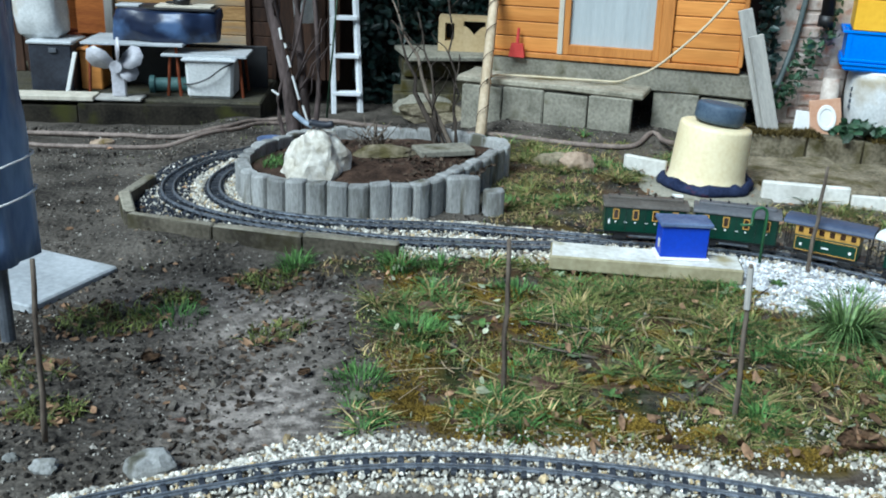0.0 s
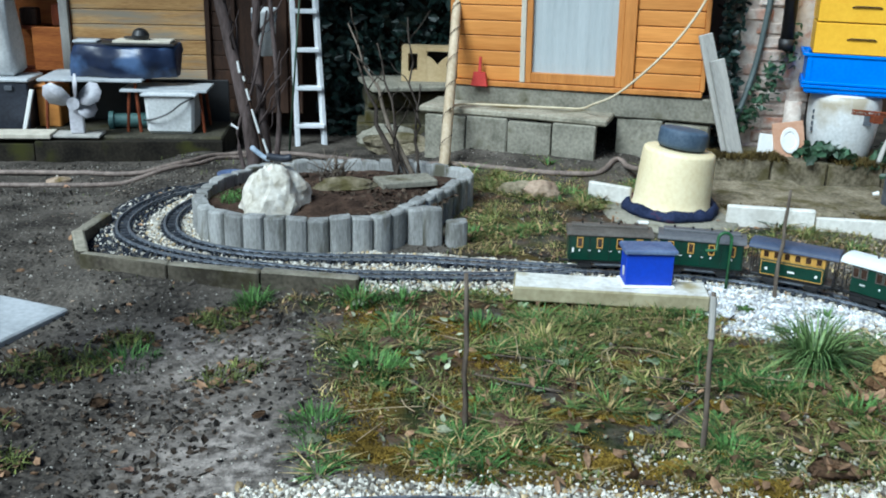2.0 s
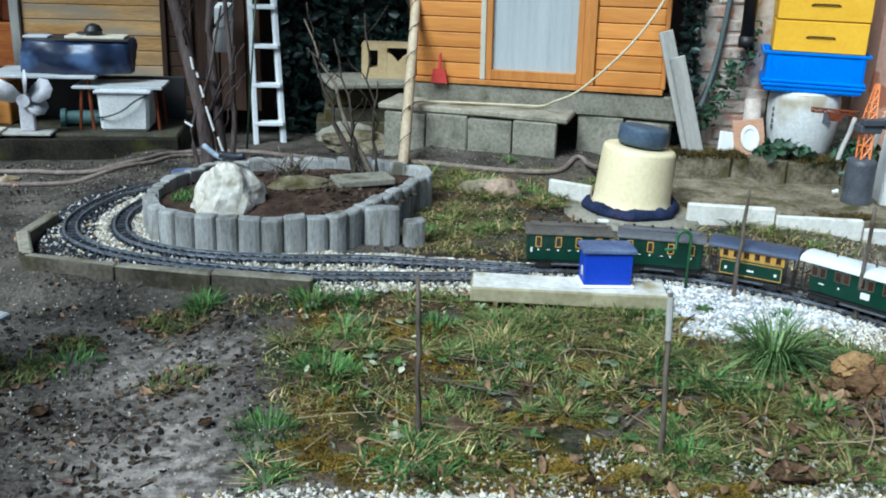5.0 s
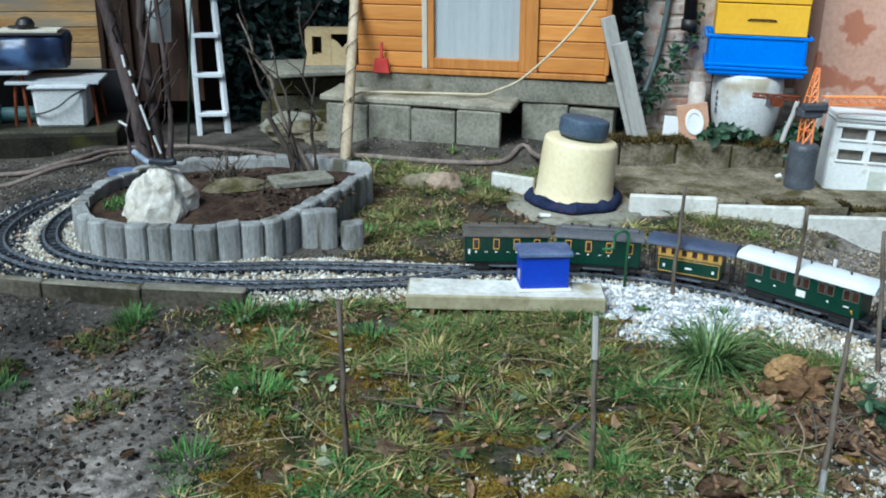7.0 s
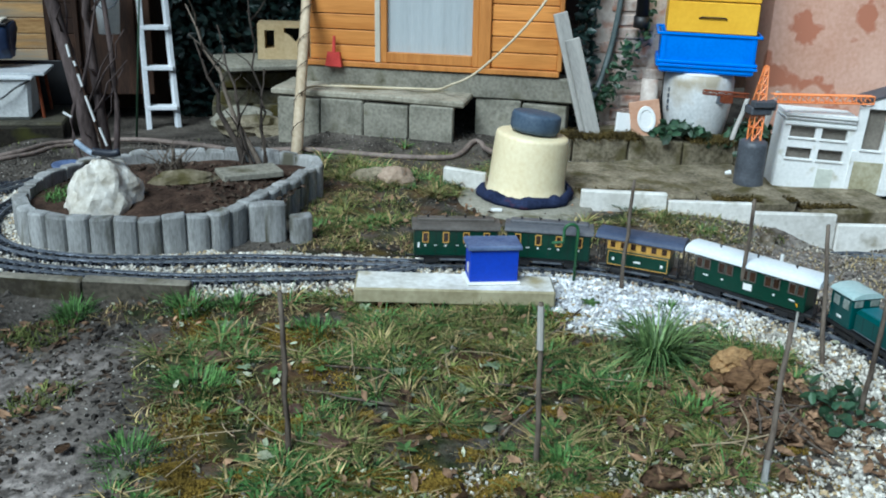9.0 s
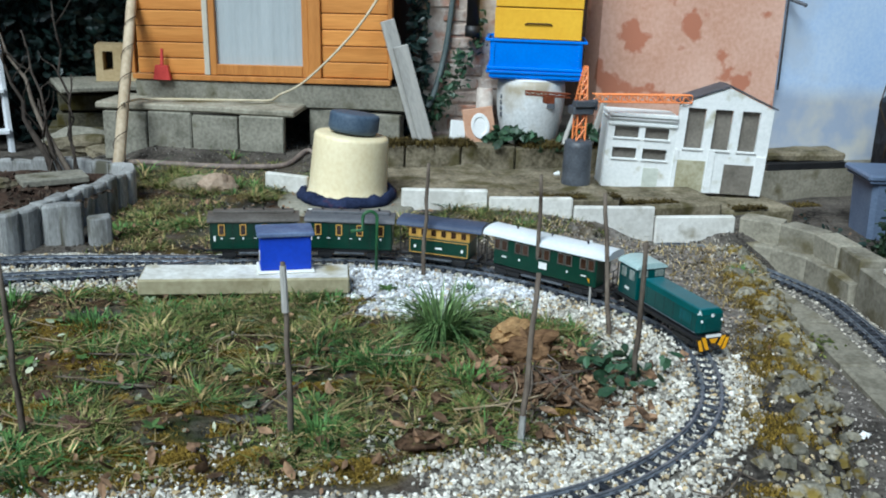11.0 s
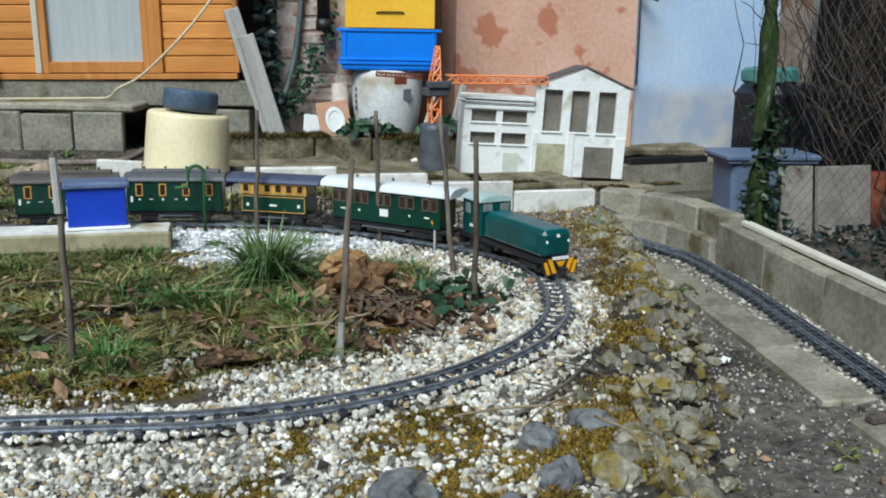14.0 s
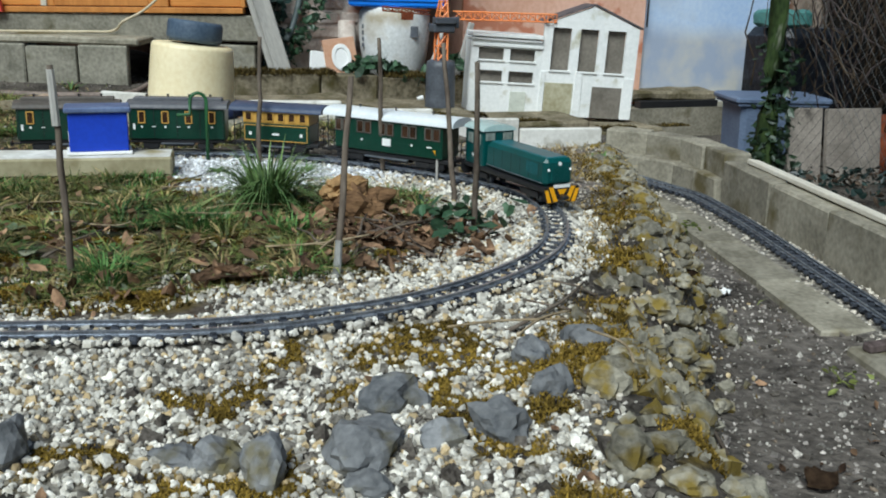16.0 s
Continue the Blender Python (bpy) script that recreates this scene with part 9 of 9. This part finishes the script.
blades("straw_between_tracks", lay(x, y, -0.002), rng.uniform(0.015, 0.04, len(x)), STRAW, "dry straw between the tracks", "grass", 0.0024, 1.6)
x, y = spread(9000, 1.75, 2.95, 2.3, 3.9, lambda x, y: 0.8 * (x < bank(y) + 0.02) * (near(main_line, x, y) > 0.12) * (near(outer_line, x, y) > 0.07) * ~inside_loop(x, y) * np.clip(0.5 + value_noise(x, y, 0.12, 73), 0, 1))
dark = rng.uniform(0, 1, len(x)) < 0.55
blades("moss_between_tracks", lay(x[dark], y[dark], -0.001), rng.uniform(0.005, 0.014, dark.sum()), OLDMOSS, "dark brown moss between the tracks", "moss", 0.0028, 0.9)
leaves("litter_between_tracks", lay(x[~dark], y[~dark], 0.003), rng.uniform(0.004, 0.011, (~dark).sum()), LITTER, "crumbled leaves between the tracks", "leaves", 0.4)

# broad-leaved weeds in the lawn
r = random.Random(36)
for k in range(46):
    cx, cy = (r.uniform(-0.05, 1.45), r.uniform(2.02, 3.05)) if k > 5 else ((1.24, 2.17), (1.3, 2.3), (0.9, 2.25), (0.45, 2.4), (0.7, 2.7), (0.2, 2.6))[k]
    q = r.uniform(0.018, 0.032)
    z = float(height(np.array([cx]), np.array([cy]))[0])
    weed = thing("broad_weed", "low rosette of broad green weed leaves in the lawn", "weed", Matrix.Translation((cx, cy, z + 0.012)), "broad weeds of the lawn")
    for j in range(r.randint(5, 7)):
        bm = bmesh.new()
        a, up = j * 2.4 + r.uniform(-0.3, 0.3), r.uniform(0.15, 0.7)
        ln, w = q * r.uniform(0.8, 1.3), q * r.uniform(0.25, 0.4)
        e, f = Vector((math.cos(a), math.sin(a), 0)), Vector((-math.sin(a), math.cos(a), 0))
        row = [[bm.verts.new(e * ln * t + f * w * s_ * math.sin(math.pi * min(0.97, 0.12 + 0.88 * t)) + Vector((0, 0, ln * (up * t - 0.55 * up * t * t) + 0.12 * w * abs(s_)))) for s_ in (-1, 0, 1)] for t in (0.0, 0.35, 0.7, 1.0)]
        for u, v in zip(row, row[1:]):
            for i in range(2):
                bm.faces.new((u[i], v[i], v[i + 1], u[i + 1]))
        part("leaf", bm, WEEDLEAF if k % 3 else PALEWEED, weed, flat=False)

# brown leaf litter and small weeds on the dark soil by the parasol
x, y = spread(2600, -2.0, -0.1, 1.75, 3.3, lambda x, y: np.clip(0.1 + 1.2 * value_noise(x, y, 0.22, 95), 0, 1) * (lawn_at(x, y) < 0.5))
ok = near(main_line, x, y) > 0.16
leaves("damp_litter", lay(x[ok], y[ok], 0.003), rng.uniform(0.006, 0.018, ok.sum()), LITTERDARK, "damp dark leaves on the trodden soil", "leaves", 0.5)
